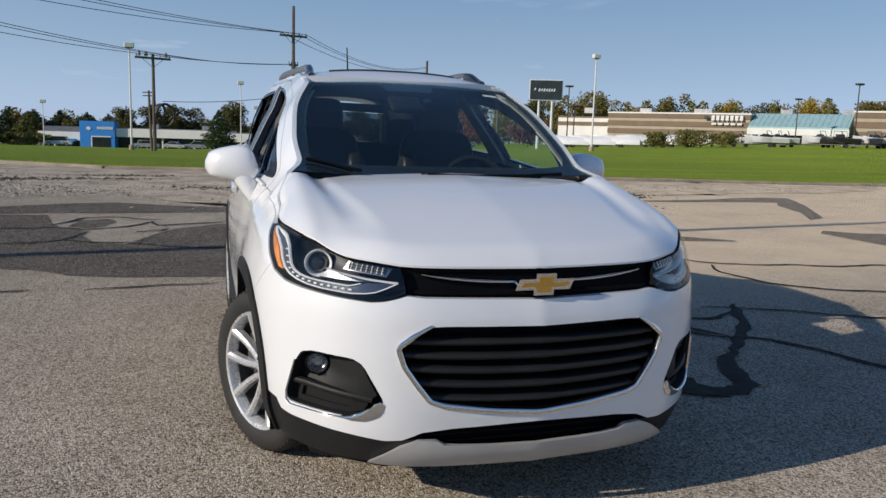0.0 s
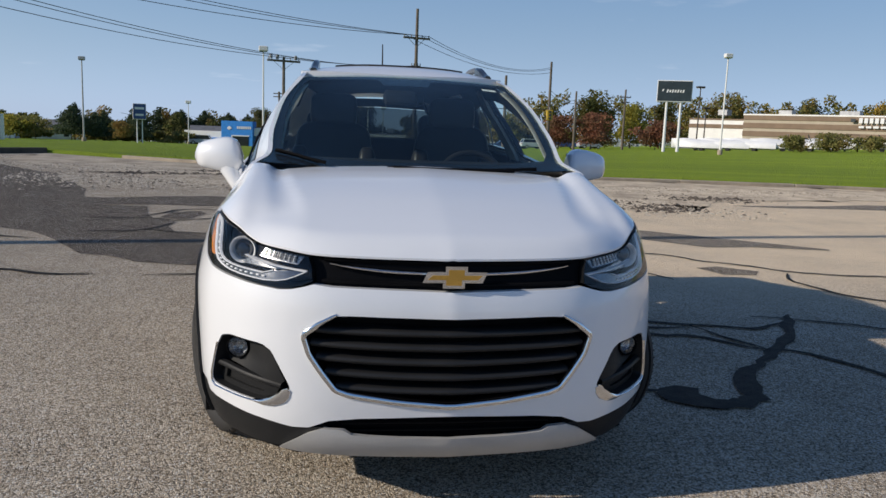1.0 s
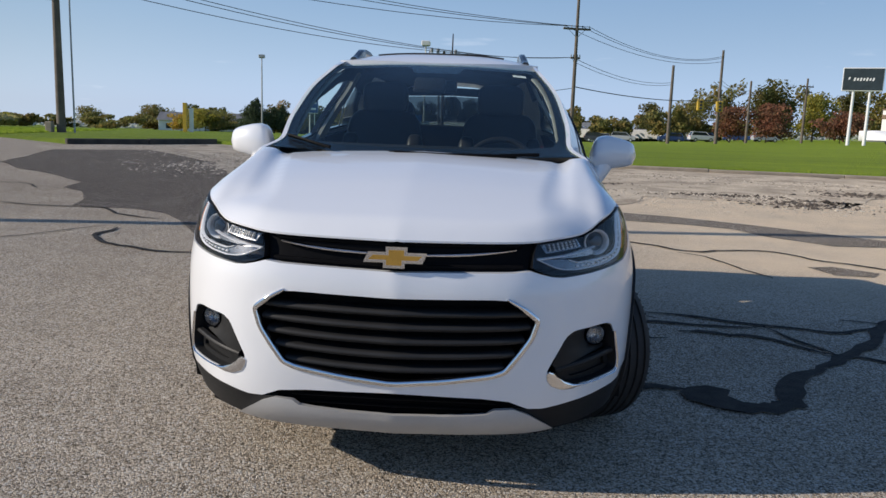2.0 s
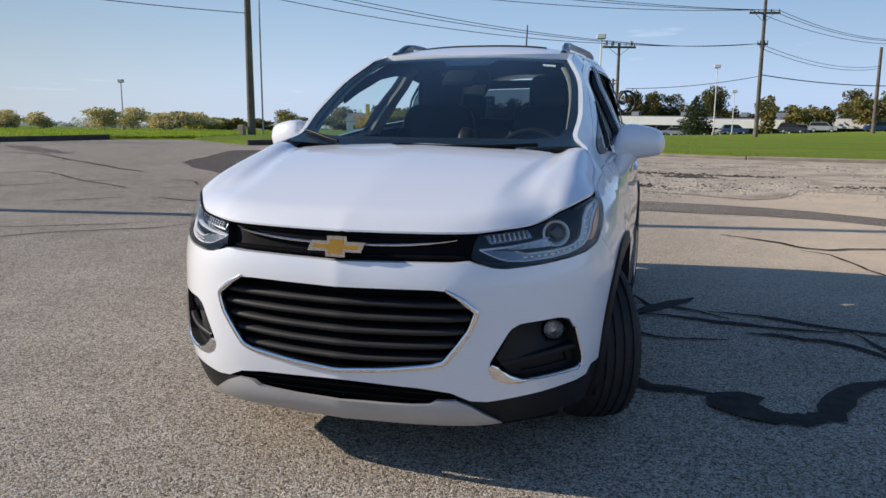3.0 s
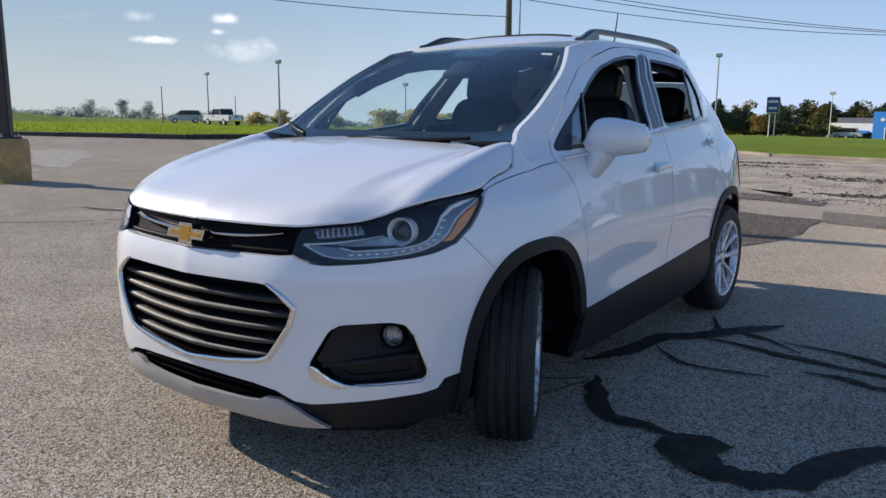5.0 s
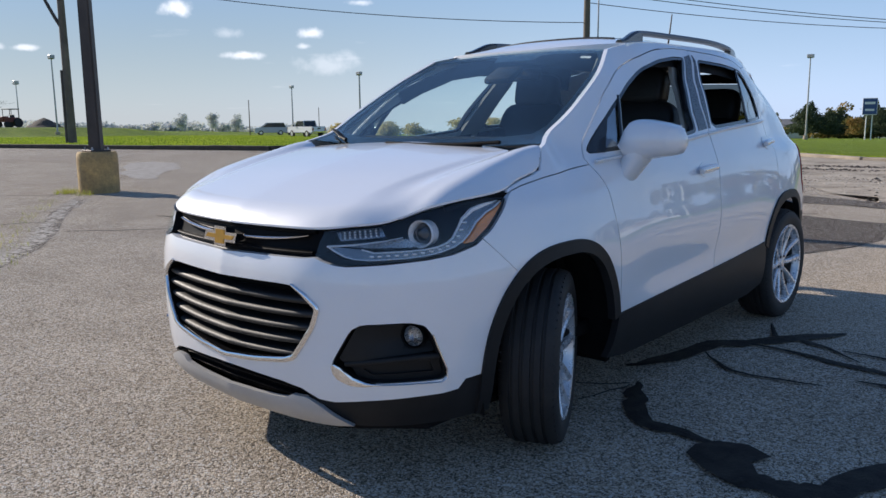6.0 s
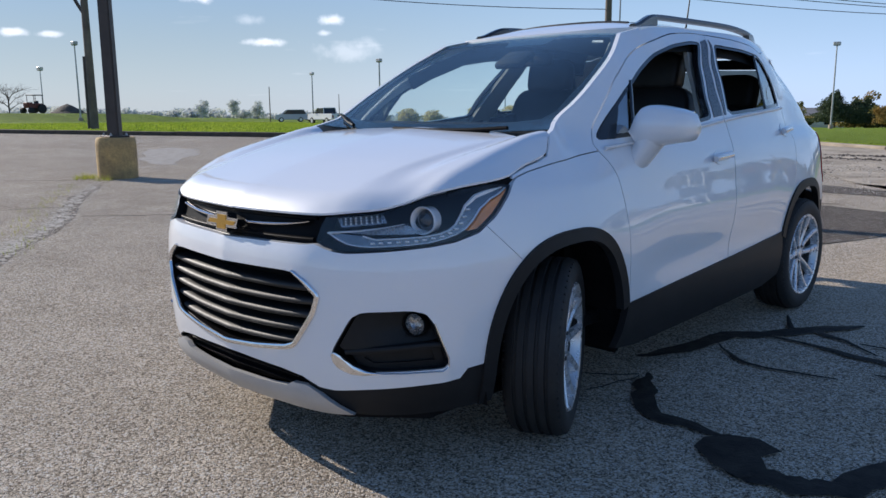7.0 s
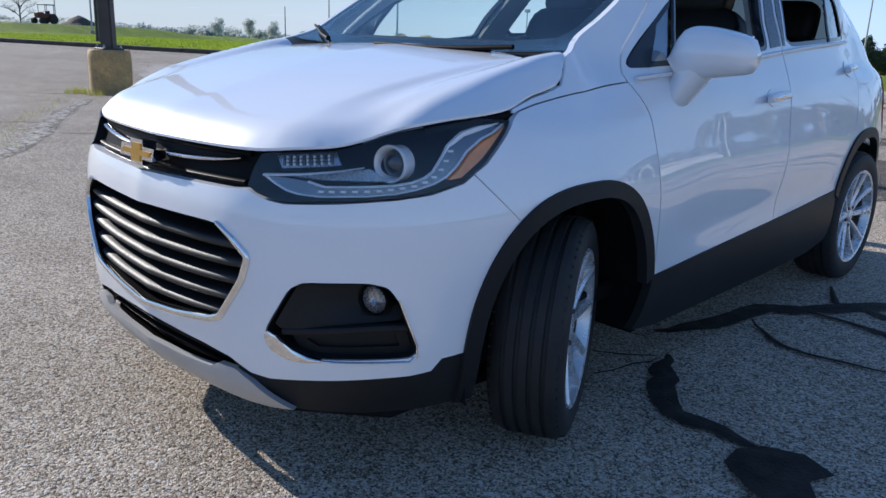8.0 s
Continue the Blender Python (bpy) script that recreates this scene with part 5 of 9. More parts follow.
def fog_lamp(sg):
    mp = side_map(sg)
    tray = panel("fog_bezel", offset_poly(FOG, -0.006), mp, CLADDING, car, 0.01, step=0.03, lift=-0.075, label="black fog lamp bezel")
    lip("bezel_wall", offset_poly(FOG, 0.004), mp, CLADDING, tray, 0.002, 0.08)
    # sloping inner blade and ledge
    lamp_hole = [(0.818 + 0.050 * math.cos(a), 0.535 + 0.041 * math.sin(a)) for a in [k * math.pi / 10 for k in range(20)]]
    panel("bezel_blade", soften([(0.548, 0.456), (0.62, 0.578), (0.79, 0.587), (0.838, 0.575), (0.864, 0.545), (0.894, 0.480), (0.75, 0.470)], 1, 0.9), lambda s, z, o=0.0: mp(s, z, o - 0.010 - 0.056 * ease(0.57, 0.79, s) * (0.55 + 0.45 * ease(0.46, 0.53, z))),
          CLADDING, tray, 0.010, [lamp_hole], step=0.018, edge=0.014, smooth=70)
    sweep("bezel_shelf", [(0.903, 0.468), (0.84, 0.468), (0.75, 0.462), (0.66, 0.455), (0.572, 0.447)], lambda s, z, o=0.0: mp(s, z, o - 0.026), 0.022, 0.016, CLADDING, tray, "dark shelf under the lamp")
    panel("bezel_pocket", [(0.585, 0.440), (0.75, 0.456), (0.895, 0.460), (0.912, 0.405), (0.905, 0.388), (0.66, 0.392), (0.61, 0.402)], lambda s, z, o=0.0: mp(s, z, o - 0.034), CLADDING, tray, 0.010,
          [[(0.665, 0.408), (0.63, 0.428), (0.75, 0.444), (0.868, 0.448), (0.880, 0.414)]], step=0.03)
    panel("pocket_floor", [(0.660, 0.404), (0.62, 0.430), (0.75, 0.448), (0.872, 0.452), (0.886, 0.410)], lambda s, z, o=0.0: mp(s, z, o - 0.046), CLADDING, tray, 0.006, step=0.03)
    fwd = Vector((0.30 * sg, -1, 0.0)).normalized()
    c = Vector(mp(0.818, 0.535, -0.05))
    m = Matrix.Translation(c) @ fwd.to_track_quat("Z", "Y").to_matrix().to_4x4()
    bm = bmesh.new()
    lathe(bm, [(0.039, -0.04), (0.040, 0.012), (0.0375, 0.015), (0.035, 0.010)], m)
    lamp = part("fog_lamp", bm, LAMP_BLACK, car, "round clear fog lamp", smooth=40)
    bm = bmesh.new()
    lathe(bm, [(0.035, 0.006), (0.028, -0.010), (0.016, -0.019), (0.001, -0.022)], m)
    part("reflector", bm, LAMP_GREY, lamp, "faceted silver reflector")
    bm = bmesh.new()
    for k in range(7):
        x = -0.0265 + 0.0088 * k
        h = math.sqrt(max(0.0002, 0.033 ** 2 - x * x))
        vs = box(bm, (x, 0, 0.004), (0.004, 2 * h * 0.9, 0.006), 0.001)
    bmesh.ops.transform(bm, matrix=m, verts=bm.verts)
    part("lens_flutes", bm, GLASS_CLEAR, lamp)
    bm = bmesh.new()
    lathe(bm, [(0.0365, 0.010), (0.028, 0.014), (0.014, 0.017), (0.0005, 0.018)], m)
    part("lens", bm, GLASS_CLEAR, lamp, "clear fluted lens", smooth=50).visible_shadow = False
    sweep("chrome_accent", [(0.534, 0.444), (0.560, 0.412), (0.60, 0.392), (0.645, 0.383), (0.75, 0.383), (0.897, 0.384), (0.915, 0.398), (0.913, 0.43), (0.893, 0.48), (0.868, 0.548)], lambda s, z, o=0.0: mp(s, z, o - 0.002),
          lambda t: 0.036 * (1 - ease(0.08, 0.34, t)) * ease(-0.03, 0.05, t) + 0.006, 0.008, CHROME, car, "chrome fog lamp accent", n=6)


def arch_trim(cs, a0, a1, sg, name="arch_cladding"):
    mp = side_map(sg)
    outer, inner = circle_arc(cs, AXZ, ARCH_R + 0.006, a0, a1, 40), circle_arc(cs, AXZ, ARCH_R - 0.042, a1, a0, 40)
    panel(name, outer + inner, mp, CLADDING, car, 0.035, step=0.03, edge=0.02, lift=0.010, label="dark grey wheel arch cladding")


ROOF_EDGE = [(2.0, 1.372), (2.336, 1.548), (2.55, 1.588), (2.9, 1.610), (3.4, 1.606), (3.9, 1.576), (4.2, 1.545), (4.55, 1.50)]
SCREEN_EDGE = [(1.60, 1.144), (1.672, 1.170), (1.784, 1.230), (1.95, 1.326), (2.15, 1.441), (2.336, 1.546)]
DOOR_TOP = [(1.803, 1.074), (1.86, 1.150), (1.93, 1.212), (2.008, 1.274), (2.103, 1.346), (2.275, 1.437), (2.527, 1.513), (2.834, 1.571), (3.056, 1.583), (3.135, 1.581)]
DOOR_TOP = DOOR_TOP[:1] + [(s, smooth_table(DOOR_TOP, s)) for s in [1.83 + 0.03 * k for k in range(43)]] + DOOR_TOP[-1:]
DOOR_SEAM = [(3.132, 1.575), (3.04, 1.43), (2.965, 1.302), (2.938, 1.19), (2.934, 1.10), (2.927, 0.997), (2.905, 0.85), (2.879, 0.695), (2.838, 0.480)]
REAR_TOP = [(3.145, 1.580), (3.40, 1.568), (3.62, 1.545), (3.735, 1.505), (3.79, 1.43), (3.83, 1.35), (3.89, 1.255), (3.885, 1.20)]
REAR_BACK = [(3.885, 1.20), (3.86, 1.05), (3.81, 0.90), (3.76, 0.795)]
FRONT_DLO = [(1.852, 1.090), (1.840, 1.106), (1.957, 1.196), (2.12, 1.298), (2.296, 1.384), (2.52, 1.466), (2.727, 1.515), (2.922, 1.539), (3.015, 1.540), (3.028, 1.530), (2.914, 1.387), (2.829, 1.26), (2.802, 1.172), (2.775, 1.155), (2.40, 1.121)]
FRONT_DLO = soften(FRONT_DLO, 2, 0.86)
REAR_DLO = [(2.985, 1.170), (3.155, 1.520), (3.185, 1.534), (3.44, 1.520), (3.66, 1.494), (3.715, 1.455), (3.768, 1.36), (3.845, 1.248), (3.832, 1.214)]
REAR_DLO = soften(REAR_DLO, 2, 0.92)
FOG = soften(FOG, 2, 0.85)
GRILLE = soften(GRILLE, 2, 0.88)


def body_sides(sg):
    mp = side_map(sg)
    arc_f = circle_arc(FA, AXZ, ARCH_R - 0.012, 123.6, 16, 24)
    fender = arc_f + [(1.872, 0.448), (1.882, 0.455), (1.877, 0.645), (1.865, 0.806), (1.846, 0.941), (1.800, 1.050), (1.780, 1.048), (1.519, 1.025), (1.331, 1.000), (1.255, 0.986), (1.232, 0.976), (1.215, 0.966), (1.163, 0.922), (1.103, 0.870), (1.063, 0.847)]
    panel("front_fender", fender, mp, PAINT, car, 0.02, step=0.028, label="white front fender")
    pillar = [(1.232, 0.984), (1.255, 0.990), (1.331, 1.004), (1.519, 1.029), (1.780, 1.052), (1.798, 1.054)] + [(s - 0.005, z + 0.004) for s, z in DOOR_TOP] + [(s, z + 0.005) for s, z in REAR_TOP[:4]] + \
        [(3.85, 1.525), (3.95, 1.568)] + [(3.4, 1.604), (2.9, 1.607), (2.55, 1.586)] + SCREEN_EDGE[::-1] + [(1.549, 1.129), (1.519, 1.088), (1.480, 1.048), (1.434, 1.034), (1.344, 1.018), (1.24, 0.993)]
    panel("body_side_frame", pillar, mp, PAINT, car, 0.02, step=0.028, label="white windscreen pillar and roof frame")
    door = [(1.886, 0.43), (1.887, 0.455), (1.882, 0.645), (1.870, 0.806), (1.851, 0.941), (1.806, 1.052)] + DOOR_TOP + DOOR_SEAM
    fd = panel("front_door", door, mp, PAINT, car, 0.035, [FRONT_DLO], 0.028, label="white front door with its window lowered")
    rdoor = [(u + 0.007, w) for u, w in reversed(DOOR_SEAM)] + REAR_TOP + REAR_BACK[1:] + circle_arc(RA, AXZ, ARCH_R - 0.012, 124, 156, 10) + [(3.50, 0.512)]
    rd = panel("rear_door", rdoor, mp, PAINT, car, 0.035, [REAR_DLO], 0.028, label="white rear door with its window lowered")
    quarter = [(3.766, 0.803), (3.816, 0.90), (3.866, 1.05), (3.891, 1.20), (3.896, 1.257), (3.836, 1.353), (3.796, 1.433), (3.742, 1.507), (3.85, 1.521), (3.95, 1.563), (4.2, 1.543), (4.5, 1.505), (4.62, 1.40), (4.70, 1.25), (4.74, 1.06), (4.56, 1.05), (4.52, 0.93), (4.56, 0.80), (4.50, 0.62)] + \
        circle_arc(RA, AXZ, ARCH_R - 0.012, 40, 122.6, 20)
    panel("quarter_panel", quarter, mp, PAINT, car, 0.02, step=0.03, label="white rear quarter panel")
    # sill and arches
    panel("sill_cladding", [(1.83, 0.26), (1.872, 0.438), (1.90, 0.446), (3.50, 0.522), (3.58, 0.53), (3.60, 0.28), (3.4, 0.245), (2.0, 0.235)], mp, CLADDING, car, 0.03, step=0.04, lift=0.006, label="dark grey sill cladding")
    arch_trim(FA, 189, 12, sg)
    arch_trim(RA, 160, 12, sg)
    # window surround, pale pillar covers and chrome waist strip
    def frame_of(dlo, parent):
        panel("window_frame", offset_poly(dlo, -0.012), mp, GLOSS_BLACK, parent, 0.03, [offset_poly(dlo, 0.016)], 0.03, 0.02, "black window frame", lift=-0.003)
    frame_of(FRONT_DLO, fd)
    frame_of(REAR_DLO, rd)
    sweep("waist_chrome", [(1.835, 1.062), (2.04, 1.079), (2.40, 1.108), (2.88, 1.149)], lambda s, z, o=0.0: mp(s, z, o + 0.012), 0.015, 0.008, SATIN_BRIGHT, fd, "bright waist strip", step=0.12)
    sweep("waist_chrome", [(2.895, 1.150), (3.16, 1.170), (3.5, 1.189), (3.845, 1.204)], lambda s, z, o=0.0: mp(s, z, o + 0.012), 0.015, 0.008, SATIN_BRIGHT, rd, "bright waist strip", step=0.12)
    panel("sail_cover", soften([(1.846, 1.096), (1.856, 1.112), (1.960, 1.194), (2.042, 1.246), (1.950, 1.094)], 1, 0.92), mp, GLOSS_BLACK, fd, 0.012, step=0.03, lift=0.003, label="gloss black mirror sail cover")
    panel("quarter_light", [(1.954, 1.096), (2.042, 1.244), (2.12, 1.292), (2.176, 1.318), (2.058, 1.104)], mp, GLASS_SIDE, fd, 0.004, lift=-0.008, step=0.04, label="pale tinted fixed quarter light")
    sweep("window_divider", [(2.060, 1.098), (2.110, 1.214), (2.182, 1.328)], mp, 0.022, 0.005, GLOSS_BLACK, fd)
    panel("rear_quarter_light", [(3.56, 1.204), (3.545, 1.35), (3.60, 1.482), (3.652, 1.476), (3.703, 1.436), (3.75, 1.352), (3.826, 1.246), (3.816, 1.222)], mp, GLASS_SIDE, rd, 0.004, lift=-0.010, step=0.04, label="pale tinted fixed rear quarter light")
    sweep("window_divider", [(3.545, 1.202), (3.530, 1.35), (3.588, 1.492)], mp, 0.026, 0.004, GLOSS_BLACK, rd)
    panel("pillar_cover", [(2.822, 1.166), (2.926, 1.175), (2.929, 1.19), (2.955, 1.302), (3.03, 1.43), (3.112, 1.556), (3.046, 1.543), (2.930, 1.387), (2.846, 1.26)], mp, PILLAR_GLOSS, fd, 0.004, step=0.03, lift=0.003, label="dark gloss film on the door pillar")
    panel("pillar_cover", [(2.953, 1.177), (2.972, 1.176), (3.06, 1.362), (3.142, 1.530), (3.142, 1.556), (3.058, 1.43), (2.983, 1.302), (2.955, 1.19)], mp, PILLAR_GLOSS, rd, 0.004, step=0.03, lift=0.003, label="dark gloss film on the door pillar")
    # door handles
    for par, u, v in ((fd, 2.755, 0.982), (rd, 3.745, 1.080)):
        fm, nn = round_at(mp, u, v, 0.0)
        cup = panel("handle_cup", [(u + 0.085 * math.cos(a) * 0.75, v + 0.035 * math.sin(a)) for a in [k * math.pi / 8 for k in range(16)]], mp, PAINT, par, 0.004, lift=0.0035, step=0.03)
        bar = [(u - 0.095, v - 0.004), (u - 0.08, v), (u + 0.08, v + 0.010), (u + 0.098, v + 0.006)]
        sweep("door_handle", bar, lambda s, z, o=0.0: mp(s, z, o + 0.022), lambda t: 0.026 + 0.010 * math.sin(math.pi * t) ** 0.5, 0.016, PAINT, par, "white door handle with chrome strip", sink=0.006, n=7)
        sweep("handle_strip", [(u - 0.07, v + 0.001), (u + 0.08, v + 0.010)], lambda s, z, o=0.0: mp(s, z, o + 0.038), 0.010, 0.003, CHROME, par, "chrome handle strip")


# ---- hood, windscreen, roof ----
HOOD_MID = [(0.0, 0.905), (0.10, 0.938), (0.18, 0.965), (0.30, 1.003), (0.50, 1.058), (0.75, 1.108), (0.90, 1.129), (1.0, 1.138), (1.12, 1.150)]
HOOD_RIDGE = [(0.15, 0.905), (0.33, 0.964), (0.45, 1.017), (0.60, 1.060), (0.76, 1.097), (0.93, 1.132), (1.0, 1.138), (1.1, 1.142)]
J_LINE = [wrap(k * 1.62 / 648, smooth_table(SHOULDER, k * 1.62 / 648)) for k in range(649)]
J_ARR = np.array(J_LINE)


def hood_dome(x, y):
    """A gentle dome that ends at a crease to each side; past a shallow valley the hood swells into a ridge over each wing."""
    a = abs(x)
    mid = smooth_table(HOOD_MID, y)
    flat = lambda q: mid - 0.026 * q - 0.012 * q * q
    xr = 0.462 + 0.11 * ease(0.15, 1.0, y)
    if a <= xr:
        return flat(a)
    yy = max(0.34, y)
    drop = smooth_table(HOOD_MID, yy) - mid
    xj = max(xr + 0.14, float(np.interp(yy, J_ARR[:, 1], J_ARR[:, 0])))
    zj = float(np.interp(yy, J_ARR[:, 1], J_ARR[:, 2])) - drop
    xt = min(0.695, xj - 0.035)
    zt = smooth_table(HOOD_RIDGE, yy) - drop
    zc = flat(xr)
    if a >= xt:
        return zt + (zj - zt) * min(1.6, (a - xt) / (xj - xt)) ** 1.7
    sunk = 0.010 * ease(0.2, 0.5, y)
    q = (a - xr) / (xt - xr)
    return zc + (zt - zc) * ease(0.0, 1.0, q) - sunk * math.sin(math.pi * min(1.0, q * 1.6)) ** 1.0 * ease(0.0, 0.12, q)


def hood_map(x, y, out=0.0):
    d2 = (J_ARR[:, 0] - abs(x)) ** 2 + (J_ARR[:, 1] - y) ** 2
    k = int(d2.argmin())
    jx, jy, jz = J_LINE[k]
    reach = 0.085 - 0.04 * ease(0.3, 0.6, y)
    w = max(0.0, 1 - math.sqrt(d2[k]) / reach) ** 2.2
    return (x, y, hood_dome(x, y) + (jz - hood_dome(jx, jy)) * w + out)


def hood():
    edge = [(p[0] - 0.004 - 0.001 * ease(0.4, 0.7, p[1]), p[1] + 0.002) for p in J_LINE[8::12] if p[1] < 0.945]
    rear = [(0.730, 0.958), (0.70, 0.966), (0.65, 0.963), (0.60, 0.955), (0.572, 0.951), (0.545, 0.961), (0.49, 0.992), (0.42, 1.008), (0.2, 1.014), (0.0, 1.012)]
    half = [(0.0, J_LINE[0][1] + 0.004)] + edge + rear
    outline = half + [(-x, y) for x, y in reversed(half) if x > 1e-6]
    panel("hood", outline, hood_map, PAINT, car, 0.007, step=0.024, edge=0.014, label="white creased engine hood", smooth=30)
    for sg in (1, -1):
        # black tube added under the hood edge to stand in for the seam's shade
        bm = bmesh.new()
        pipe(bm, [(sg * (p[0] - 0.010), p[1] + 0.002, p[2] - 0.016) for p in J_LINE[380:620:10]], 0.011, 6)
        part("hood_gap_shade", bm, LINER, car, "black strip added in the hood gap as its shade", smooth=60)
    # black cowl under the windscreen
    bm = bmesh.new()
    rows = []
    for k in range(25):
        x = -0.70 + 1.40 * k / 24
        y = 0.98 + 0.12 * (x / 0.7) ** 2
        rows.append([bm.verts.new((x, y - 0.13, 1.062)), bm.verts.new((x, y + 0.03, 1.116)), bm.verts.new((x, y + 0.16, 1.16)), bm.verts.new((x, y + 0.16, 1.03)), bm.verts.new((x, y - 0.13, 1.03))])
    for a, b in zip(rows, rows[1:]):
        for j in range(5):
            bm.faces.new((a[j], a[(j + 1) % 5], b[(j + 1) % 5], b[j]))
    bm.faces.new(rows[0])
    bm.faces.new(rows[-1][::-1])
    bmesh.ops.recalc_face_normals(bm, faces=bm.faces)
    part("cowl", bm, CLADDING, car, "black plastic cowl", smooth=40)


SCREEN_RIM = [wrap(s, z, -0.006) for s, z in SCREEN_EDGE]


def screen_map(u, v, out=0.0):
    """The glass: its middle line bows forward, and its side edges lie under the pillars."""
    t = max(0.0, min(1.0, v))
    k = t * (len(SCREEN_RIM) - 1)
    zs = SCREEN_RIM[0][2] + (SCREEN_RIM[-1][2] - SCREEN_RIM[0][2]) * t
    xe = smooth_table([(p[2], p[0]) for p in SCREEN_RIM], zs)
    ye = smooth_table([(p[2], p[1]) for p in SCREEN_RIM], zs)
    bow = 0.10 * v * (1 - v)
    mid = Vector((0, 0.990 + (1.862 - 0.990) * v, 1.122 + (1.575 - 1.122) * v)) + Vector((0, -0.475, 0.85)) * bow
    n = Vector((0.30 * u, -0.475, 0.85)).normalized()
    p = Vector((xe * u, mid.y + (ye - mid.y) * u * u, mid.z + (zs + (1.122 - SCREEN_RIM[0][2]) * (1 - t) * 0.0 - mid.z) * u * u)) + n * out
    return tuple(p)


def windscreen():
    out = [(-1.0, 0.0), (1.0, 0.0), (1.0, 1.0), (-1.0, 1.0)]
    ws = panel("windscreen", out, screen_map, GLASS_WS, car, 0.005, step=0.08, edge=0.05, label="clear windscreen with black border")
    ws.visible_shadow = False
    hole = [(-0.88, 0.095), (-0.6, 0.065), (0.6, 0.065), (0.88, 0.095), (0.925, 0.17), (0.93, 0.90), (0.90, 0.955), (0.26, 0.955), (0.20, 0.87), (-0.20, 0.87), (-0.26, 0.955), (-0.90, 0.955), (-0.93, 0.90), (-0.925, 0.17)]
    panel("glass_border", [(-0.998, 0.0), (0.998, 0.0), (0.998, 0.995), (-0.998, 0.995)], screen_map, GLOSS_BLACK, ws, 0.002, [hole], 0.08, 0.04, "black printed glass border", lift=-0.006)
    panel("sticker", [(0.72, 0.90), (0.84, 0.90), (0.84, 0.925), (0.72, 0.925)], screen_map, WHITE_PAINT, ws, 0.001, lift=-0.009, label="small white sticker")
    # sensor housing and mirror
    bm = bmesh.new()
    box(bm, (-0.03, 1.715, 1.452), (0.17, 0.15, 0.040), 0.02, Matrix.Rotation(radians(28), 4, "X"), 2)
    rod(bm, (-0.03, 1.75, 1.455), (-0.01, 1.83, 1.455), 0.012)
    box(bm, (0, 1.84, 1.455), (0.22, 0.03, 0.065), 0.014, Matrix.Rotation(radians(-10), 4, "X"), 2)
    part("inside_mirror", bm, DASH, ws, "black inside mirror and sensor housing", smooth=35)
    # wipers
    for x0, x1, v0, v1 in ((-0.40, -0.64, -0.012, 0.075), (0.50, -0.12, -0.035, -0.012)):
        bm = bmesh.new()
        pipe(bm, [screen_map((x0 + (x1 - x0) * t) / 0.69, v0 + (v1 - v0) * t, 0.022) for t in (0, 0.3, 0.65, 1)], [0.008, 0.007, 0.006, 0.005])
        pipe(bm, [screen_map((x0 + (x1 - x0) * t) / 0.69, v0 + 0.012 + (v1 - v0) * t, 0.008) for t in (0.15, 0.6, 1.04)], 0.007)
        part("wiper", bm, GRILLE_BLACK, car, "black windscreen wiper", smooth=40)


def roof_edge(y):
    s = s_at(y)
    z = smooth_table(ROOF_EDGE, s)
    x, yy, _ = wrap(s, z)
    return x, z


ROOF_MID = [(1.855, 1.578), (1.95, 1.611), (2.08, 1.641), (2.25, 1.657), (2.5, 1.662), (2.8, 1.656), (3.2, 1.644), (3.7, 1.605), (4.05, 1.555)]


def roof_map(x, y, out=0.0):
    xe, ze = roof_edge(y)
    u = min(1.0, abs(x) / xe)
    return (x, y, ze + (smooth_table(ROOF_MID, y) - ze) * (1 - u ** 2.6) + out)


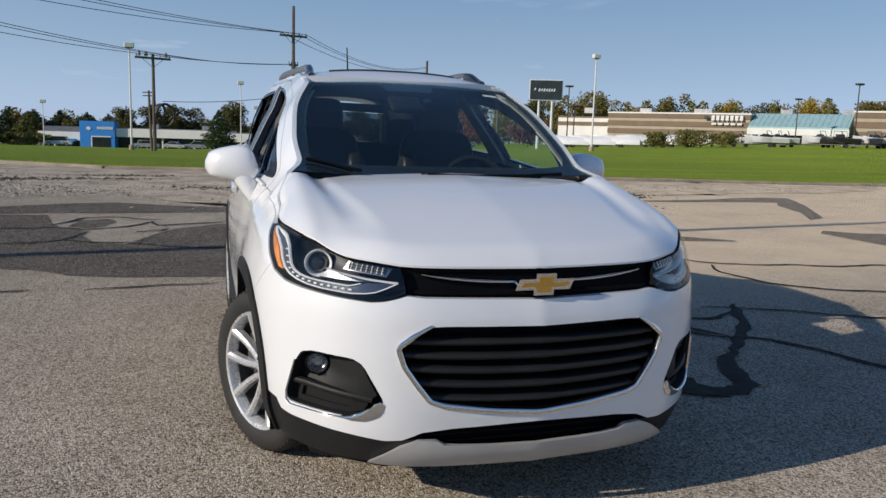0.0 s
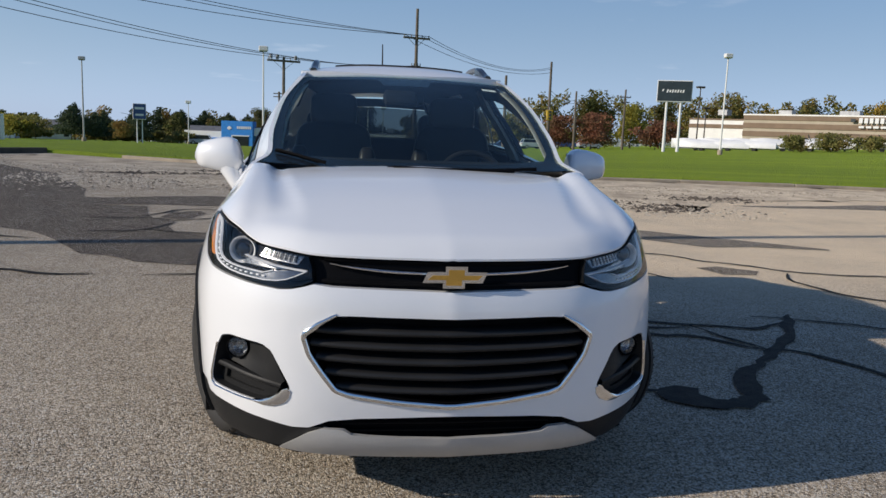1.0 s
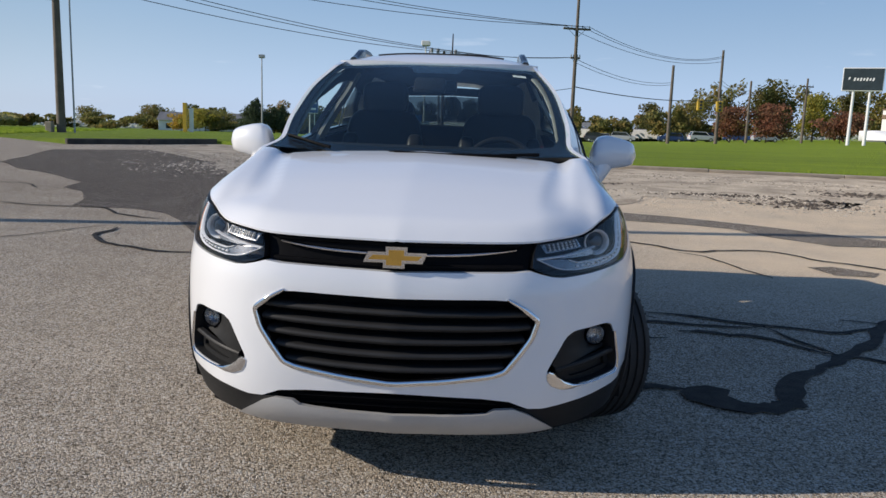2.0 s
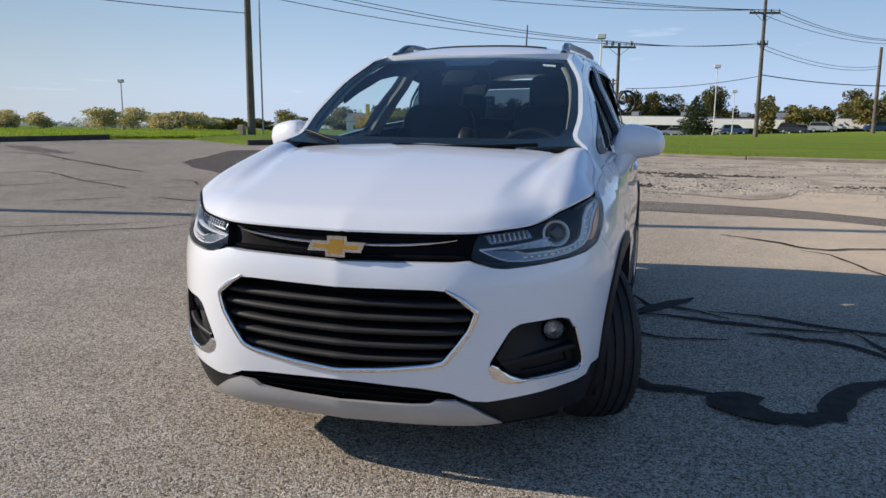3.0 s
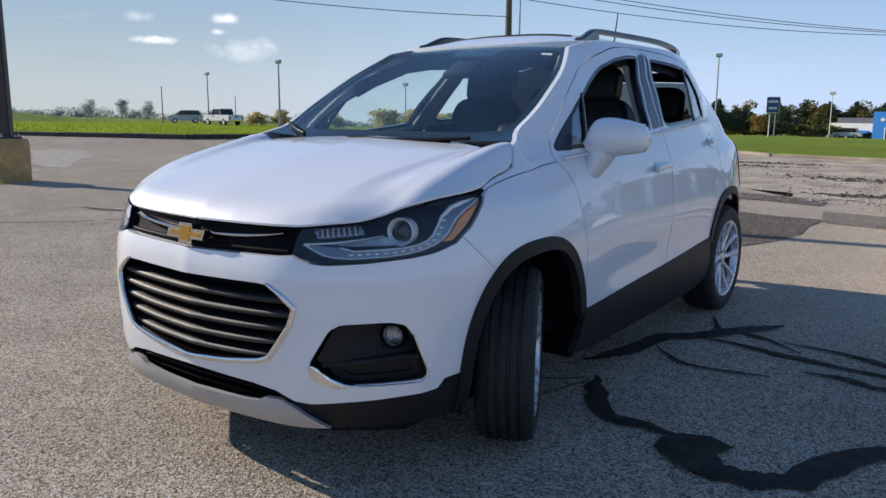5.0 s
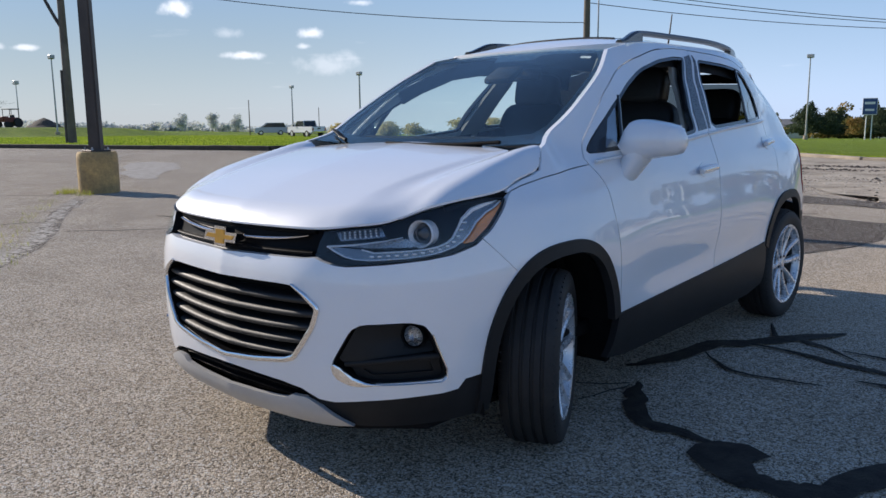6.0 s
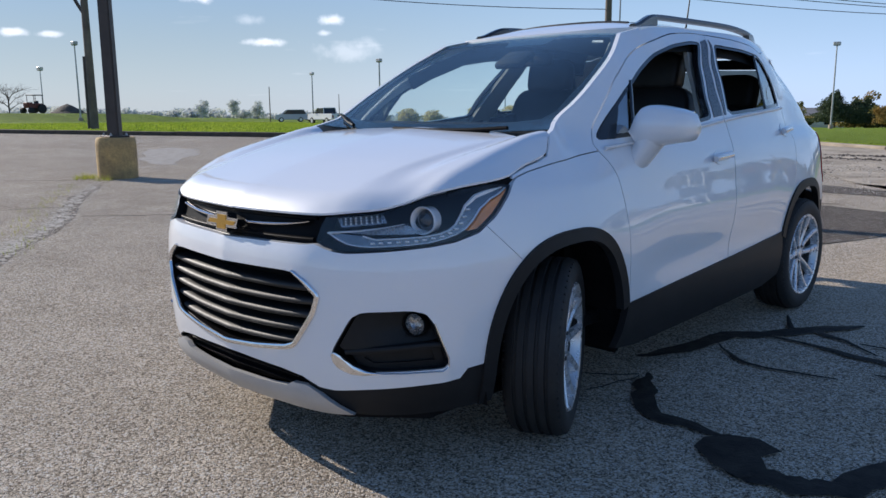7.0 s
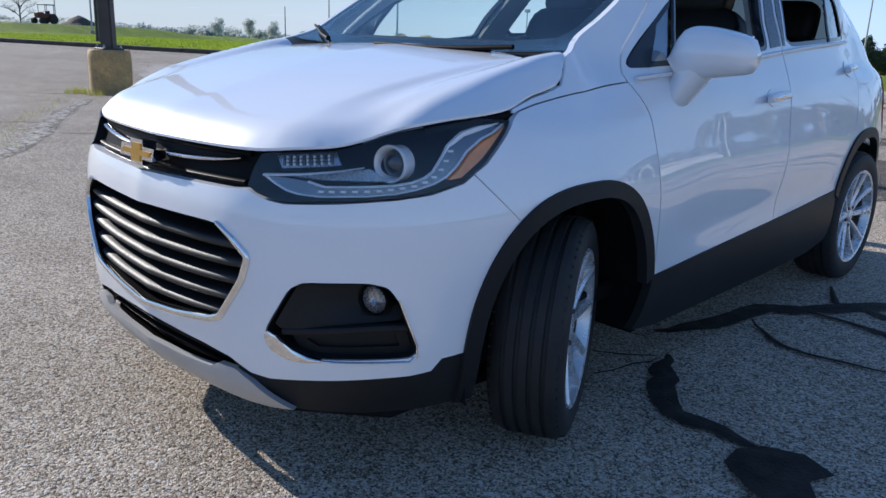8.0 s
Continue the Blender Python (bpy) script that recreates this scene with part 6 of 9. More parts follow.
def roof():
    half = [(0.0, 1.865)] + [(0.545 * k / 6, 1.865 + 0.055 * (k / 6) ** 2) for k in range(1, 7)] + [(roof_edge(y)[0] + 0.004, y) for y in (2.05, 2.3, 2.6, 3.0, 3.4, 3.75)] + [(roof_edge(3.88)[0] - 0.02, 3.93), (0.28, 3.96), (0.0, 3.97)]
    outline = half + [(-x, y) for x, y in reversed(half) if x > 1e-6]
    glass = [(0.36, 2.12), (0.37, 2.70), (-0.37, 2.70), (-0.36, 2.12)]
    r = panel("roof", outline, roof_map, PAINT, car, 0.03, [glass], 0.05, 0.03, "white roof panel with sunroof")
    panel("sunroof", offset_poly(glass, 0.006), roof_map, DARK_GLASS, r, 0.012, step=0.06, edge=0.03, lift=0.0015, label="dark glass sunroof")
    sweep("wind_deflector", [(-0.36, 2.12), (0.0, 2.105), (0.36, 2.12)], roof_map, 0.025, 0.007, CLADDING, r, step=0.05)
    for sg in (1, -1):
        def rail(s, o, sg=sg):
            x, yy, z = roof_map(0.0, s)
            xe, ze = roof_edge(s)
            return Vector((sg * (xe - 0.050), s, roof_map(xe - 0.050, s)[2] + o))
        hgt = lambda y: 0.035 * ease(1.97, 2.16, y) * (1 - ease(3.30, 3.46, y))
        rr = None
        for name, y0, y1, mat_, lab in (("roof_rail", 2.18, 3.24, RAIL, "dark satin roof rail with black ends"), ("rail_foot", 1.96, 2.19, GLOSS_BLACK, "black rail end"), ("rail_foot", 3.23, 3.49, GLOSS_BLACK, "black rail end")):
            bm = bmesh.new()
            rows = []
            n = 16
            for k in range(n + 1):
                y = y0 + (y1 - y0) * k / n
                h = hgt(y)
                foot = name == "rail_foot"
                base = rail(y, 0.0)
                w = 0.019
                lo = -0.004 if foot else h - 0.012
                prof = [(-w, lo), (-w, h + 0.002), (-w * 0.5, h + 0.013), (w * 0.5, h + 0.013), (w, h + 0.002), (w, lo)]
                rows.append([bm.verts.new(base + Vector((dx, 0, dz))) for dx, dz in prof])
            for a, b in zip(rows, rows[1:]):
                for j in range(6):
                    bm.faces.new((a[j], a[(j + 1) % 6], b[(j + 1) % 6], b[j]))
            bm.faces.new(rows[0])
            bm.faces.new(rows[-1][::-1])
            bmesh.ops.recalc_face_normals(bm, faces=bm.faces)
            ob = part(name, bm, mat_, rr or car, lab, smooth=40)
            rr = rr or ob
    bm = bmesh.new()
    a = roof_map(0.0, 3.42)
    pipe(bm, [a, (a[0], a[1] + 0.02, a[2] + 0.03), (a[0], a[1] + 0.07, a[2] + 0.27)], [0.014, 0.007, 0.004])
    part("aerial", bm, CLADDING, car, "short black roof aerial", smooth=40)


def rear_end():
    L = CS[-1]
    
    def fold(s, z, o=0.0):
        x, y, zz = wrap(min(s, 2 * L - s), z, o)
        return (x if s <= L else -x, y, zz)

    gate = [(L, 1.52), (4.505, 1.505), (4.62, 1.40), (4.705, 1.25), (4.745, 1.06), (4.82, 0.90), (4.86, 0.66), (L, 0.62)]
    gate = gate + [(2 * L - s, z) for s, z in reversed(gate[1:-1])]
    gl = [(L, 1.46), (4.72, 1.44), (4.78, 1.30), (4.84, 1.12), (L, 1.10)]
    gl = gl + [(2 * L - s, z) for s, z in reversed(gl[1:-1])]
    g = panel("tailgate", gate, fold, PAINT, car, 0.03, [gl], 0.05, 0.03, "white tailgate")
    panel("rear_glass", offset_poly(gl, 0.004), fold, GLASS_PRIVACY, g, 0.004, step=0.06, label="tinted rear glass").visible_shadow = False
    panel("tailgate_trim", gate, fold, DASH, g, 0.008, [gl], 0.06, 0.04, "dark inner tailgate trim", lift=-0.04)
    low = [(L, 0.61), (4.86, 0.65), (4.56, 0.62), (4.45, 0.60), (4.42, 0.36), (4.5, 0.30), (L, 0.28)]
    panel("rear_bumper", low + [(2 * L - s, z) for s, z in reversed(low[1:-1])], fold, CLADDING, car, 0.03, step=0.05, label="dark grey rear bumper")
    for sg in (1, -1):
        panel("tail_lamp", [(4.54, 0.80), (4.525, 0.93), (4.565, 1.045), (4.735, 1.05), (4.81, 0.90), (4.84, 0.70), (4.60, 0.72)], side_map(sg), RED_LENS, car, 0.02, step=0.04, lift=0.006, label="red tail lamp")


# ---- wheels ----
def wheel(x, y, turn):
    """A tyre on a ten-spoke alloy rim; the wheel's own axis is x, outwards."""
    sg = 1 if x > 0 else -1
    R, W = 0.338, 0.214
    m = pose(x, y, 0.334, 0, 0, turn) @ Matrix.Diagonal((sg, 1, 1, 1))
    frame_x = m @ Matrix.Rotation(radians(90), 4, "Y")
    wh = new("wheel")
    wh.parent = car
    wh["label"] = "alloy wheel with black road tyre"
    bm = bmesh.new()
    half = W / 2
    prof = [(0.236, -half + 0.012), (0.250, -half + 0.004), (0.285, -half - 0.003), (0.312, -half + 0.004), (0.326, -half + 0.016), (0.332, -half + 0.028)]
    for g in (-0.056, -0.019, 0.019, 0.056):
        prof += [(R - 0.002, g - 0.0075), (R - 0.010, g - 0.005), (R - 0.010, g + 0.005), (R - 0.002, g + 0.0075)]
    prof += [(0.332, half - 0.028), (0.326, half - 0.016), (0.312, half - 0.004), (0.285, half + 0.003), (0.250, half - 0.004), (0.236, half - 0.012), (0.236, -half + 0.012)]
    lathe(bm, prof, frame_x, 72)
    bmesh.ops.recalc_face_normals(bm, faces=bm.faces)
    ty = part("tyre", bm, RUBBER, wh, "black rubber tyre", smooth=28)
    # shoulder blocks
    bm = bmesh.new()
    for k in range(64):
        a = 2 * math.pi * k / 64
        for hx in (-half + 0.019, half - 0.019):
            vs = box(bm, (hx, 0, 0.3215), (0.020, 0.006, 0.008), 0)
            bmesh.ops.rotate(bm, cent=(0, 0, 0), matrix=Matrix.Rotation(a, 3, "X"), verts=vs)
    bmesh.ops.transform(bm, matrix=m, verts=bm.verts)
    bmesh.ops.recalc_face_normals(bm, faces=bm.faces)
    tagged(part("shoulder_tread", bm, RUBBER, ty), kind="stuff")
    bm = bmesh.new()
    lathe(bm, [(0.222, 0.062), (0.234, 0.090), (0.240, 0.096), (0.243, 0.099), (0.240, 0.104), (0.230, 0.100), (0.219, 0.076), (0.217, 0.060), (0.222, 0.062)], frame_x, 64)
    bmesh.ops.recalc_face_normals(bm, faces=bm.faces)
    rim = part("rim", bm, ALLOY, wh, "bright alloy rim", smooth=40)
    bm = bmesh.new()
    lathe(bm, [(0.222, -0.09), (0.236, -0.098), (0.239, -0.094), (0.228, -0.05), (0.224, 0.060), (0.217, 0.060), (0.210, 0.0), (0.205, -0.08), (0.222, -0.09)], frame_x, 64)
    bmesh.ops.recalc_face_normals(bm, faces=bm.faces)
    part("rim_barrel", bm, BRAKE, rim, "dark inner rim barrel", smooth=40)
    bm = bmesh.new()
    lathe(bm, [(0.0005, 0.078), (0.026, 0.078), (0.031, 0.076), (0.033, 0.072), (0.060, 0.068), (0.068, 0.058), (0.066, 0.02), (0.0005, 0.02)], frame_x, 32)
    bmesh.ops.recalc_face_normals(bm, faces=bm.faces)
    part("hub", bm, ALLOY, wh, smooth=40)
    for k in range(5):
        for dv in (-1, 1):
            bm = bmesh.new()
            rows = []
            for i in range(9):
                t = i / 8
                r = 0.045 + 0.185 * t
                ang = 2 * math.pi * k / 5 + dv * (0.23 + 0.03 * t)
                off = dv * 0.010 * math.sin(math.pi * t)
                w = 0.011 + 0.0085 * t + 0.004 * (1 - t) ** 2
                xx = 0.066 + 0.030 * t ** 1.5
                c = Vector((xx, -math.sin(ang) * r, math.cos(ang) * r))
                tan = Vector((0, -math.cos(ang), -math.sin(ang)))
                ax = Vector((1, 0, 0))
                c += tan * off
                rows.append([bm.verts.new(c + tan * w * p + ax * q) for p, q in ((-1, -0.028), (-0.9, -0.002), (-0.35, 0.006), (0.35, 0.006), (0.9, -0.002), (1, -0.028))])
            for a, b in zip(rows, rows[1:]):
                for j in range(6):
                    bm.faces.new((a[j], a[(j + 1) % 6], b[(j + 1) % 6], b[j]))
            bm.faces.new(rows[0])
            bm.faces.new(rows[-1][::-1])
            bmesh.ops.transform(bm, matrix=m, verts=bm.verts)
            bmesh.ops.recalc_face_normals(bm, faces=bm.faces)
            part("spoke", bm, ALLOY, wh, smooth=35)
    for k in range(5):
        bm = bmesh.new()
        a = 2 * math.pi * (k + 0.5) / 5
        fm = m @ Matrix.Rotation(a, 4, "X") @ Matrix.Translation((0.070, 0, 0.050)) @ Matrix.Rotation(radians(90), 4, "Y")
        lathe(bm, [(0.009, -0.01), (0.009, 0.004), (0.006, 0.007), (0.0005, 0.007)], fm, 10)
        part("wheel_nut", bm, BRAKE, wh, smooth=40)
    bm = bmesh.new()
    lathe(bm, [(0.06, 0.03), (0.145, 0.03), (0.145, 0.012), (0.06, 0.012)], frame_x, 40)
    box_vs = box(bm, (0, 0, 0), (0.07, 0.10, 0.16), 0.015)
    bmesh.ops.transform(bm, matrix=m @ Matrix.Translation((0.015, 0.115, 0.04)), verts=box_vs)
    bmesh.ops.recalc_face_normals(bm, faces=bm.faces)
    part("brake_disc", bm, BRAKE, wh, "iron brake disc", smooth=35)


def wheel_wells():
    for cy in (0.915, 3.43):
        for sg in (1, -1):
            bm = bmesh.new()
            n = 28
            rows = []
            for k in range(n + 1):
                a = radians(-12 + 204 * k / n)
                yy, zz = cy + (0.452 if math.cos(a) < 0 else 0.40) * math.cos(a), 0.325 + 0.44 * math.sin(a)
                edge = 0.845 if cy < 2 else 0.775 - 0.10 * ease(3.55, 3.85, yy)
                rows.append([bm.verts.new((sg * edge, yy, zz)), bm.verts.new((sg * (edge - 0.05), yy, zz)), bm.verts.new((sg * 0.45, yy, zz))])
            for a, b in zip(rows, rows[1:]):
                for j in range(2):
                    bm.faces.new((a[j], a[j + 1], b[j + 1], b[j]))
            c = bm.verts.new((sg * 0.45, cy, 0.325))
            for a, b in zip(rows, rows[1:]):
                bm.faces.new((a[2], b[2], c))
            part("wheel_well", bm, LINER, car, "black wheel well liner", smooth=40)
    bm = bmesh.new()
    box(bm, (0, 2.2, 0.27), (1.40, 3.5, 0.10), 0.03)
    part("underbody", bm, LINER, car)
    for sg in (1, -1):
        bm = bmesh.new()
        box(bm, (sg * 0.70, 1.34, 0.30), (0.22, 0.03, 0.20), 0.008, Matrix.Rotation(radians(12), 4, "X"))
        part("mud_flap", bm, LINER, car)


def door_mirror(sg):
    """The shell is a rounded box drawn along a bent path, on a tapering foot."""
    bm = bmesh.new()
    rows = []
    n = 14
    for i in range(n + 1):
        t = i / n
        x = 0.805 + 0.230 * t
        top = smooth_table([(0, 0.010), (0.06, 0.058), (0.16, 0.088), (0.32, 0.096), (0.6, 0.086), (0.85, 0.068), (0.95, 0.052), (1.0, 0.020)], t)
        low = smooth_table([(0, -0.030), (0.06, -0.062), (0.25, -0.074), (0.6, -0.062), (0.9, -0.048), (0.97, -0.038), (1.0, -0.016)], t)
        h = (top - low) / 2
        d = (0.075 + 0.02 * math.sin(math.pi * t)) * (1 - 0.55 * max(0, (t - 0.8) / 0.2) ** 2)
        zc = 1.133 + (top + low) / 2
        yc = 1.488 + 0.065 * t
        ring = []
        for k in range(20):
            a = 2 * math.pi * k / 20
            ca, sa = math.cos(a), math.sin(a)
            e = 0.36
            px = math.copysign(abs(ca) ** e, ca)
            pz = math.copysign(abs(sa) ** e, sa)
            front = 1.25 if px < 0 else 0.45
            ring.append(bm.verts.new((sg * x, yc + px * d * front * (1 - 0.25 * abs(pz)), zc + pz * h)))
        rows.append(ring)
    for a, b in zip(rows, rows[1:]):
        for j in range(20):
            bm.faces.new((a[j], a[(j + 1) % 20], b[(j + 1) % 20], b[j]))
    bm.faces.new(rows[0])
    bm.faces.new(rows[-1][::-1])
    bmesh.ops.recalc_face_normals(bm, faces=bm.faces)
    mir = part("door_mirror", bm, PAINT, car, "white door mirror housing", smooth=60)
    bm = bmesh.new()
    rows = []
    for i in range(9):
        t = i / 8
        c = Vector((sg * (0.798 + 0.066 * t), 1.450 + 0.035 * t, 0.945 + 0.148 * t))
        w, d = 0.030 + 0.040 * t, 0.060 + 0.014 * t
        rows.append([bm.verts.new(c + Vector((sg * w * math.cos(k * math.pi / 7), d * math.sin(k * math.pi / 7), 0))) for k in range(14)])
    for a, b in zip(rows, rows[1:]):
        for j in range(14):
            bm.faces.new((a[j], a[(j + 1) % 14], b[(j + 1) % 14], b[j]))
    bm.faces.new(rows[0])
    bm.faces.new(rows[-1][::-1])
    bmesh.ops.recalc_face_normals(bm, faces=bm.faces)
    part("mirror_foot", bm, PAINT, mir, "white mirror foot", smooth=50)
    bm = bmesh.new()
    box(bm, (sg * 0.92, 1.566, 1.146), (0.17, 0.008, 0.115), 0.003)
    part("mirror_glass", bm, CHROME, mir, "mirror glass")


def cabin():
    bm = bmesh.new()
    box(bm, (0, 2.4, 0.36), (1.5, 2.9, 0.06), 0.01)
    part("cabin_floor", bm, DASH, car)
    # dashboard
    bm = bmesh.new()
    rows = []
    for k in range(21):
        x = -0.69 + 1.38 * k / 20
        hump = 0.035 * math.exp(-((x - 0.36) / 0.17) ** 2) + 0.015 * math.exp(-(x / 0.15) ** 2)
        rows.append([bm.verts.new((x, y, z)) for y, z in ((1.13, 1.07), (1.36, 1.065 + hump), (1.46, 1.045 + hump), (1.52, 0.96), (1.50, 0.80), (1.40, 0.5), (1.13, 0.5))])
    for a, b in zip(rows, rows[1:]):
        for j in range(7):
            bm.faces.new((a[j], a[(j + 1) % 7], b[(j + 1) % 7], b[j]))
    bm.faces.new(rows[0])
    bm.faces.new(rows[-1][::-1])
    bmesh.ops.recalc_face_normals(bm, faces=bm.faces)
    part("dashboard", bm, DASH, car, "dark dashboard", smooth=45)
    # steering wheel
    c = Vector((0.36, 1.66, 1.015))
    m = Matrix.Translation(c) @ Matrix.Rotation(radians(66), 4, "X")
    bm = bmesh.new()
    pipe(bm, [m @ Vector((0.185 * math.cos(a), 0.185 * math.sin(a), 0)) for a in [2 * math.pi * k / 36 for k in range(36)]], 0.016, 10, closed=True)
    sw = part("steering_wheel", bm, SEAT, car, "black steering wheel", smooth=50)
    bm = bmesh.new()
    box(bm, (0, 0, -0.02), (0.15, 0.13, 0.05), 0.02, None, 2)
    for a in (0, 180, 270):
        box(bm, (0.11 * math.cos(radians(a)), 0.11 * math.sin(radians(a)), -0.01), (0.13 if a != 270 else 0.035, 0.13 if a == 270 else 0.035, 0.02), 0.006)
    rod(bm, (0, 0, -0.02), (0, 0, -0.25), 0.03)
    bmesh.ops.transform(bm, matrix=m, verts=bm.verts)
    part("wheel_centre", bm, DASH, sw, smooth=40)

    def cushion(bm, c, s, square, rx):
        """A padded form: a rounded box, softer the smaller square is."""
        tilt = Matrix.Translation(c) @ Matrix.Rotation(radians(rx), 4, "X")
        sp = lambda q, e: math.copysign(abs(q) ** e, q)
        rings = []
        for i in range(13):
            v = math.pi * (i / 12 - 0.5)
            rings.append([bm.verts.new(tilt @ Vector((s[0] / 2 * sp(math.cos(v), square) * sp(math.cos(u), square), s[1] / 2 * sp(math.cos(v), square) * sp(math.sin(u), square), s[2] / 2 * sp(math.sin(v), square))))
                          for u in [2 * math.pi * k / 28 for k in range(28)]])
        for a, b in zip(rings, rings[1:]):
            for k in range(28):
                bm.faces.new((a[k], a[(k + 1) % 28], b[(k + 1) % 28], b[k]))
        bmesh.ops.remove_doubles(bm, verts=bm.verts, dist=0.0005)
        bmesh.ops.recalc_face_normals(bm, faces=bm.faces)

    def seat(x, y):
        bm = bmesh.new()
        cushion(bm, (x, y, 0.66), (0.52, 0.56, 0.18), 0.35, 6)
        st = part("front_seat", bm, SEAT, car, "black leather front seat", smooth=45)
        bm = bmesh.new()
        cushion(bm, (x, y + 0.34, 1.00), (0.47, 0.17, 0.66), 0.42, -14)
        for sd in (-1, 1):
            cushion(bm, (x + sd * 0.20, y + 0.29, 0.93), (0.11, 0.20, 0.50), 0.5, -14)
        part("backrest", bm, SEAT, st, smooth=45)
        bm = bmesh.new()
        cushion(bm, (x, y + 0.42, 1.392), (0.285, 0.13, 0.205), 0.45, -10)
        part("headrest", bm, SEAT, st, smooth=50)
        bm = bmesh.new()
        for sd in (-0.07, 0.07):
            rod(bm, (x + sd, y + 0.40, 1.20), (x + sd, y + 0.42, 1.34), 0.007)
        part("headrest_posts", bm, CHROME, st, smooth=40)

    seat(0.36, 2.02)
    seat(-0.36, 2.06)
    bm = bmesh.new()
    cushion(bm, (0, 2.92, 0.66), (1.26, 0.54, 0.20), 0.3, 5)
    rs = part("rear_seat", bm, SEAT, car, "black leather rear bench", smooth=45)
    bm = bmesh.new()
    cushion(bm, (0, 3.24, 0.93), (1.26, 0.17, 0.60), 0.3, -16)
    part("backrest", bm, SEAT, rs, smooth=45)
    for x in (-0.40, 0.40):
        bm = bmesh.new()
        cushion(bm, (x, 3.33, 1.29), (0.28, 0.12, 0.22), 0.45, -12)
        part("headrest", bm, SEAT, rs, smooth=50)
    # pale headliner and pillar trims
    inner = lambda x, y, o=0.0: roof_map(x, y, o - 0.035)
    side = [(roof_edge(y)[0] - 0.012, y) for y in (1.95, 2.3, 2.7, 3.1, 3.5, 3.75)]
    ln = side + [(-x, y) for x, y in reversed(side)]
    panel("headliner", ln, inner, HEADLINER, car, 0.006, step=0.1, edge=0.1, label="dark grey fabric headliner")
    for sg in (1, -1):
        mp = side_map(sg)
        panel("pillar_trim", [(2.76, 1.13), (2.94, 1.13), (3.14, 1.535), (2.98, 1.545)], mp, LIGHT_TRIM, car, 0.02, step=0.05, lift=-0.05, label="pale centre pillar trim")
        sweep("screen_pillar_trim", [(sg * 0.985, 0.08), (sg * 0.985, 0.5), (sg * 0.985, 0.95)], lambda u, v, o=0.0: screen_map(u * 0.975, v, o - 0.03), 0.05, 0.004, LIGHT_TRIM, car, step=0.1)
        panel("door_card", [(1.93, 0.50), (1.92, 1.07), (2.86, 1.14), (2.86, 0.50)], mp, DASH, car, 0.03, step=0.06, lift=-0.05, label="dark inner door panel")
        panel("door_card", [(2.94, 0.55), (2.93, 1.15), (3.70, 1.19), (3.70, 0.75), (3.5, 0.55)], mp, DASH, car, 0.03, step=0.06, lift=-0.05, label="dark inner door panel")
        panel("roof_side_trim", [(2.12, 1.382), (2.30, 1.462), (2.52, 1.535), (2.73, 1.572), (2.95, 1.592), (3.4, 1.588), (3.74, 1.560), (3.78, 1.420), (3.42, 1.462), (3.18, 1.475), (2.93, 1.490), (2.73, 1.480), (2.52, 1.452), (2.31, 1.374), (2.20, 1.318)], mp, DASH, car, 0.012, step=0.05, lift=-0.046, label="dark roof side trim")
    bm = bmesh.new()
    box(bm, (0, 0.80, 0.62), (1.1, 0.55, 0.5), 0.05)
    part("engine_block", bm, LINER, car)


front_bumper()
main_grille()
upper_grille()
for side in (1, -1):
    headlight(side)
    fog_lamp(side)
    body_sides(side)
    door_mirror(side)
hood()
windscreen()
roof()
rear_end()
STEER = 26
for wx, wy, wt in ((0.770, 0.910, STEER), (-0.770, 0.910, STEER), (0.745, 3.43, 0), (-0.745, 3.43, 0)):
    wheel(wx, wy, wt)
wheel_wells()
cabin()

# ---- poles, signs and lamps round the car park ----
def at_ground(x, y):
    return 0.0 if inside(LOT, x, y) else terrain(x, y)


def lamp_post(x, y, top, head=0.9, r=0.07, white=True, arm=0.0, dark=False, group="car park lamp posts", label=""):
    z = at_ground(x, y)
    p = thing("lamp_post", label or ("slim white lamp post with a box lamp head" if white else "slim grey lamp post with a box lamp head"), "lamp post", group, m=pose(x, y, z))
    h = top - z
    bm = bmesh.new()
    rod(bm, (0, 0, -0.3), (0, 0, h - 0.1), r * 1.25, r * 0.8, 10)
    part("post", bm, POLE_STEEL if dark else WHITE_PAINT if white else GREY_STEEL, p, smooth=40)
    bm = bmesh.new()
    rod(bm, (0, 0, -0.3), (0, 0, 0.45), r * 3.2, r * 3.0, 12)
    part("footing", bm, CONCRETE, p, smooth=40)
    bm = bmesh.new()
    box(bm, (arm, 0, h), (head, head * 0.7, head * (0.22 if dark else 0.55)), 0.05)
    part("lamp_head", bm, POLE_STEEL if dark else WHITE_PAINT if white else GREY_STEEL, p)
    bm = bmesh.new()
    box(bm, (arm, 0, h - head * (0.13 if dark else 0.30)), (head * 0.8, head * 0.5, 0.06), 0.01)
    part("lamp_glass", bm, GLASS_DARK, p)
    return p


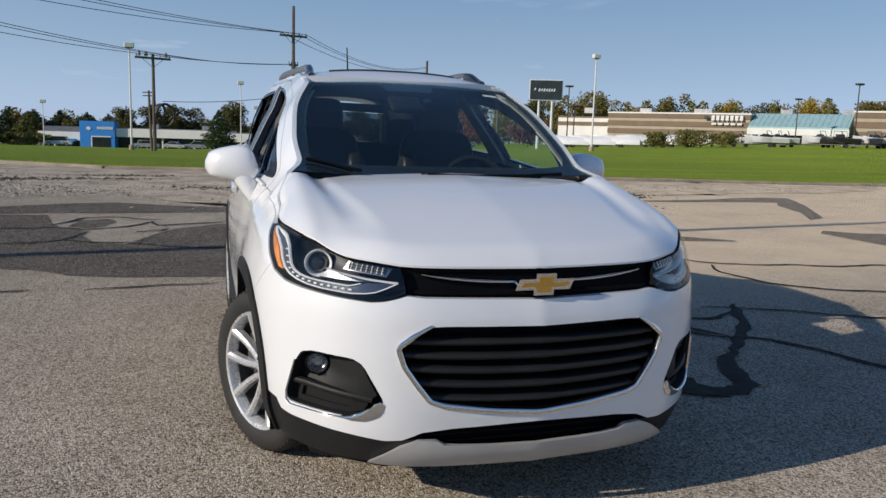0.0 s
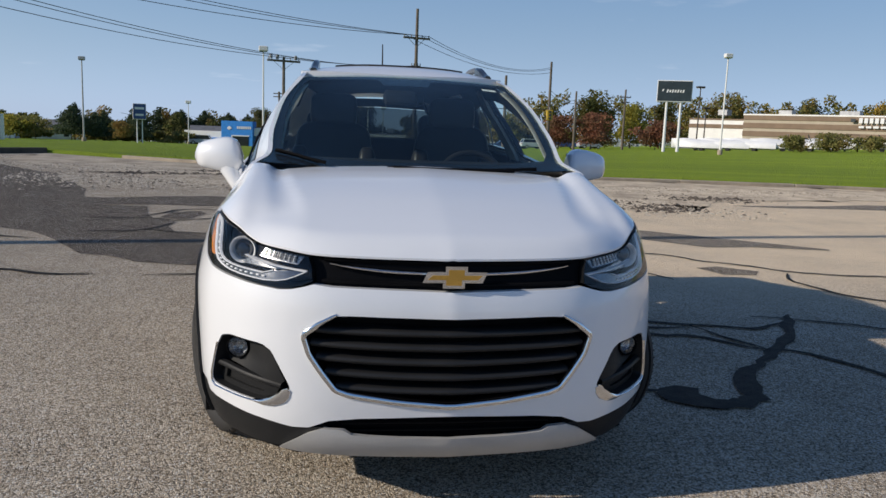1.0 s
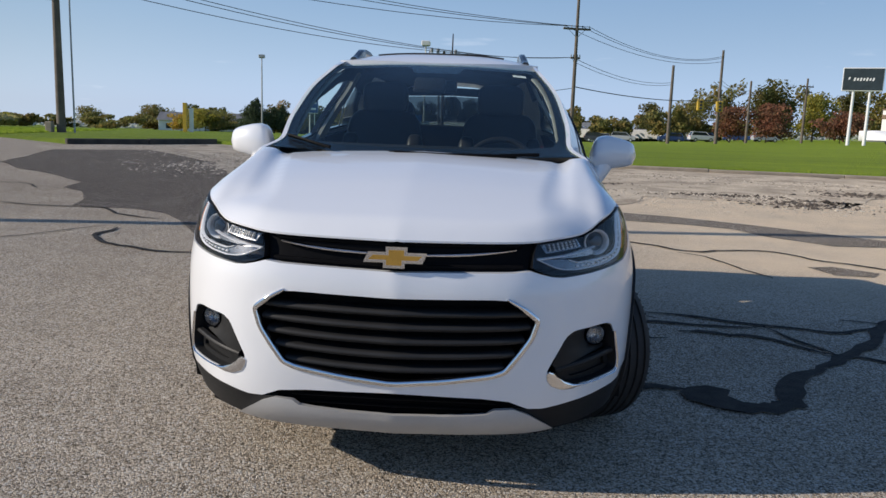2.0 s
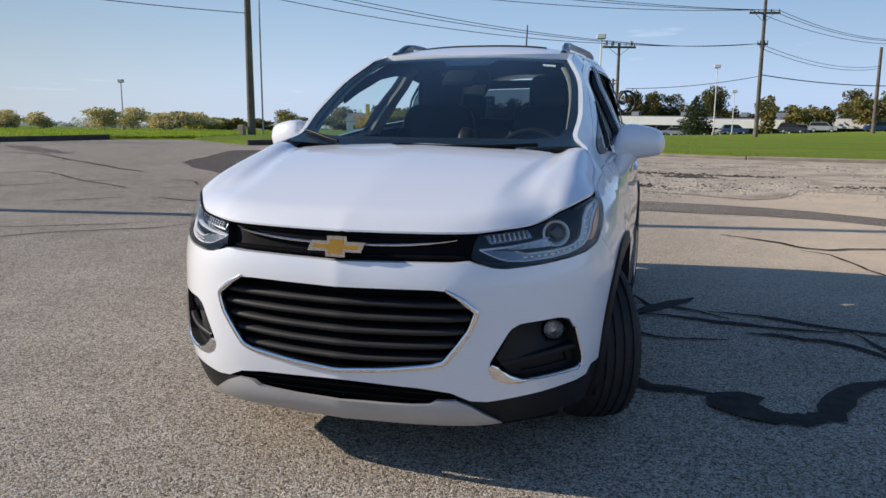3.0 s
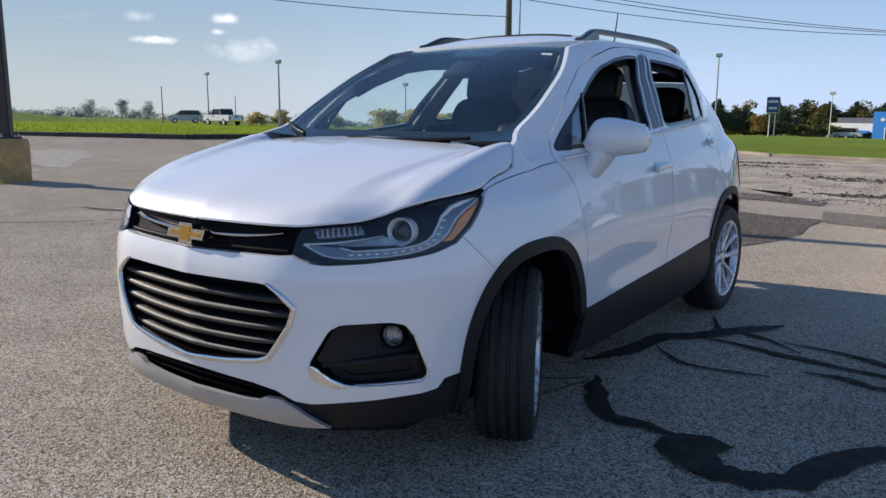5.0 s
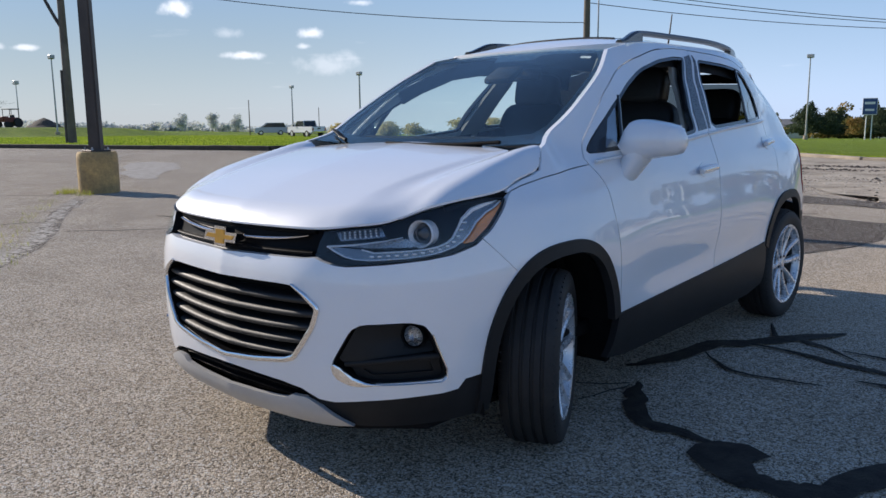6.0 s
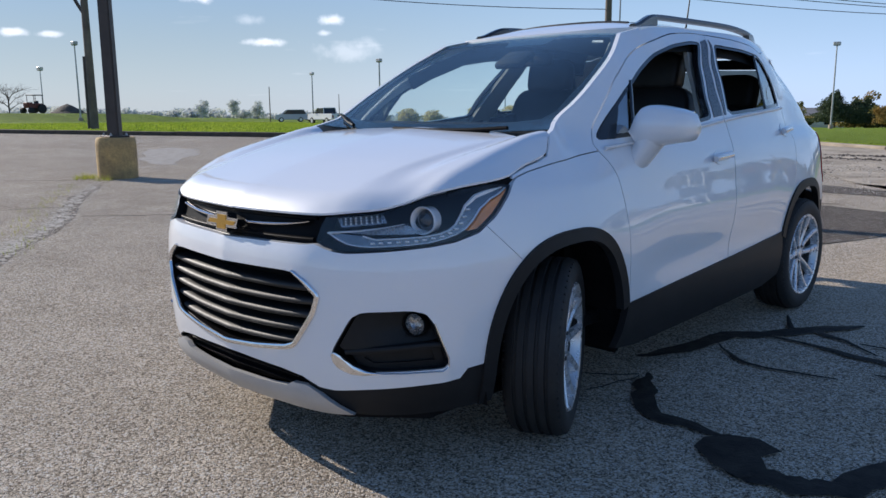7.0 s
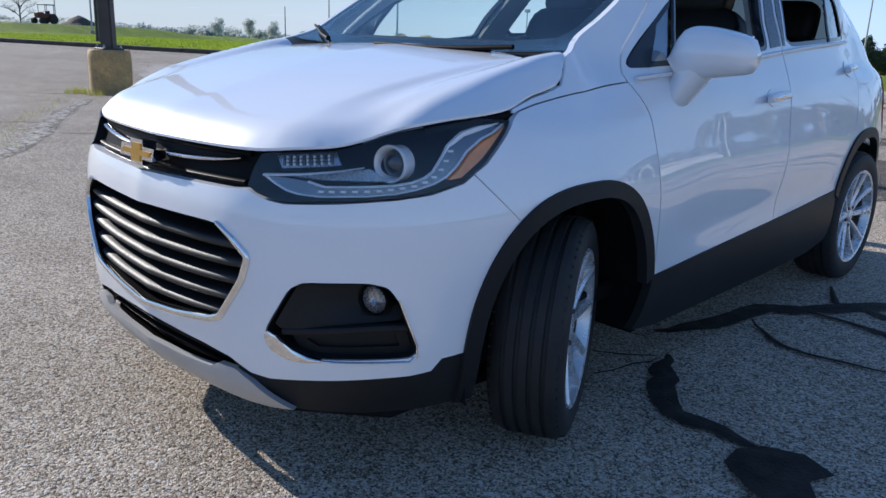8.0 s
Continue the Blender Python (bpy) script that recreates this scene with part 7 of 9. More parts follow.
for x, y, top, white, head in ((-5.75, 72.3, 7.9, True, 0.8), (35.6, 65.4, 8.8, True, 0.7), (-23.4, 141.4, 4.3, True, 0.9), (6.4, 117.5, 7.5, True, 0.9), (10.5, 142, 4.6, True, 0.9),
                               (-53.2, 48.9, 5.4, False, 0.55), (-72.9, 91.9, 4.8, False, 0.75), (-85.0, 65.4, 5.6, False, 0.6), (-90.1, 36.3, 8.4, False, 0.75),
                               (-138.4, 50, 7.7, False, 1.0), (-27.4, 93.9, 7.7, False, 0.7)):
    lamp_post(x, y, top, head, 0.075 if white else 0.085, white)
for x, y, top in ((52.8, 104.9, 8.6), (98.8, 109.6, 8.8), (91.2, 89.3, 10.0), (57.5, 112.0, 6.0)):
    lamp_post(x, y, top, 1.1, 0.09, False, dark=True, group="store car park lamp posts", label="dark slim lamp post with a flat head")


def near_post():
    """The steel post on its painted concrete footing."""
    p = thing("lamp_post", "brown steel lamp post on a round yellow concrete base", "lamp post", m=pose(-11.41, 4.78, 0))
    bm = bmesh.new()
    prof = [(0.0005, -0.1), (0.338, -0.1), (0.343, 0.58), (0.335, 0.68), (0.312, 0.72), (0.0005, 0.72)]
    lathe(bm, prof, Matrix(), 36)
    bmesh.ops.recalc_face_normals(bm, faces=bm.faces)
    part("footing", bm, YELLOW_CONC, p, "faded yellow painted concrete footing", smooth=40)
    bm = bmesh.new()
    box(bm, (0, 0, 0.735), (0.36, 0.36, 0.03), 0.006)
    plate = part("base_plate", bm, POLE_STEEL, p)
    for dx in (-0.14, 0.14):
        for dy in (-0.14, 0.14):
            bm = bmesh.new()
            rod(bm, (dx, dy, 0.72), (dx, dy, 0.80), 0.013, 0.013, 8)
            rod(bm, (dx, dy, 0.75), (dx, dy, 0.775), 0.024, 0.024, 6)
            part("anchor_bolt", bm, GREY_STEEL, plate)
    bm = bmesh.new()
    vs = rod(bm, (0, 0, 0.74), (0, 0, 11.0), 0.145, 0.10, 4)
    es = [e for e in bm.edges if abs(e.verts[0].co.z - e.verts[1].co.z) > 1]
    bmesh.ops.bevel(bm, geom=es, offset=0.02, segments=2, affect="EDGES")
    part("post", bm, POLE_STEEL, p, "weathered brown square steel post", smooth=40)


near_post()
WEED = leaf_mat("dry_weed", (0.34, 0.38, 0.06), (0.50, 0.45, 0.12), (0.26, 0.30, 0.06))


def blades(name, spots, count, h, spread, material, label):
    """Tufts of narrow blades."""
    rng = random.Random(name + str(count))
    verts, faces = [], []
    for x, y, z in spots:
        for _ in range(count):
            a, r = rng.uniform(0, 6.283), spread * rng.random() ** 0.7
            px, py, t = x + r * math.cos(a), y + r * math.sin(a), rng.uniform(0, 6.283)
            hh, w, lean = h * rng.uniform(0.4, 1.1), h * 0.05, h * rng.uniform(-0.5, 0.5)
            k = len(verts)
            verts += [(px - w * math.cos(t), py - w * math.sin(t), z), (px + w * math.cos(t), py + w * math.sin(t), z), (px + lean * math.sin(t), py - lean * math.cos(t), z + hh)]
            faces.append((k, k + 1, k + 2))
    me = bpy.data.meshes.new(name)
    me.from_pydata(verts, [], faces)
    me.materials.append(material)
    return tagged(new(name, me), label, "weeds", kind="stuff")


LAWN = leaf_mat("sunlit_grass_blades", (0.27, 0.36, 0.03), (0.38, 0.45, 0.06), (0.20, 0.30, 0.03))


def rise(x, y):
    """Extra height of a low grassy mound beyond the bank."""
    u, v = x + 99.5, y - 37.5
    e = math.hypot((0.33 * u + 0.94 * v) / 20.0, (-0.94 * u + 0.33 * v) / 11.0)
    q = max(0.0, min(1.0, (1.0 - e) / 0.6))
    return 0.95 * q * q * (3 - 2 * q)


def mound():
    bm = bmesh.new()
    grid = []
    for i in range(31):
        row = []
        for j in range(19):
            a, b = -21 + 42 * i / 30, -12 + 24 * j / 18
            x, y = -99.5 + 0.33 * a - 0.94 * b, 37.5 + 0.94 * a + 0.33 * b
            row.append(bm.verts.new((x, y, terrain(x, y) + rise(x, y) + (0.01 if rise(x, y) > 0 else -0.15))))
        grid.append(row)
    for r0, r1 in zip(grid, grid[1:]):
        for j in range(18):
            bm.faces.new((r0[j], r0[j + 1], r1[j + 1], r1[j]))
    bmesh.ops.recalc_face_normals(bm, faces=bm.faces)
    if sum(f.normal.z for f in bm.faces) < 0:
        bmesh.ops.reverse_faces(bm, faces=bm.faces)
    tagged(part("grass_mound", bm, GRASS, smooth=60), "low grassy mound beyond the bank", "mound", kind="structure")


mound()


def lawn(name, line, count, depth, label, seed):
    """Tufts of mown grass on the open side of a kerb line, thickest near the kerb."""
    rng = random.Random(seed)
    verts, faces = [], []
    for _ in range(count):
        k = rng.randrange(len(line) - 1)
        a, b = Vector(line[k]), Vector(line[k + 1])
        d = (b - a).normalized()
        p = a + (b - a) * rng.random() + Vector((-d.y, d.x)) * (0.14 + depth * rng.random() ** 1.4)
        if inside(LOT, p.x, p.y):
            continue
        z = terrain(p.x, p.y) + rise(p.x, p.y) - 0.01
        w, h, turn = rng.uniform(0.03, 0.09), rng.uniform(0.05, 0.13), rng.uniform(0, 3.14)
        dx, dy = w * math.cos(turn), w * math.sin(turn)
        i = len(verts)
        verts += [(p.x - dx, p.y - dy, z), (p.x + dx, p.y + dy, z), (p.x + rng.uniform(-0.05, 0.05), p.y + rng.uniform(-0.05, 0.05), z + h)]
        faces.append((i, i + 1, i + 2))
    me = bpy.data.meshes.new(name)
    me.from_pydata(verts, [], faces)
    me.materials.append(LAWN)
    return tagged(new(name, me), label, "grass", kind="stuff")


lawn("bank_grass", LOT[0:5], 110000, 64.0, "short sunlit grass on the bank behind the kerb", 41)
blades("weeds", [(-11.85, 4.45, 0), (-11.75, 4.3, 0), (-11.1, 4.37, 0), (-11.87, 4.85, 0), (-11.6, 4.25, 0)], 60, 0.11, 0.20, WEED, "yellow-green weeds at the foot of a concrete base")
rng_path = random.Random(5)
blades("crack_weeds", [(-4.8 - 0.68 * k * 0.5 + rng_path.uniform(-0.12, 0.12), 0.72 + 0.33 * k * 0.5 + rng_path.uniform(-0.12, 0.12), 0) for k in range(18)], 14, 0.06, 0.16, WEED, "sparse weeds growing in a pavement crack")


def utility_pole(x, y, top, r, arms=(), label="weathered wooden utility pole", lean=0.0):
    z = at_ground(x, y)
    p = thing("utility_pole", label, "utility pole", "utility poles", m=pose(x, y, z, 0, lean))
    h = top - z
    bm = bmesh.new()
    rod(bm, (0, 0, -0.5), (0, 0, h), r * 1.15, r * 0.75, 14)
    part("pole", bm, WOOD_POLE, p, smooth=40)
    for ah, w, az in arms:
        d = Vector((math.sin(radians(az)), math.cos(radians(az)), 0))
        bm = bmesh.new()
        box(bm, (0, 0, ah - z), (w, 0.14, 0.16), 0.02, Matrix.Rotation(radians(90 - az), 4, "Z"))
        arm = part("crossarm", bm, WOOD_POLE, p)
        for t in (-0.46, -0.2, 0.2, 0.46):
            bm = bmesh.new()
            c = d * w * t
            lathe(bm, [(0.02, 0), (0.05, 0.06), (0.035, 0.10), (0.05, 0.14), (0.02, 0.20), (0.0005, 0.2)], Matrix.Translation((c.x, c.y, ah - z + 0.08)), 8)
            part("insulator", bm, GREY_STEEL, arm, smooth=40)
        bm = bmesh.new()
        for t in (-0.3, 0.3):
            c = d * w * t
            rod(bm, (c.x, c.y, ah - z - 0.05), (0, 0, ah - z - 0.7), 0.02, 0.02, 6)
        part("brace", bm, GREY_STEEL, arm)
    return p


big = utility_pole(-21.8, 37.6, 11.0, 0.20, label="thick weathered wooden utility pole on grass")
utility_pole(7.05, 62.6, 10.8, 0.15, ((8.5, 2.3, 75), (6.25, 0.8, 75)), "tall wooden utility pole with crossarms")
poleC = utility_pole(-3.5, 63.0, 6.5, 0.14, ((6.2, 2.7, 70),), "wooden utility pole with a wide crossarm and cable coil")
utility_pole(22.1, 95.0, 8.2, 0.20)
utility_pole(27.4, 93.6, 10.0, 0.18)
utility_pole(36.7, 111.7, 7.6, 0.18)
utility_pole(47.0, 118.5, 8.6, 0.18, ((7.4, 2.0, 80), (6.6, 1.6, 80)))
utility_pole(-96.0, 66.0, 4.1, 0.075)
utility_pole(-112.0, 92.0, 3.4, 0.075)
left = utility_pole(-43.48, 18.03, 13.0, 0.21, label="thick wooden utility pole with a steel bracket arm")
bm = bmesh.new()
pipe(bm, [(-0.05, -0.05, 6.4), (-0.30, -0.28, 7.0), (-0.66, -0.62, 8.0), (-0.90, -0.84, 8.7)], [0.10, 0.10, 0.09, 0.08])
rod(bm, (0, 0, 8.3), (-0.85, -0.79, 8.4), 0.08)
part("bracket", bm, POLE_STEEL, left, "dark steel bracket arm", smooth=40)
bm = bmesh.new()
rod(bm, (-0.20, -0.19, -0.3), (-0.18, -0.17, 4.1), 0.12, 0.11, 10)
part("cable_riser", bm, POLE_STEEL, left, smooth=40)
bm = bmesh.new()
rod(bm, (0.55, 0.3, -0.3), (0.55, 0.3, 9.6), 0.05, 0.04, 8)
part("side_post", bm, GREY_STEEL, big, smooth=40)
bm = bmesh.new()
box(bm, (-0.45, -0.3, 0.2), (0.34, 0.34, 0.7), 0.03)
part("junction_box", bm, CONCRETE, big)
# transformer cans, second pole and coil of cable on the crossarm pole
for k in (-1.4, -0.7, 1.3):
    bm = bmesh.new()
    lathe(bm, [(0.0005, 0.0), (0.13, 0.0), (0.13, 0.30), (0.04, 0.36), (0.0005, 0.37)], Matrix.Translation((0.75 * k * math.sin(radians(70)), 0.75 * k * math.cos(radians(70)), 7.15)), 12)
    part("switch_can", bm, GREY_STEEL, poleC, smooth=40)
bm = bmesh.new()
rod(bm, (-0.22, 0, -0.3), (-0.36, 0, 4.6), 0.10, 0.08, 10)
for dz in (4.2, 4.45):
    rod(bm, (-0.8, 0, dz), (-0.05, 0, dz), 0.04, 0.04, 6)
part("stub_pole", bm, WOOD_POLE, poleC, smooth=40)
bm = bmesh.new()
pipe(bm, [(0.80 + 0.66 * math.cos(a), -0.2, 2.75 + 0.86 * math.sin(a)) for a in [2 * math.pi * k / 30 for k in range(30)]], 0.11, 6, True)
pipe(bm, [(0.46 + 0.32 * math.cos(a), -0.16, 3.1 + 0.46 * math.sin(a)) for a in [2 * math.pi * k / 24 for k in range(24)]], 0.11, 6, True)
part("cable_coil", bm, BLACK_CABLE, poleC, "hanging coil of black cable", smooth=50)


def wire(a, b, sag, r=0.022):
    a, b = Vector(a), Vector(b)
    pts = [a.lerp(b, t / 18) - Vector((0, 0, sag * 4 * (t / 18) * (1 - t / 18))) for t in range(19)]
    bm = bmesh.new()
    pipe(bm, pts, r, 5)
    tagged(part("overhead_wire", bm, BLACK_CABLE, smooth=60), "thin dark overhead wire between utility poles", "wire", "overhead wires")


U, B, C = (7.05, 62.6), (-21.8, 37.6), (-2.85, 63.0)
for off in (-1.0, 0.45, 1.05):
    wire((U[0] + off * 0.97, U[1] + off * 0.26, 8.7), (B[0] + off * 0.3, B[1] - off * 0.3, 9.3 + 0.45 * off), 0.7)
    wire((C[0] + off * 1.2, C[1] + off * 0.4, 6.45), (B[0] + off * 0.3, B[1] - off * 0.3, 7.9 + 0.35 * off), 0.5)
    wire((C[0] + off * 1.2, C[1] + off * 0.4, 6.45), (U[0], U[1], 6.3), 0.2)
    wire((U[0] + off * 0.97, U[1] + off * 0.26, 8.7), (27.4, 93.6, 9.0 + 0.3 * off), 1.2)
for k in (0, 1):
    wire((*U, 6.2 - 0.3 * k), (22.1, 95.0, 6.2 - 0.25 * k), 0.7)
    wire((27.4, 93.6, 6.6 - 0.4 * k), (36.7, 111.7, 6.3 - 0.4 * k), 0.5)
    wire((-43.6, 17.9, 11.5 + 0.7 * k), (-78.0, -14.0, 10.8 + 0.5 * k), 0.8)
wire((*U, 3.9), (*C, 3.0), 0.25, 0.024)
wire((*U, 4.0), (27.4, 93.6, 4.3), 0.5, 0.04)
wire((*B, 6.4), (-43.6, 17.9, 9.2), 0.6)

# ---- signs ----
BLUE = plain("sign_blue", (0.04, 0.27, 0.76), 0.4, scale=2, fine=20, spread=0.2)
NAVY = plain("sign_navy", (0.03, 0.085, 0.26), 0.35, scale=2, fine=20)
SIGN_DARK = plain("sign_dark_slate", (0.035, 0.05, 0.06), 0.35, scale=2, fine=20)
WHITE_SIGN = plain("sign_white", (0.78, 0.79, 0.80), 0.45, scale=2, fine=20, spread=0.08)
YELLOW_SIGN = plain("yellow_signal", (0.62, 0.40, 0.03), 0.5, scale=5, fine=30)


def pylon(x, y, top, w, h, panel_mat, label, post_mat, turn, logo):
    z = at_ground(x, y)
    s = thing("pylon_sign", label, "sign", m=pose(x, y, z, 0, 0, turn))
    t = top - z
    bm = bmesh.new()
    box(bm, (0, 0, t - h / 2), (w, 0.45, h), 0.04)
    part("sign_box", bm, WHITE_SIGN, s)
    bm = bmesh.new()
    box(bm, (0, -0.24, t - h / 2), (w * 0.96, 0.03, h * 0.92), 0.01)
    face = part("sign_face", bm, panel_mat, s)
    for cx, cz, bw, bh, sh in logo:
        bm = bmesh.new()
        vs = box(bm, (0, 0, 0), (bw * w, 0.02, bh * h), 0)
        for v in vs:
            v.co.x += sh * v.co.z
        bmesh.ops.translate(bm, vec=(cx * w, -0.262, t - h / 2 + cz * h), verts=vs)
        part("sign_mark", bm, WHITE_SIGN, face, "pale plain mark")
    for dx in (-0.2, 0.2):
        bm = bmesh.new()
        rod(bm, (dx * w, 0, -0.3), (dx * w, 0, t - h), 0.10 * w / 2, 0.07 * w / 2, 10)
        part("sign_post", bm, post_mat, s, smooth=40)
    return s


pylon(40.5, 86.6, 8.0, 4.0, 2.5, SIGN_DARK, "dark pylon sign with pale marks on two white posts", WHITE_SIGN, -25,
      [(-0.33, 0.04, 0.04, 0.10, 0.3)] + [(-0.20 + 0.075 * k, 0.0, 0.042, 0.11 if k % 2 else 0.14, 0.25) for k in range(7)])
pylon(-23.7, 105.2, 3.1, 1.6, 2.05, NAVY, "blue and white pylon sign on two white posts", WHITE_SIGN, 12, [(0.0, 0.2, 0.7, 0.14, 0), (0.0, -0.2, 0.62, 0.12, 0)])
# span signals
for dx, zz in ((0.0, 3.6), (2.2, 3.5)):
    s = thing("traffic_signal", "yellow traffic signal hanging from a span wire", "traffic signal", "traffic signals", m=pose(25.0 + dx, 92.6, zz))
    bm = bmesh.new()
    box(bm, (0, 0, 0), (0.75, 0.5, 1.25), 0.06)
    part("housing", bm, YELLOW_SIGN, s)
    for k in (-0.38, 0, 0.38):
        bm = bmesh.new()
        rod(bm, (0, -0.25, k), (0, -0.42, k), 0.15, 0.15, 12)
        part("signal_lens", bm, SIGN_DARK, s)
    bm = bmesh.new()
    rod(bm, (0, 0, 0.6), (0, 0, 1.0), 0.04)
    part("hanger", bm, GREY_STEEL, s)
# small marker posts on the grass
for x, y, h, mat_, lab in ((-33.2, 84.0, 3.2, YELLOW_SIGN, "yellow marker post on the grass"), (-32.6, 84.3, 2.6, WHITE_SIGN, "white marker post on the grass")):
    bm = bmesh.new()
    z = terrain(x, y)
    box(bm, (x, y, z + h / 2), (0.42, 0.3, h), 0.03)
    tagged(part("marker_post", bm, mat_), lab, "post", "marker posts")

# ---- trees ----
BARK = plain("bark", (0.10, 0.08, 0.06), 0.95, second=(0.05, 0.04, 0.03), scale=3, fine=20, bump=0.02)
LEAVES = {
    "oak": leaf_mat("green_leaves", (0.075, 0.092, 0.03), (0.12, 0.132, 0.042), (0.16, 0.13, 0.045)),
    "olive": leaf_mat("olive_leaves", (0.16, 0.17, 0.055), (0.24, 0.23, 0.075), (0.27, 0.20, 0.065)),
    "yellow": leaf_mat("yellow_green_leaves", (0.28, 0.26, 0.05), (0.42, 0.35, 0.06), (0.20, 0.21, 0.05)),
    "gold": leaf_mat("golden_leaves", (0.46, 0.30, 0.05), (0.60, 0.42, 0.08), (0.33, 0.25, 0.05)),
    "fall": leaf_mat("russet_green_leaves", (0.22, 0.17, 0.06), (0.34, 0.20, 0.06), (0.16, 0.165, 0.055)),
    "red": leaf_mat("red_brown_leaves", (0.21, 0.085, 0.055), (0.30, 0.14, 0.08), (0.17, 0.11, 0.065)),
    "pine": leaf_mat("pine_needles", (0.05, 0.075, 0.042), (0.085, 0.115, 0.06), (0.065, 0.085, 0.045)),
    "ever": leaf_mat("evergreen_needles", (0.035, 0.062, 0.024), (0.07, 0.10, 0.038), (0.05, 0.075, 0.03)),
    # the next two leaf colours have distance haze painted in
    "grey": leaf_mat("haze_greyed_leaves", (0.52, 0.55, 0.55), (0.62, 0.64, 0.63), (0.56, 0.58, 0.54)),
    "hazy": leaf_mat("haze_paled_golden_leaves", (0.50, 0.43, 0.19), (0.60, 0.50, 0.22), (0.42, 0.40, 0.22)),
    "bare": BARK,
}
WORDS = {"oak": "broad green tree", "olive": "bushy olive-green tree", "yellow": "yellow-green autumn tree", "gold": "golden autumn tree", "fall": "russet and green autumn tree",
         "red": "red-brown autumn tree", "pine": "dark pine tree with a ragged crown", "ever": "dense dark evergreen tree beside a building", "grey": "distant tree greyed by painted haze", "hazy": "golden autumn tree paled by painted haze", "bare": "bare leafless tree"}


def leaf_cloud(rng, lobes, n, size):
    """Small leaf-clump faces through a set of ball-shaped lobes, denser at the skin."""
    verts, faces = [], []
    vol = [r[3] * r[4] for r in lobes]
    for _ in range(n):
        cx, cy, cz, rx, rz = rng.choices(lobes, vol)[0]
        u, a = rng.uniform(-1, 1), rng.uniform(0, 6.283)
        q = math.sqrt(1 - u * u)
        k = rng.random() ** 0.35 * (1 + rng.uniform(-0.12, 0.16))
        p = Vector((cx + rx * k * q * math.cos(a), cy + rx * k * q * math.sin(a), cz + rz * k * u))
        d = Vector((rng.gauss(0, 1), rng.gauss(0, 1), rng.gauss(0, 1))).normalized()
        e = d.orthogonal().normalized()
        f = d.cross(e)
        s = size * rng.uniform(0.5, 1.3)
        i = len(verts)
        verts += [tuple(p + e * s), tuple(p + f * s * 0.6 + d * s * 0.3), tuple(p - e * s), tuple(p - f * s * 0.6)]
        faces.append((i, i + 1, i + 2, i + 3))
    return verts, faces


def tree(kind, x, y, top, w):
    rng = random.Random(f"{kind}{x}{y}")
    z = at_ground(x, y)
    h = max(1.5, top - z)
    bush = h < 3.2 or w < 3.3
    w = w * 1.5 if bush else w
    t = thing("bush" if bush else "tree", (WORDS[kind].replace("tree", "bush") if bush else WORDS[kind]) + " standing on open grass", "bush" if bush else "tree", "bushes" if bush else "trees", m=pose(x, y, z))
    tr = max(0.08, 0.022 * h)
    bm = bmesh.new()
    pipe(bm, [(0, 0, -0.3), (tr * 0.5, 0, h * 0.3), (-tr * 0.4, tr * 0.3, h * 0.62), (0, 0, h * 0.86)], [tr * 1.3, tr, tr * 0.6, tr * 0.2], 8)
    for k in range(9 if kind == "bare" else 6):
        a, b = rng.uniform(0, 6.28), rng.uniform(0.25, 0.65)
        l = w * rng.uniform(0.3, 0.48)
        p0 = Vector((0, 0, h * b))
        p1 = p0 + Vector((l * math.cos(a), l * math.sin(a), h * rng.uniform(0.1, 0.26)))
        mid = p0.lerp(p1, 0.5) + Vector((0, 0, 0.06 * h))
        pipe(bm, [p0, mid, p1], [tr * 0.5, tr * 0.3, tr * 0.12], 6)
        if kind == "bare":
            for _ in range(14):
                q0 = mid.lerp(p1, rng.random())
                q1 = q0 + Vector((rng.gauss(0, 0.12), rng.gauss(0, 0.12), rng.uniform(0.02, 0.16))) * w
                q2 = q1 + Vector((rng.gauss(0, 0.06), rng.gauss(0, 0.06), rng.uniform(0.0, 0.08))) * w
                pipe(bm, [q0, q1, q2], [tr * 0.16, tr * 0.1, tr * 0.05], 4)
    part("trunk", bm, BARK, t, smooth=50)
    if kind == "bare":
        return
    lobes = []
    if kind in ("pine", "ever"):
        n = 11 if kind == "pine" else 8
        for k in range(n):
            f = k / (n - 1)
            lay = (0.12 if kind == "ever" else 0.22) + (0.80 if kind == "ever" else 0.72) * f
            rr = w * 0.5 * ((1 - f) ** 0.55 * 0.8 + 0.14) * (rng.uniform(0.85, 1.1) if kind == "ever" else rng.uniform(0.65, 1.15))
            a = rng.uniform(0, 6.28)
            o = 0.25 * rr if kind == "pine" else 0.08 * rr
            lobes.append((o * math.cos(a), o * math.sin(a), h * lay, rr, h * 0.085))
    else:
        base = 0.05 if bush else 0.12
        for k in range(18):
            a, q = rng.uniform(0, 6.28), rng.random() ** 0.6 * w * 0.34
            zz = h * rng.uniform(base + 0.12, 0.86)
            rr = w * rng.uniform(0.17, 0.28) * (1.12 - 0.5 * abs(zz / h - 0.5))
            lobes.append((q * math.cos(a), q * math.sin(a), zz, rr, min(h * 0.16, rr * 0.85)))
        lobes.append((0, 0, h * 0.90, w * 0.17, h * 0.10))
        lobes.append((0, 0, h * 0.55, w * 0.30, h * 0.28))
    n = int(900 + 110 * w * h ** 0.5)
    v, f = leaf_cloud(rng, lobes, min(4200, n), 0.09 + 0.017 * max(w, h))
    me = bpy.data.meshes.new("crown")
    me.from_pydata(v, [], f)
    me.materials.append(LEAVES[kind])
    ob = new("crown", me)
    ob.parent = t


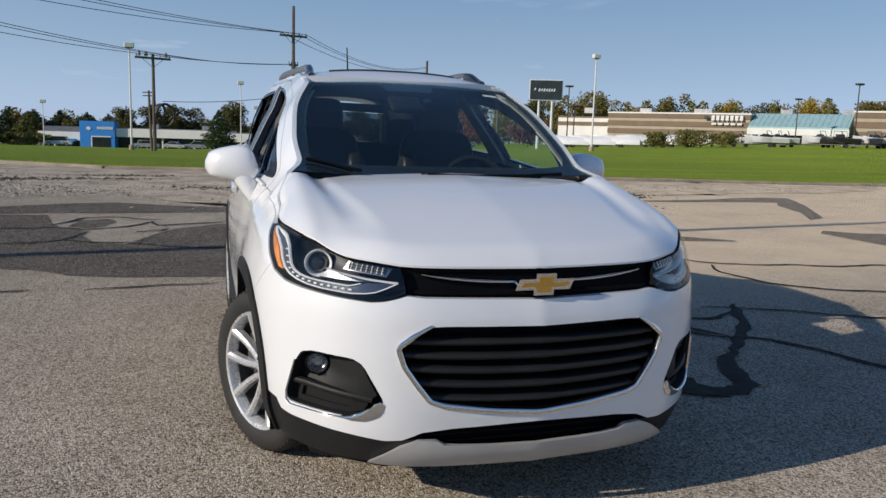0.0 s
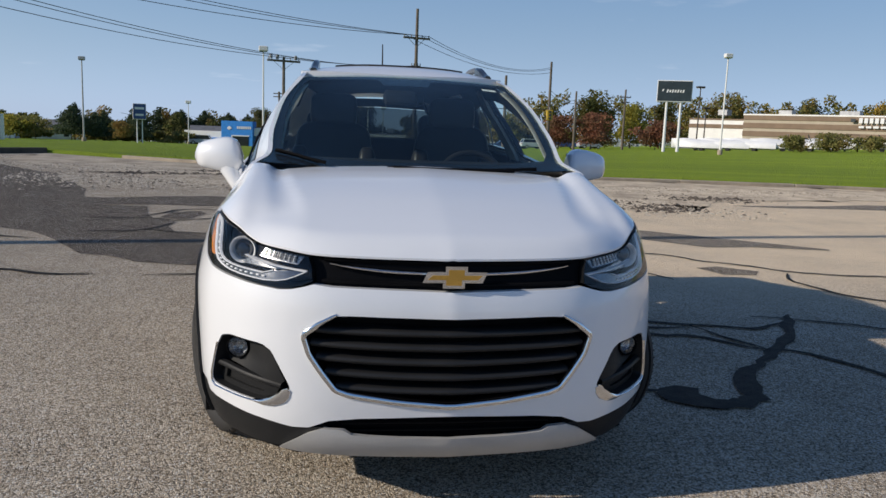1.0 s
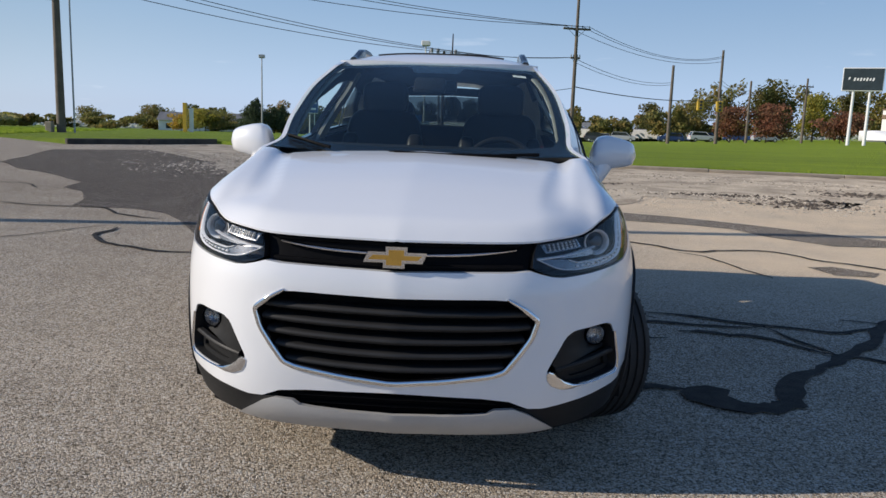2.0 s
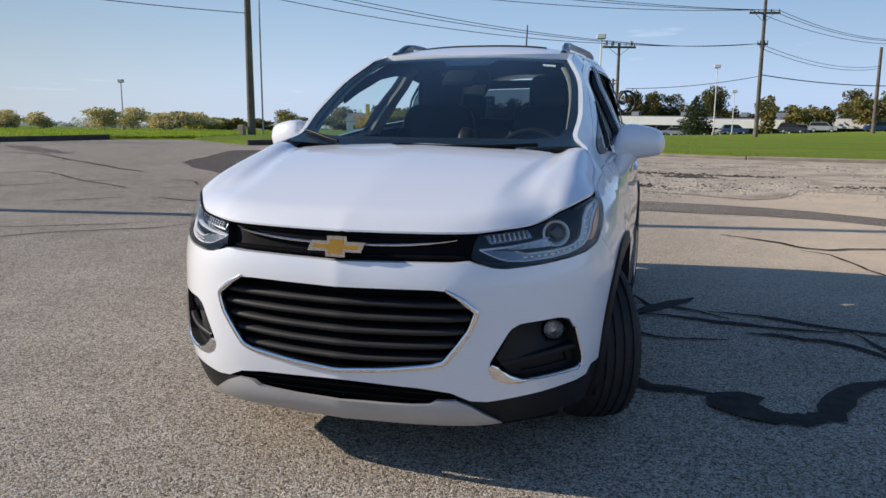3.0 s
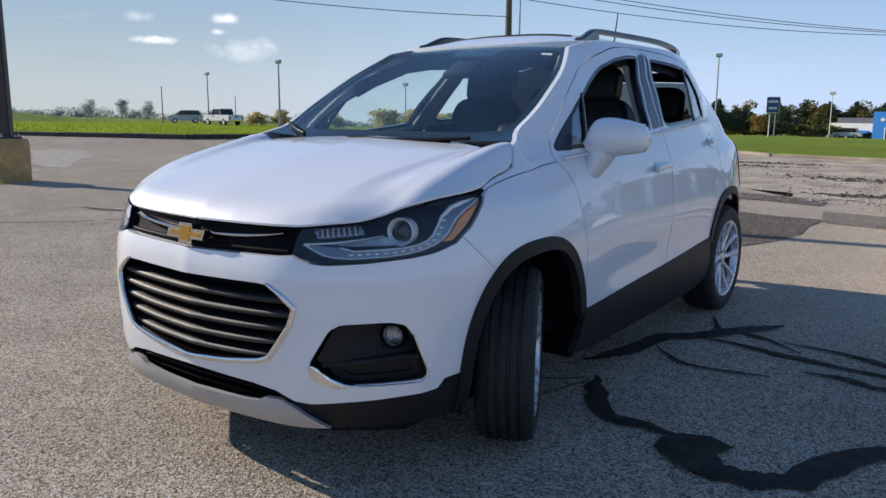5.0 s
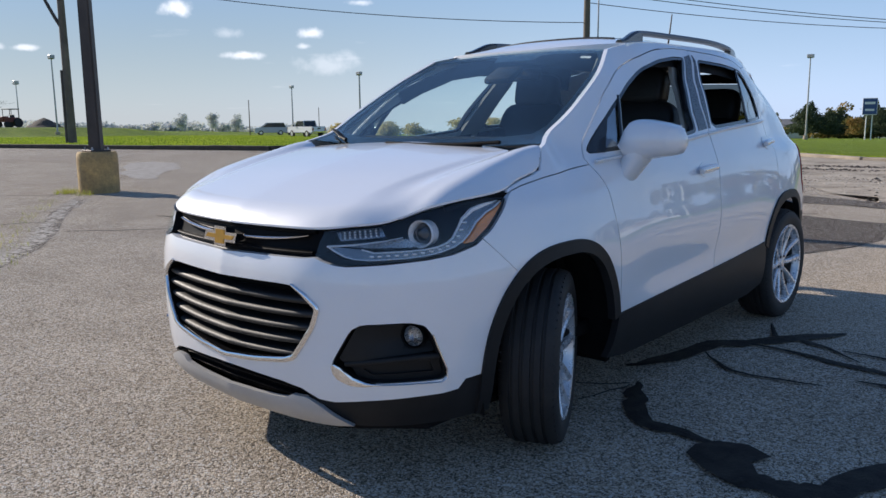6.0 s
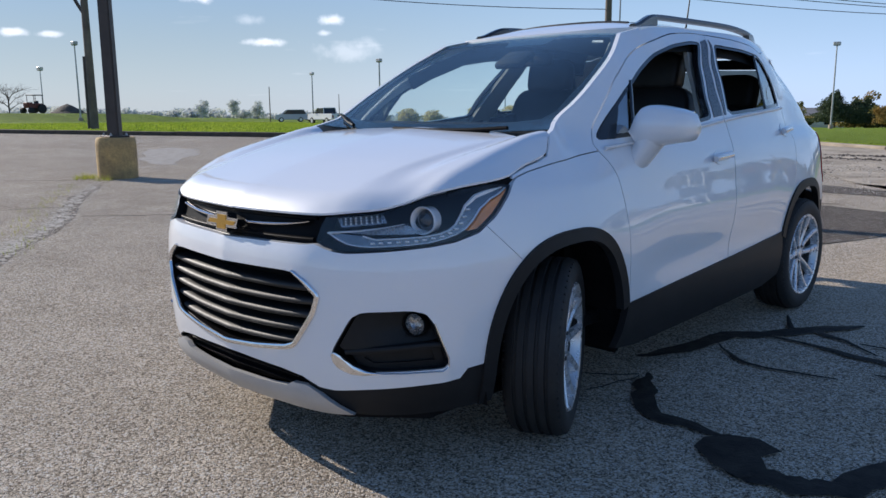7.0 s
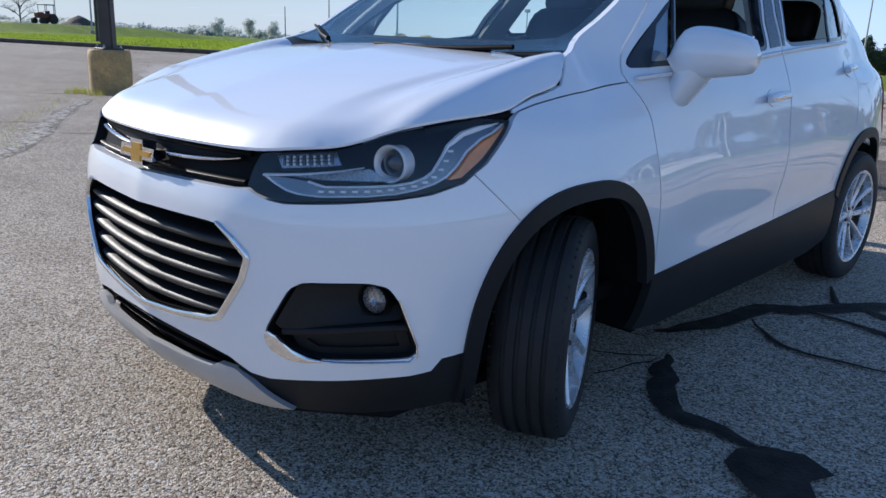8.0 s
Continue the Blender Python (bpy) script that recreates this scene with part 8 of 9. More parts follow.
TREES_A = [("pine", -42, 212, 4.0, 11.5), ("pine", -31, 214, 3.6, 11.0), ("pine", -36, 210, 3.7, 9.5), ("pine", -25, 214, 3.4, 10.0), ("pine", -20, 215, 3.2, 8.5), ("oak", -15, 202, 5.3, 6.6), ("oak", -9, 203, 6.5, 6.5), ("oak", -4, 203, 6.2, 5.9), ("oak", 1, 203, 5.5, 7.4), ("oak", 10, 202, 7.5, 8.1),
           ("oak", 77, 171, 10.2, 7.5), ("fall", 102, 187, 13.5, 14.7), ("gold", 110, 182, 9.9, 7.0), ("oak", 117, 177, 12.1, 10.8), ("gold", 130, 168, 11.9, 8.5), ("oak", 136, 163, 11.2, 9.3)]
TREES_B = [("gold", 137, 149, 11.2, 9.6), ("fall", 143, 136, 11.1, 7.9), ("olive", -70, 163, 1.7, 7.8), ("yellow", -43, 115, 1.2, 7.2), ("olive", -40, 116, 1.0, 4.5), ("pine", -49, 165, 3.7, 7.5), ("pine", -44, 167, 2.5, 6.3),
           ("pine", -39, 172, 3.5, 7.5), ("pine", -37, 168, 2.3, 6.3), ("oak", 38, 184, 6.2, 7.5), ("olive", 46, 177, 7.3, 8.6), ("red", 39, 127, 4.6, 6.8), ("red", 44, 125, 5.1, 8.2), ("oak", 54, 153, 10.6, 9.5)]
TREES_C = [("yellow", 65, 160, 8.5, 8.2), ("red", 51, 115, 4.1, 7.8), ("yellow", -81, 123, -0.4, 6.5), ("olive", -86, 166, 1.0, 6.8), ("olive", -49, 134, 1.3, 7.3), ("gold", -47, 118, 0.4, 2.8),
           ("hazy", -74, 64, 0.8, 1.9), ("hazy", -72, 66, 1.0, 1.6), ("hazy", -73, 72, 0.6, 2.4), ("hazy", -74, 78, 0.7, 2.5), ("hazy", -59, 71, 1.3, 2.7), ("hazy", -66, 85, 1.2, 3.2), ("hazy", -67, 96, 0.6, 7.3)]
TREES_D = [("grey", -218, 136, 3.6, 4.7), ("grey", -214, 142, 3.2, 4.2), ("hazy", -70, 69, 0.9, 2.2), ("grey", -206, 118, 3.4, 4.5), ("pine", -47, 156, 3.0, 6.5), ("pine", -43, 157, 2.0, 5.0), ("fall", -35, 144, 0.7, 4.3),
           ("bare", -112, 36, 4.6, 5.2), ("bare", -121, 33, 4.0, 5.0), ("olive", 56, 86, 2.3, 2.6), ("olive", 62, 88, 2.7, 3.4), ("olive", 65.5, 85, 2.5, 3.2), ("ever", 5, 163, 4.3, 7.4)]
for row in (*TREES_A, *TREES_B, *TREES_C, *TREES_D):
    tree(*row)


def far_woods():
    """A low belt of woods on the horizon, all the way round, with haze painted into its leaves."""
    rng = random.Random(77)
    verts, faces = [], []
    for k in range(520):
        az = radians(-180 + 360 * k / 520 + rng.uniform(-0.5, 0.5))
        r = rng.uniform(300, 390)
        x, y = r * math.sin(az), r * math.cos(az)
        z = terrain(x, y)
        h, w = rng.uniform(1.8, 4.4), rng.uniform(7, 13)
        lobes = [(x + rng.uniform(-0.3, 0.3) * w, y + rng.uniform(-0.3, 0.3) * w, z + h * rng.uniform(0.15, 0.65), w * rng.uniform(0.3, 0.45), h * 0.32) for _ in range(5)]
        v, f = leaf_cloud(rng, lobes, 190, 0.85)
        i = len(verts)
        verts += v
        faces += [tuple(q + i for q in t) for t in f]
    me = bpy.data.meshes.new("far_woods")
    me.from_pydata(verts, [], faces)
    # leaf colour already paled to look like haze over the distance
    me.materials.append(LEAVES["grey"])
    tagged(new("far_woods", me), "low woods along the horizon, greyed by painted haze", "woods", kind="stuff")


far_woods()


def tree_belt(name, kind, a, b, low, high, n, seed, label):
    """A closed belt of trees between two places, tops between low and high."""
    rng = random.Random(seed)
    verts, faces = [], []
    for k in range(n):
        t = (k + rng.uniform(-0.4, 0.4)) / n
        x, y = a[0] + (b[0] - a[0]) * t + rng.uniform(-3, 3), a[1] + (b[1] - a[1]) * t + rng.uniform(-5, 5)
        z = terrain(x, y)
        top = rng.uniform(low, high)
        h = max(2.5, top - z)
        w = rng.uniform(5.5, 9.5)
        lobes = [(x + rng.uniform(-0.3, 0.3) * w, y + rng.uniform(-0.3, 0.3) * w, z + h * q, w * rng.uniform(0.24, 0.36) * (1.2 - 0.6 * q), h * 0.15) for q in (0.2, 0.35, 0.5, 0.62, 0.74, 0.86)]
        v, f = leaf_cloud(rng, lobes, 620, 0.42)
        i = len(verts)
        verts += v
        faces += [tuple(q + i for q in t2) for t2 in f]
    me = bpy.data.meshes.new(name)
    me.from_pydata(verts, [], faces)
    me.materials.append(LEAVES[kind])
    tagged(new(name, me), label, "woods", kind="stuff")


tree_belt("tree_belt", "oak", (-75, 200), (60, 216), 0.4, 3.2, 30, 3, "dull green trees in a belt behind the showroom")
tree_belt("tree_belt", "fall", (-60, 214), (70, 222), 0.8, 4.2, 14, 5, "russet autumn trees in a belt behind the showroom")
tree_belt("tree_belt", "olive", (52, 196), (165, 150), 10.0, 12.6, 34, 7, "olive autumn trees in a belt behind the store")
tree_belt("tree_belt", "gold", (90, 190), (165, 140), 6.0, 10.0, 8, 8, "golden autumn trees in a belt behind the store")
tree_belt("tree_belt", "olive", (20, 176), (64, 168), 1.5, 5.0, 13, 9, "olive trees in a belt behind parked cars")
tree_belt("tree_belt", "olive", (-95, 150), (-30, 178), -3.2, 0.2, 16, 10, "low olive trees beyond the lawn")

# ---- buildings ----
STUCCO = plain("white_stucco", (0.86, 0.85, 0.83), 0.8, scale=0.6, fine=6, spread=0.12)
TAN = plain("tan_block", (0.46, 0.40, 0.31), 0.85, scale=0.6, fine=6, spread=0.15)
BROWN = plain("brown_block", (0.235, 0.165, 0.115), 0.85, scale=0.6, fine=6, spread=0.2)
TEAL = plain("teal_metal_roof", (0.36, 0.56, 0.58), 0.5, scale=0.5, fine=8, spread=0.15)
SHOP_GLASS = plain("dark_shop_glass", (0.03, 0.038, 0.045), 0.12, scale=1, fine=10)
TARP = plain("white_shrink_wrap", (0.80, 0.81, 0.83), 0.45, scale=0.8, fine=6, spread=0.1, bump=0.03)
SHADE_GREY = plain("grey_panel", (0.22, 0.22, 0.225), 0.6, scale=1, fine=10)


def blk(name, c, s, mat_, parent, label="", bevel=0.03):
    bm = bmesh.new()
    box(bm, c, s, bevel)
    return part(name, bm, mat_, parent, label)


def dealership():
    """The showroom: long low wings with a white fascia over glass, and a blue portal."""
    base = -5.2
    d = thing("car_showroom", "long white car showroom with a blue entrance portal", "building", m=pose(-1.5, 185.8, base, 0, 0, -14))
    # from x -32 to 46
    for x0, x1, dep, h in ((-32.5, -22.6, 16, 3.9), (-15.9, 8.5, 18, 5.0), (8.8, 30, 20, 4.6), (30.2, 48, 22, 4.9)):
        cx, w = (x0 + x1) / 2, x1 - x0
        blk("back_wall", (cx, dep / 2 + 2.5, h / 2 - 1), (w, dep - 4, h + 1.4), SHADE_GREY, d)
        blk("fascia", (cx, 1.4 + dep / 2, h - 0.85), (w, dep + 1.2, 1.9), STUCCO, d, "white fascia")
        blk("roof", (cx, dep / 2 + 1.4, h + 0.15), (w - 0.6, dep - 0.2, 0.14), SHADE_GREY, d)
        n = int(w / 3.2)
        for k in range(n):
            wx = x0 + (k + 0.5) * w / n
            win = blk("window", (wx, 2.25, (h - 1.8) / 2 + 0.1), (w / n - 0.35, 0.12, h - 2.1), SHOP_GLASS, d)
            blk("pillar", (x0 + k * w / n + 0.02, 1.6, (h - 1.8) / 2), (0.3, 0.4, h - 1.75), STUCCO if k % 2 else SHADE_GREY, d)
    # roof units
    for x, w in ((-9, 1.8), (3, 2.2), (16, 1.6), (24, 2.4), (38, 2.0)):
        blk("roof_unit", (x, 9, 5.7), (w, 2.0, 1.0), GREY_STEEL, d)
    p = blk("portal", (-19.2, 1.0, 3.25), (7.6, 2.6, 6.6), BLUE, d, "blue entrance portal")
    blk("portal_opening", (-18.3, -0.34, 1.5), (3.9, 0.12, 3.1), SHOP_GLASS, p)
    blk("portal_trim", (-18.3, -0.37, 3.15), (4.3, 0.14, 0.25), WHITE_SIGN, p)
    blk("portal_trim", (-20.4, -0.37, 1.6), (0.25, 0.14, 3.2), WHITE_SIGN, p)
    for k in range(8):
        blk("sign_mark", (-19.0 + 0.44 * k, -0.36, 5.05), (0.30, 0.1, 0.62), WHITE_SIGN, p, bevel=0.02)
    blk("sign_mark", (-21.0, -0.36, 4.9), (1.0, 0.1, 0.45), WHITE_SIGN, p, bevel=0.02)
    blk("sign_mark", (-21.0, -0.362, 4.9), (0.4, 0.1, 0.8), WHITE_SIGN, p, bevel=0.02)
    blk("blue_awning", (-26.5, 1.0, 2.2), (4.5, 1.6, 0.6), BLUE, d)


dealership()


def big_store():
    """A striped block store with a teal sloping canopy."""
    ax, ay = 74.6, 155.5
    bx, by = 122.0, 97.0
    ang = math.degrees(math.atan2(by - ay, bx - ax))
    L = math.hypot(bx - ax, by - ay)
    s = thing("store_building", "long tan and brown striped store with a teal sloping canopy", "building", m=pose(ax, ay, 0.2, 0, 0, ang))
    def bands(x0, x1, z1, front, first=TAN):
        n = 9
        hh = (z1 + 1) / n
        blk("wall", ((x0 + x1) / 2, 10 + front, z1 / 2 - 0.5), (x1 - x0, 19, z1 + 1), TAN, s)
        for k in range(n):
            if k % 2 == 0:
                blk("stripe", ((x0 + x1) / 2, front + 0.46, -1 + (k + 0.5) * hh), (x1 - x0 + 0.06, 0.2, hh * (1.25 if k else 0.8)), BROWN, s, bevel=0.01)
        blk("coping", ((x0 + x1) / 2, 10 + front, z1 + 0.1), (x1 - x0 + 0.3, 19.3, 0.3), STUCCO, s)
    blk("wall", (6.3, 12, 2.2), (12.6, 18, 6.0), STUCCO, s)
    blk("stripe", (6.3, 2.95, 3.9), (12.7, 0.2, 0.8), BROWN, s)
    blk("coping", (6.3, 12, 5.3), (12.8, 18.2, 0.3), BROWN, s)
    bands(12.6, 41.0, 6.2, 0.0)
    blk("wall", (49.7, 14, 2.4), (17.2, 18, 7.0), STUCCO, s)
    bm = bmesh.new()
    rows = [[bm.verts.new((x, y, z)) for y, z in ((-2.0, 4.0), (4.4, 6.6), (4.4, 6.3), (-2.0, 3.7))] for x in (41.2, 58.2)]
    for j in range(4):
        bm.faces.new((rows[0][j], rows[0][(j + 1) % 4], rows[1][(j + 1) % 4], rows[1][j]))
    bm.faces.new(rows[0])
    bm.faces.new(rows[1][::-1])
    bmesh.ops.recalc_face_normals(bm, faces=bm.faces)
    canopy = part("canopy_roof", bm, TEAL, s, "teal sloping metal canopy")
    for k in range(17):
        x = 41.7 + 1.0 * k
        bm = bmesh.new()
        vs = box(bm, (0, 0, 0), (0.07, 6.8, 0.07), 0)
        bmesh.ops.transform(bm, matrix=Matrix.Translation((x, 1.2, 5.32)) @ Matrix.Rotation(math.atan2(2.6, 6.4), 4, "X"), verts=vs)
        part("canopy_seam", bm, TEAL, canopy)
    blk("canopy_fascia", (49.7, -2.0, 3.1), (17.2, 0.3, 1.2), STUCCO, s)
    for k in range(6):
        blk("canopy_post", (41.9 + 3.1 * k, -1.9, 1.0), (0.35, 0.35, 3.6), STUCCO, s)
    blk("dark_front", (49.7, 4.9, 0.9), (17, 0.2, 3.4), SHOP_GLASS, s)
    bands(58.6, 82.0, 6.9, 0.5)
    for x, w in ((18, 2.6), (30, 3.6), (46, 2.2), (57, 2.0), (70, 2.6), (5, 2.0)):
        blk("roof_unit", (x, 9, 6.9), (w, 2.4, 1.2), GREY_STEEL, s)
    for k in range(7):
        blk("sign_mark", (34.2 + 0.88 * k, -0.08, 5.5), (0.62, 0.12, 0.95), WHITE_SIGN, s, bevel=0.02)
    blk("sign_mark", (32.9, -0.08, 5.5), (0.8, 0.12, 0.6), SIGN_DARK, s, bevel=0.02)
    for k in range(5):
        blk("sign_mark", (34.4 + 1.2 * k, -0.08, 4.35), (0.9, 0.12, 0.4), WHITE_SIGN, s, bevel=0.02)


big_store()
for x, y, w, h, label in ((-62, 158, 9, 2.6, "low pale house with a grey roof"), (-24, 200, 16, 3.5, "pale low shed behind pines"), (-57, 176, 12, 3.0, "low pale house with a grey roof")):
    z = terrain(x, y)
    hs = thing("house", label, "house", "distant houses", m=pose(x, y, z - 0.5, 0, 0, 10))
    blk("wall", (0, 0, h / 2), (w, 6, h), STUCCO, hs)
    bm = bmesh.new()
    r0 = [bm.verts.new(p) for p in ((-w / 2 - 0.3, -3.4, h), (w / 2 + 0.3, -3.4, h), (w / 2 + 0.3, 3.4, h), (-w / 2 - 0.3, 3.4, h), (-w / 2 - 0.3, 0, h + 1.6), (w / 2 + 0.3, 0, h + 1.6))]
    for f in ((0, 1, 5, 4), (2, 3, 4, 5), (1, 2, 5), (3, 0, 4), (3, 2, 1, 0)):
        bm.faces.new([r0[i] for i in f])
    part("roof", bm, SHADE_GREY, hs)
    for k in (-0.28, 0.0, 0.28):
        blk("window", (k * w, -3.02, h * 0.55), (1.0, 0.1, 1.0), SHOP_GLASS, hs)

# ---- vehicles far off ----
VEH = {k: plain("vehicle_" + k, c, 0.3, scale=2, fine=20, coat=0.8, spread=0.08) for k, c in
       {"white": (0.74, 0.74, 0.74), "silver": (0.42, 0.43, 0.45), "black": (0.02, 0.02, 0.022), "blue": (0.03, 0.07, 0.20), "red": (0.30, 0.02, 0.02), "tan": (0.35, 0.28, 0.18)}.items()}


def slab(bm, outline, x0, x1, inset_top=0.0):
    """A side outline (y, z) drawn across from x0 to x1."""
    a = [bm.verts.new((x0 + (inset_top if z > 1.0 else 0), y, z)) for y, z in outline]
    b = [bm.verts.new((x1 - (inset_top if z > 1.0 else 0), y, z)) for y, z in outline]
    n = len(outline)
    for i in range(n):
        bm.faces.new((a[i], a[(i + 1) % n], b[(i + 1) % n], b[i]))
    bm.faces.new(a[::-1])
    bm.faces.new(b)
    bmesh.ops.recalc_face_normals(bm, faces=bm.faces)


def vehicle(kind, x, y, turn, colour, label, group="parked vehicles far off"):
    v = thing({"suv": "parked_car", "pickup": "pickup_truck", "sedan": "parked_car", "van": "van"}[kind], label, "pickup truck" if kind == "pickup" else "van" if kind == "van" else "car", group, m=pose(x, y, at_ground(x, y), 0, 0, turn))
    shapes = {
        "suv": ([(0, 0.35), (0, 0.95), (0.15, 1.05), (1.0, 1.12), (4.4, 1.12), (4.6, 0.9), (4.6, 0.35)], [(1.05, 1.12), (1.75, 1.70), (4.1, 1.72), (4.45, 1.12)]),
        "sedan": ([(0, 0.3), (0, 0.75), (0.2, 0.85), (1.3, 0.95), (3.9, 0.98), (4.6, 0.92), (4.65, 0.3)], [(1.2, 0.95), (1.95, 1.42), (3.2, 1.42), (4.1, 0.97)]),
        "van": ([(0, 0.4), (0, 0.95), (0.6, 1.15), (5.4, 1.15), (5.45, 0.4)], [(0.65, 1.15), (1.2, 2.0), (5.35, 2.05), (5.4, 1.15)]),
        "pickup": ([(0, 0.5), (0, 1.05), (0.2, 1.18), (1.5, 1.24), (5.75, 1.24), (5.8, 0.55)], [(1.55, 1.24), (2.15, 1.88), (3.6, 1.90), (3.85, 1.24)]),
    }[kind]
    W = 0.98 if kind in ("pickup", "van") else 0.88
    bm = bmesh.new()
    slab(bm, shapes[0], -W, W, 0.04)
    bmesh.ops.bevel(bm, geom=list(bm.edges), offset=0.05, segments=2, affect="EDGES")
    part("body", bm, VEH[colour], v, smooth=40)
    bm = bmesh.new()
    slab(bm, shapes[1], -W + 0.10, W - 0.10, 0.10)
    part("windows", bm, SHOP_GLASS, v)
    top = [(p[0], p[1]) for p in shapes[1][1:3]]
    bm = bmesh.new()
    box(bm, (0, (top[0][0] + top[1][0]) / 2, top[0][1] + 0.02), (2 * W - 0.34, top[1][0] - top[0][0] + 0.12, 0.08), 0.03)
    part("roof", bm, VEH[colour], v)
    for sx in (-1, 1):
        for py in (shapes[1][0][0], shapes[1][3][0]):
            q = shapes[1][1] if py == shapes[1][0][0] else shapes[1][2]
            bm = bmesh.new()
            rod(bm, (sx * (W - 0.10), py, shapes[1][0][1]), (sx * (W - 0.20), q[0], q[1]), 0.05, 0.05, 6)
            part("pillar", bm, VEH[colour], v)
        L = shapes[0][-1][0]
        R = 0.40 if kind in ("pickup", "van") else 0.34
        for wy in (0.19 * L, 0.79 * L):
            bm = bmesh.new()
            rod(bm, (sx * (W - 0.22), wy, R), (sx * (W + 0.01), wy, R), R, R, 18)
            wl = part("wheel", bm, RUBBER, v, smooth=40)
            bm = bmesh.new()
            rod(bm, (sx * (W - 0.1), wy, R), (sx * (W + 0.02), wy, R), R * 0.6, R * 0.6, 14)
            part("wheel_disc", bm, ALLOY, wl, smooth=40)
        bm = bmesh.new()
        box(bm, (sx * (W - 0.16), L + 0.0, 0.92), (0.16, 0.06, 0.34), 0.02)
        part("tail_lamp", bm, RED_LENS, v)
        bm = bmesh.new()
        box(bm, (sx * (W + 0.12), shapes[1][0][0] + 0.25, shapes[1][0][1] + 0.12), (0.2, 0.12, 0.18), 0.04)
        part("door_mirror", bm, BLACK_CABLE, v)
    if kind == "pickup":
        bm = bmesh.new()
        box(bm, (0, 4.85, 1.23), (1.62, 1.7, 0.05), 0.01)
        part("bed_liner", bm, LINER, v)
        bm = bmesh.new()
        box(bm, (0, 5.86, 0.62), (1.8, 0.12, 0.18), 0.03)
        part("rear_bumper", bm, CHROME, v)
        bm = bmesh.new()
        box(bm, (0, 5.80, 1.02), (0.42, 0.06, 0.13), 0.02)
        part("tailgate_handle", bm, BLACK_CABLE, v)


vehicle("pickup", -75.9, 58.6, -98, "white", "white pickup truck parked beyond the grass bank")
vehicle("suv", -93.5, 65.0, -30, "silver", "silver car parked beyond the grass bank")
vehicle("suv", -97.0, 73.0, -30, "black", "black car parked beyond the grass bank")
vehicle("sedan", -1.4, 176.5, 70, "silver", "silver car parked at the showroom")
vehicle("van", -23.5, 176.0, 88, "white", "white van parked at the showroom")
rngv = random.Random(21)
for k in range(9):
    vehicle(rngv.choice(("suv", "sedan", "suv")), 14.0 + 4.6 * k + rngv.uniform(-0.6, 0.6), 152.0 - 1.6 * k + rngv.uniform(-1, 1), rngv.choice((80, 95, -88)), rngv.choice(("white", "silver", "black", "blue", "red", "tan")), "car in a row parked before far trees")
for k in range(6):
    vehicle(rngv.choice(("suv", "sedan")), -12.0 + 5.2 * k, 178.5 + rngv.uniform(-1, 1), rngv.choice((88, -92)), rngv.choice(("white", "silver", "black", "blue")), "car parked in front of the showroom")


def boat(x, y, turn, length, wrapped, colour):
    b = thing("boat", "white shrink-wrapped boat stored on a trailer" if wrapped else f"{colour} motorboat stored on a trailer", "boat", "stored boats", m=pose(x, y, at_ground(x, y), 0, 0, turn) @ Matrix.Diagonal((0.9, 0.9, 0.62 if wrapped else 0.92, 1)))
    bm = bmesh.new()
    rows = []
    n = 14
    for i in range(n + 1):
        t = i / n
        w = 1.15 * math.sin(math.pi * min(1, (t * 0.75 + 0.25))) ** 0.6 * (1 if t < 0.6 else 1 - ((t - 0.6) / 0.4) ** 2 * 0.95)
        sheer = 1.45 + 0.35 * t * t
        yy = length * (t - 0.5)
        if wrapped:
            hump = 1.0 + 0.28 * math.sin(3.2 * math.pi * t) * (1 - t) + 0.5 * math.sin(math.pi * t)
            prof = [(-w, 0.7), (-w * 1.03, sheer), (-w * 0.55, sheer + 0.55 * hump), (0, sheer + 0.8 * hump), (w * 0.55, sheer + 0.55 * hump), (w * 1.03, sheer), (w, 0.7), (0, 0.55)]
        else:
            prof = [(-w * 0.7, 0.75), (-w, sheer - 0.1), (-w * 0.93, sheer), (-w * 0.4, sheer + 0.04), (w * 0.4, sheer + 0.04), (w * 0.93, sheer), (w, sheer - 0.1), (w * 0.7, 0.75), (0, 0.5)]
        rows.append([bm.verts.new((px, yy, pz)) for px, pz in prof])
    m = len(rows[0])
    for a, c in zip(rows, rows[1:]):
        for j in range(m):
            bm.faces.new((a[j], a[(j + 1) % m], c[(j + 1) % m], c[j]))
    bm.faces.new(rows[0])
    bm.faces.new(rows[-1][::-1])
    bmesh.ops.recalc_face_normals(bm, faces=bm.faces)
    part("hull", bm, TARP if wrapped else VEH[colour], b, smooth=40)
    if not wrapped:
        bm = bmesh.new()
        slab(bm, [(-length * 0.12, 1.5), (length * 0.02, 2.05), (length * 0.05, 2.05), (length * 0.16, 1.5)], -0.8, 0.8, 0.15)
        part("windshield", bm, SHOP_GLASS, b)
        bm = bmesh.new()
        pipe(bm, [(-0.95, -length * 0.08, 1.45), (-0.9, -length * 0.02, 2.5), (0.9, -length * 0.02, 2.5), (0.95, -length * 0.08, 1.45)], 0.05, 6)
        part("tow_arch", bm, VEH["black"], b, smooth=40)
    bm = bmesh.new()
    box(bm, (0, -0.3, 0.45), (1.5, length * 0.8, 0.10), 0.02)
    box(bm, (0, length * 0.45, 0.45), (0.12, length * 0.35, 0.10), 0.02)
    tr = part("trailer", bm, GREY_STEEL, b)
    for sx in (-1, 1):
        bm = bmesh.new()
        rod(bm, (sx * 0.75, -0.8, 0.32), (sx * 0.98, -0.8, 0.32), 0.32, 0.32, 14)
        part("wheel", bm, RUBBER, tr, smooth=40)


